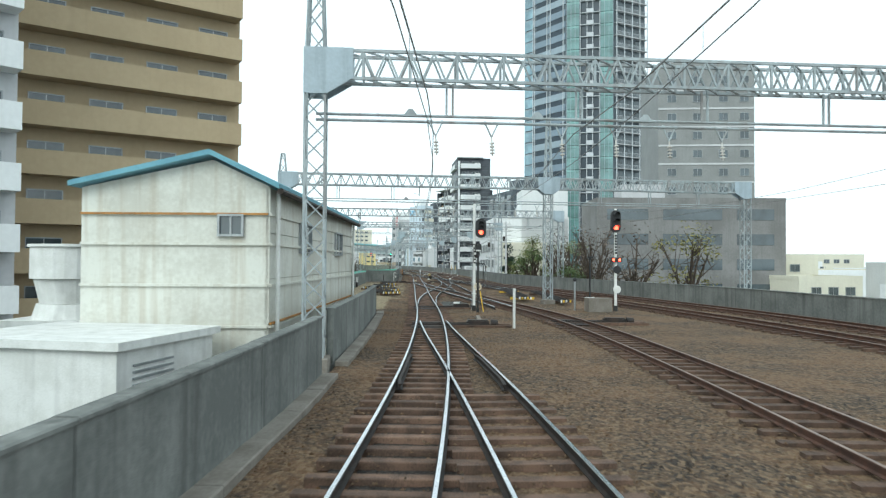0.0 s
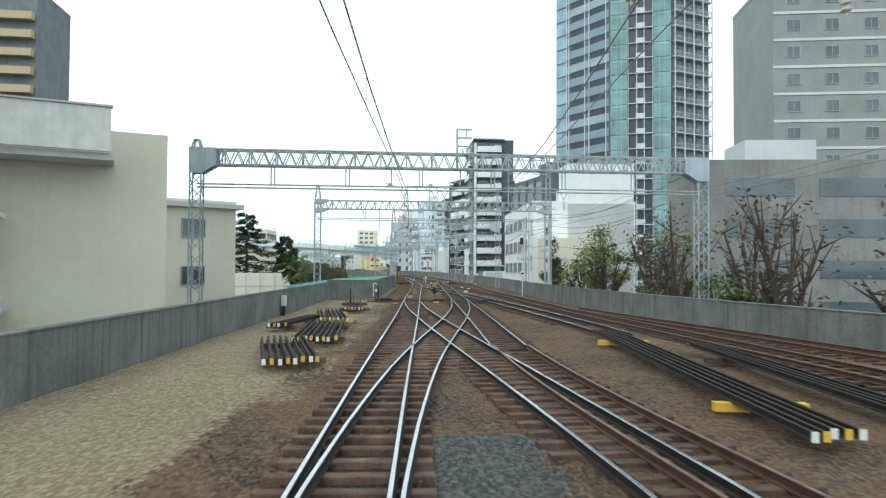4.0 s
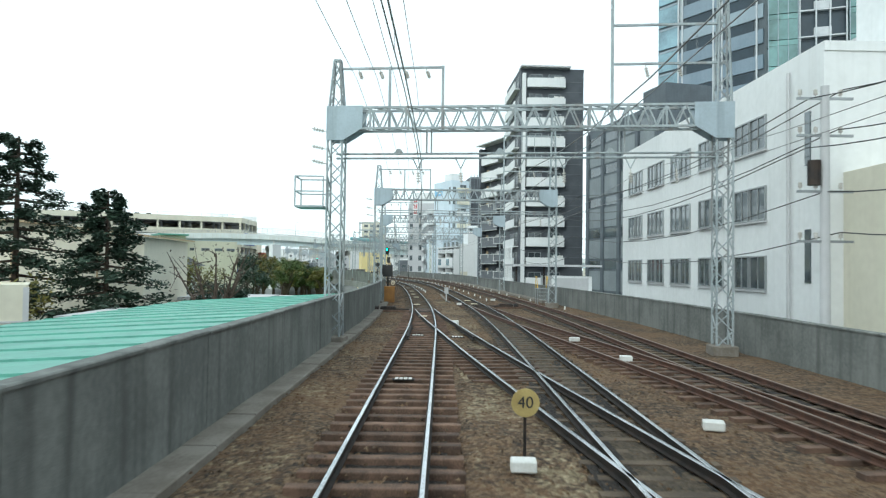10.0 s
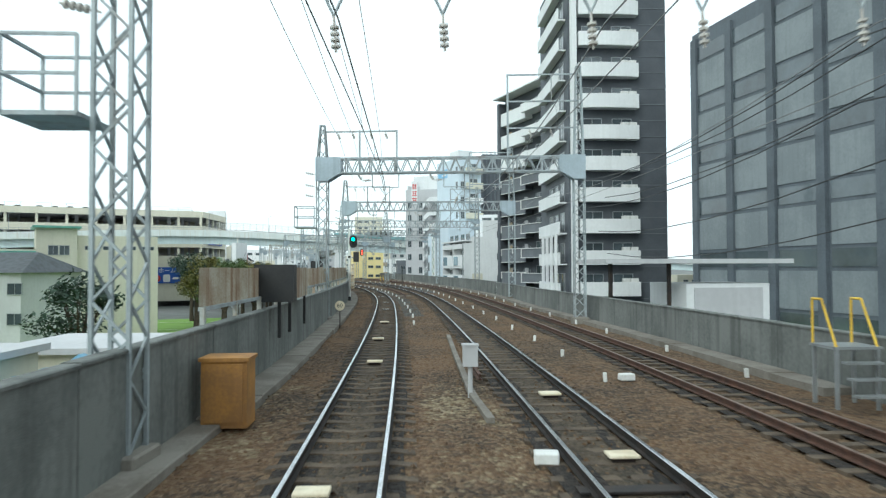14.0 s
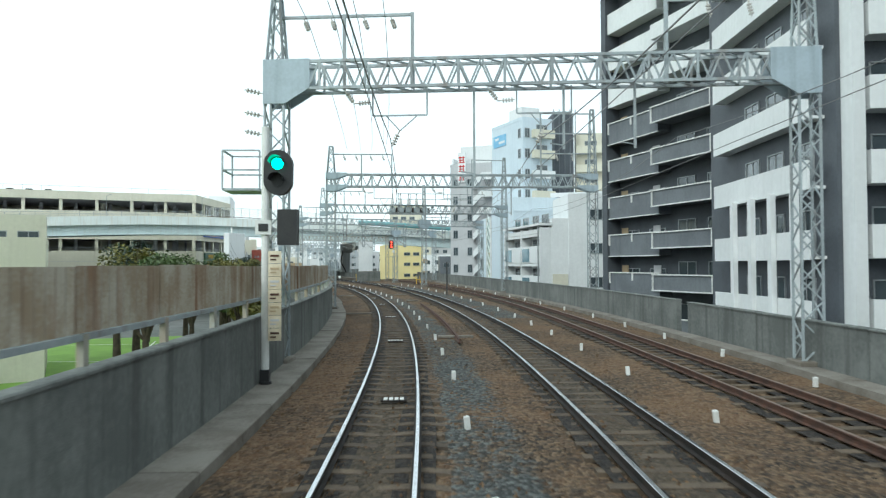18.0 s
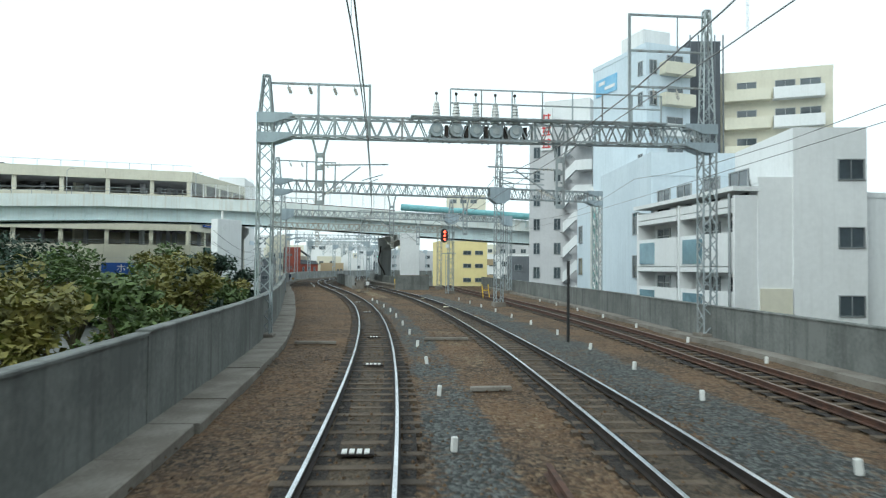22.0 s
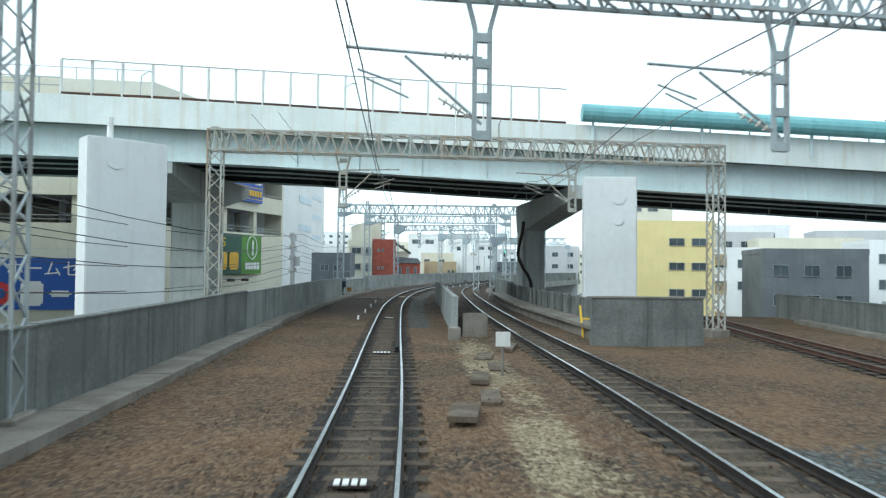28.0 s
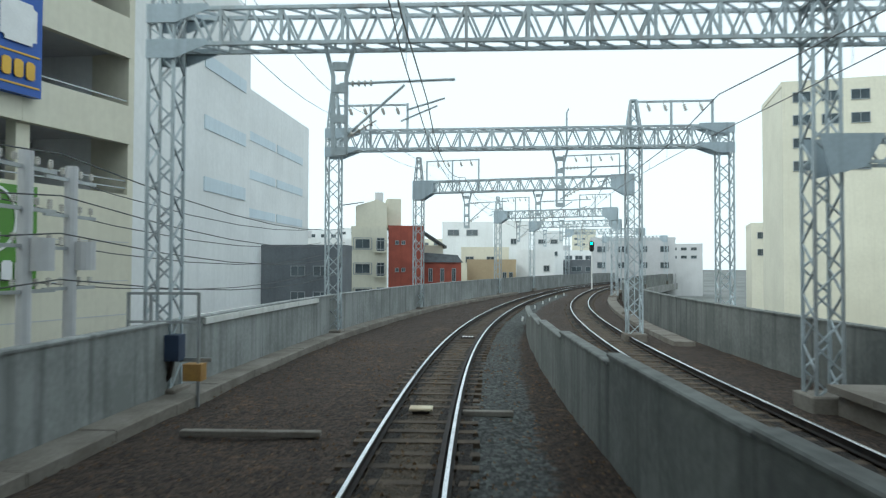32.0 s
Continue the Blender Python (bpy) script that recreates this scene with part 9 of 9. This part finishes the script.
for s, u, w_ in ((231.0, -2.0, 1.4), (232.0, 2.6, 1.6), (222.0, 2.6, 0.9), (196.5, 2.2, 1.3), (316.5, -2.6, 2.2), (318.2, 1.1, 0.9), (209, -1.6, 1.4)):
    pk = thing("timber_plank", "pale weathered timber lying across the ballast", "timber", station(s, u, 0, rnd.uniform(-4, 4)), group="timbers")
    bm = bmesh.new()
    box(bm, (0, 0, 0.03), (w_, 0.14, 0.1))
    bmesh.ops.bevel(bm, geom=bm.edges[:], offset=0.015, segments=1, affect="EDGES")
    part("plank", bm, KERB, pk)

# black lamp case on a bracket outside the parapet
lc = thing("lamp_case", "black signal lamp case on a bracket beside the mast", "signal lamp", station(169.4, -3.4, 0))
bm = bmesh.new()
box(bm, (0, 0, 2.62), (0.34, 0.3, 0.5))
bmesh.ops.bevel(bm, geom=bm.edges[:], offset=0.05, segments=2, affect="EDGES")
part("case", bm, BLACK, lc)
bm = bmesh.new()
rod(bm, (0, 0, 0.9), (0, 0, 2.36), 0.05)
part("post", bm, DARKMETAL, lc)
bm = bmesh.new()
tube(bm, [Vector(p) for p in ((0.1, 0, 2.3), (0.16, 0.05, 2.0), (0.02, 0.1, 1.7), (0.1, 0.1, 1.3))], 0.03)
part("cable", bm, BLACK, lc)

# gear on the gantries
for k in range(5):
    u = 2.15 + 0.72 * k
    tr = thing("feeder_switch", "pale grey feeder switch drum with a white bushing on the gantry", "transformer", station(231.9, u, 7.2), group="feeder switches")
    bm = bmesh.new()
    rod(bm, (0, -0.45, 0.36), (0, 0.2, 0.36), 0.25, n=16)
    part("drum", bm, GANTRY_PALE, tr)
    bm = bmesh.new()
    rod(bm, (0, -0.5, 0.36), (0, -0.452, 0.36), 0.13, n=12)
    part("drum_lid", bm, LIGHT_DRUM, tr)
    bm = bmesh.new()
    for i in range(7):
        rod(bm, (0, -0.2, 0.66 + 0.11 * i), (0, -0.2, 0.755 + 0.11 * i), 0.19 - 0.013 * i, 0.15 - 0.013 * i, 14)
    part("bushing", bm, PORCELAIN_PALE, tr, "pale porcelain bushing")
    post(tr, 0, -0.2, 1.42, 1.7, 0.025, FRAME, "terminal")
    bm = bmesh.new()
    bmesh.ops.create_uvsphere(bm, u_segments=10, v_segments=6, radius=0.06)
    bmesh.ops.translate(bm, vec=(0, -0.2, 1.72), verts=bm.verts)
    part("cap", bm, DARKMETAL, tr)
    for x in (-0.24, 0.24):
        boxes("cradle_leg", GANTRY, tr, [((x, -0.25, 0.05), (0.06, 0.3, 0.26))])
    boxes("contact_box", DARKMETAL, tr, [((0.37, -0.2, 0.33), (0.12, 0.3, 0.42))])
hr = thing("gantry_walkway", "grey railed walkway on top of the gantry", "walkway", station(231.9, 0, 7.95))
for z in (0.5, 1.0):
    bm = bmesh.new()
    bar(bm, (2.6, -0.75, z), (10.4, -0.75, z), 0.045)
    part("rail", bm, GANTRY, hr)
for k in range(8):
    bm = bmesh.new()
    bar(bm, (2.6 + 1.11 * k, -0.75, -0.05), (2.6 + 1.11 * k, -0.75, 1.0), 0.045)
    part("stanchion", bm, GANTRY, hr)
for z, a, c in ((0.0, 1.2, 10.6), (-0.82, 1.9, 5.6)):
    for k in range(5):
        bm = bmesh.new()
        bar(bm, (a, -0.8 + 0.12 * k, z), (c, -0.8 + 0.12 * k, z), 0.05, 0.04)
        part("grating_bar", bm, GANTRY, hr)

for s, u in ((119.4, -3.7), (143.5, -3.75), (167.8, -3.85), (189.9, -3.9)):
    cg = thing("mast_platform", "small railed work platform on the gantry mast", "platform", station(s, u, 4.6), group="mast platforms")
    boxes("floor", GANTRY, cg, [((0, 0, 0), (0.95, 1.0, 0.06))])
    for z in (0.5, 1.0):
        for a, c in (((-0.47, -0.5), (-0.47, 0.5)), ((-0.47, -0.5), (0.47, -0.5)), ((-0.47, 0.5), (0.47, 0.5))):
            bm = bmesh.new()
            bar(bm, (*a, z), (*c, z), 0.04)
            part("rail", bm, GANTRY, cg)
    for x, y in ((-0.47, -0.5), (-0.47, 0.5), (0.47, -0.5), (0.47, 0.5)):
        boxes("stanchion", GANTRY, cg, [((x, y, 0.5), (0.04, 0.04, 1.0))])
    for z in (1.5, 2.0, 2.6):
        insulator(cg, (0.5, 0.1, z), (-0.05, 0.1, z + 0.12))

# utility poles by the store
for s, u in ((321.5, -10.0), (324.0, -10.6), (306.0, -11.5)):
    up = thing("utility_pole", "grey utility pole with cross-arms and a transformer can", "utility pole", station(s, u), group="utility poles")
    post(up, 0, 0, Z0, 5.4, 0.17, LIGHT_GREY)
    for z in (5.0, 4.0, 3.1, 2.0):
        bm = bmesh.new()
        bar(bm, (0, -1.1, z), (0, 1.1, z), 0.09)
        part("cross_arm", bm, FRAME, up)
        for y in (-0.9, -0.4, 0.4, 0.9):
            insulator(up, (0, y, z + 0.05), (0, y, z + 0.32))
    bm = bmesh.new()
    rod(bm, (0.3, 0.2, 2.5), (0.3, 0.2, 3.3), 0.28, n=14)
    part("transformer_can", bm, LIGHT_GREY, up)
for z in (5.3, 4.3, 3.4, 2.3):
    for d in (-0.9, 0.9):
        uw = thing("utility_wire", "black utility wire strung between poles", "wire", group="utility wires")
        bm = bmesh.new()
        a, c = at(270, -12.5 + d, z + 0.4), at(321.5, -10.0 + d, z)
        e = at(352, -13 + d, z)
        tube(bm, [a.lerp(c, f / 8) - Vector((0, 0, 1.2 * 4 * f / 8 * (1 - f / 8))) for f in range(9)] + [c.lerp(e, f / 6) - Vector((0, 0, 0.7 * 4 * f / 6 * (1 - f / 6))) for f in range(1, 7)], 0.018)
        part("wire", bm, BLACK, uw)

# loose stones on the bed
verts, faces = [], []
r = random.Random(77)
for _ in range(42000):
    s = r.uniform(6, 330)
    u = r.uniform(left_u(s) + 0.5, min(6.0, right_u(s) - 0.4))
    if 37 < s < 91 and u < -2.4:
        continue
    if abs(abs(u) - 0.566) < 0.09:
        continue
    p, q = at(s, u, 0.0), r.uniform(0.018, 0.04)
    p.z = -0.02 + r.uniform(0, 0.03)
    k = len(verts)
    for d in ((1, 0, 0), (0, 1, 0), (-1, 0, 0), (0, -1, 0), (0, 0, 1)):
        verts.append((p.x + d[0] * q * r.uniform(0.7, 1.3), p.y + d[1] * q * r.uniform(0.7, 1.3), p.z + d[2] * q * r.uniform(0.5, 1.1)))
    faces += [(k, k + 1, k + 4), (k + 1, k + 2, k + 4), (k + 2, k + 3, k + 4), (k + 3, k, k + 4)]
me = bpy.data.meshes.new("ballast_stones")
me.from_pydata(verts, [], faces)
me.materials.append(BALLAST)
tagged(new("ballast_stones", me), "loose rust-brown stones lying on the ballast", "stones", kind="stuff")

# lamp housing on the walkway beside the parapet
lh = thing("lamp_housing", "black lamp housing with a white plate on a short post", "signal lamp", station(170.8, -3.62))
post(lh, 0, 0, 0.2, 2.5, 0.06, BLACK)
boxes("housing", BLACK, lh, [((0, 0, 2.75), (0.62, 0.5, 0.5))])
boxes("plate", WHITEPAINT, lh, [((0, -0.26, 2.53), (0.46, 0.02, 0.07))])
bm = bmesh.new()
disc(bm, (-0.12, -0.3, 2.8), (0, 1, 0), 0.17, 0.2, 18)
part("hood", bm, BLACK, lh)
boxes("arm", DARKMETAL, lh, [((-0.35, 0.0, 1.95), (0.7, 0.1, 0.12))])

# fittings by the masts past the bridge
mg = thing("mast_cabinet_set", "small dark blue and orange boxes clamped to a mast foot", "switch box", station(318.9, -4.72))
boxes("blue_box", mat("dark_blue_paint", (0.03, 0.05, 0.10), (0.02, 0.035, 0.07), 2.0, 0.5), mg, [((-0.3, 0, 1.05), (0.4, 0.3, 0.5))], "dark blue box")
boxes("orange_box", mat("ochre_paint", (0.42, 0.24, 0.06), (0.30, 0.16, 0.05), 2.0, 0.6), mg, [((0.2, -0.1, 0.6), (0.36, 0.26, 0.32))], "ochre box")
boxes("bracket", FRAME, mg, [((0, 0.12, 0.8), (0.9, 0.06, 0.08))])
bm = bmesh.new()
tube(bm, [Vector(p) for p in ((-0.3, 0, 0.8), (-0.35, 0, 0.5), (-0.5, 0, 0.3), (-0.52, 0, -0.1))], 0.05)
part("conduit", bm, DARKMETAL, mg)
rl = thing("mast_guard_rail", "grey tubular guard rail round the mast above the wall", "guard rail", station(319.0, -5.1, 1.0))
for z in (0.55, 1.1):
    bm = bmesh.new()
    bar(bm, (-0.75, -0.2, z), (0.65, -0.2, z), 0.05)
    part("rail", bm, FRAME, rl)
for x in (-0.75, -0.3, 0.65):
    bm = bmesh.new()
    bar(bm, (x, -0.2, -1.1), (x, -0.2, 1.12), 0.05)
    part("stanchion", bm, FRAME, rl)
cp = thing("white_wall_coping", "white painted coping laid along the parapet top", "coping", kind="structure")
for k in range(4):
    bm = bmesh.new()
    sweep(bm, [(-0.25, 1.36), (0.16, 1.36), (0.16, 1.5), (-0.25, 1.54)], 320.5 + 2.2 * k, 322.68 + 2.2 * k, left_u, 2.2)
    part("coping_piece", bm, WHITEPAINT, cp)
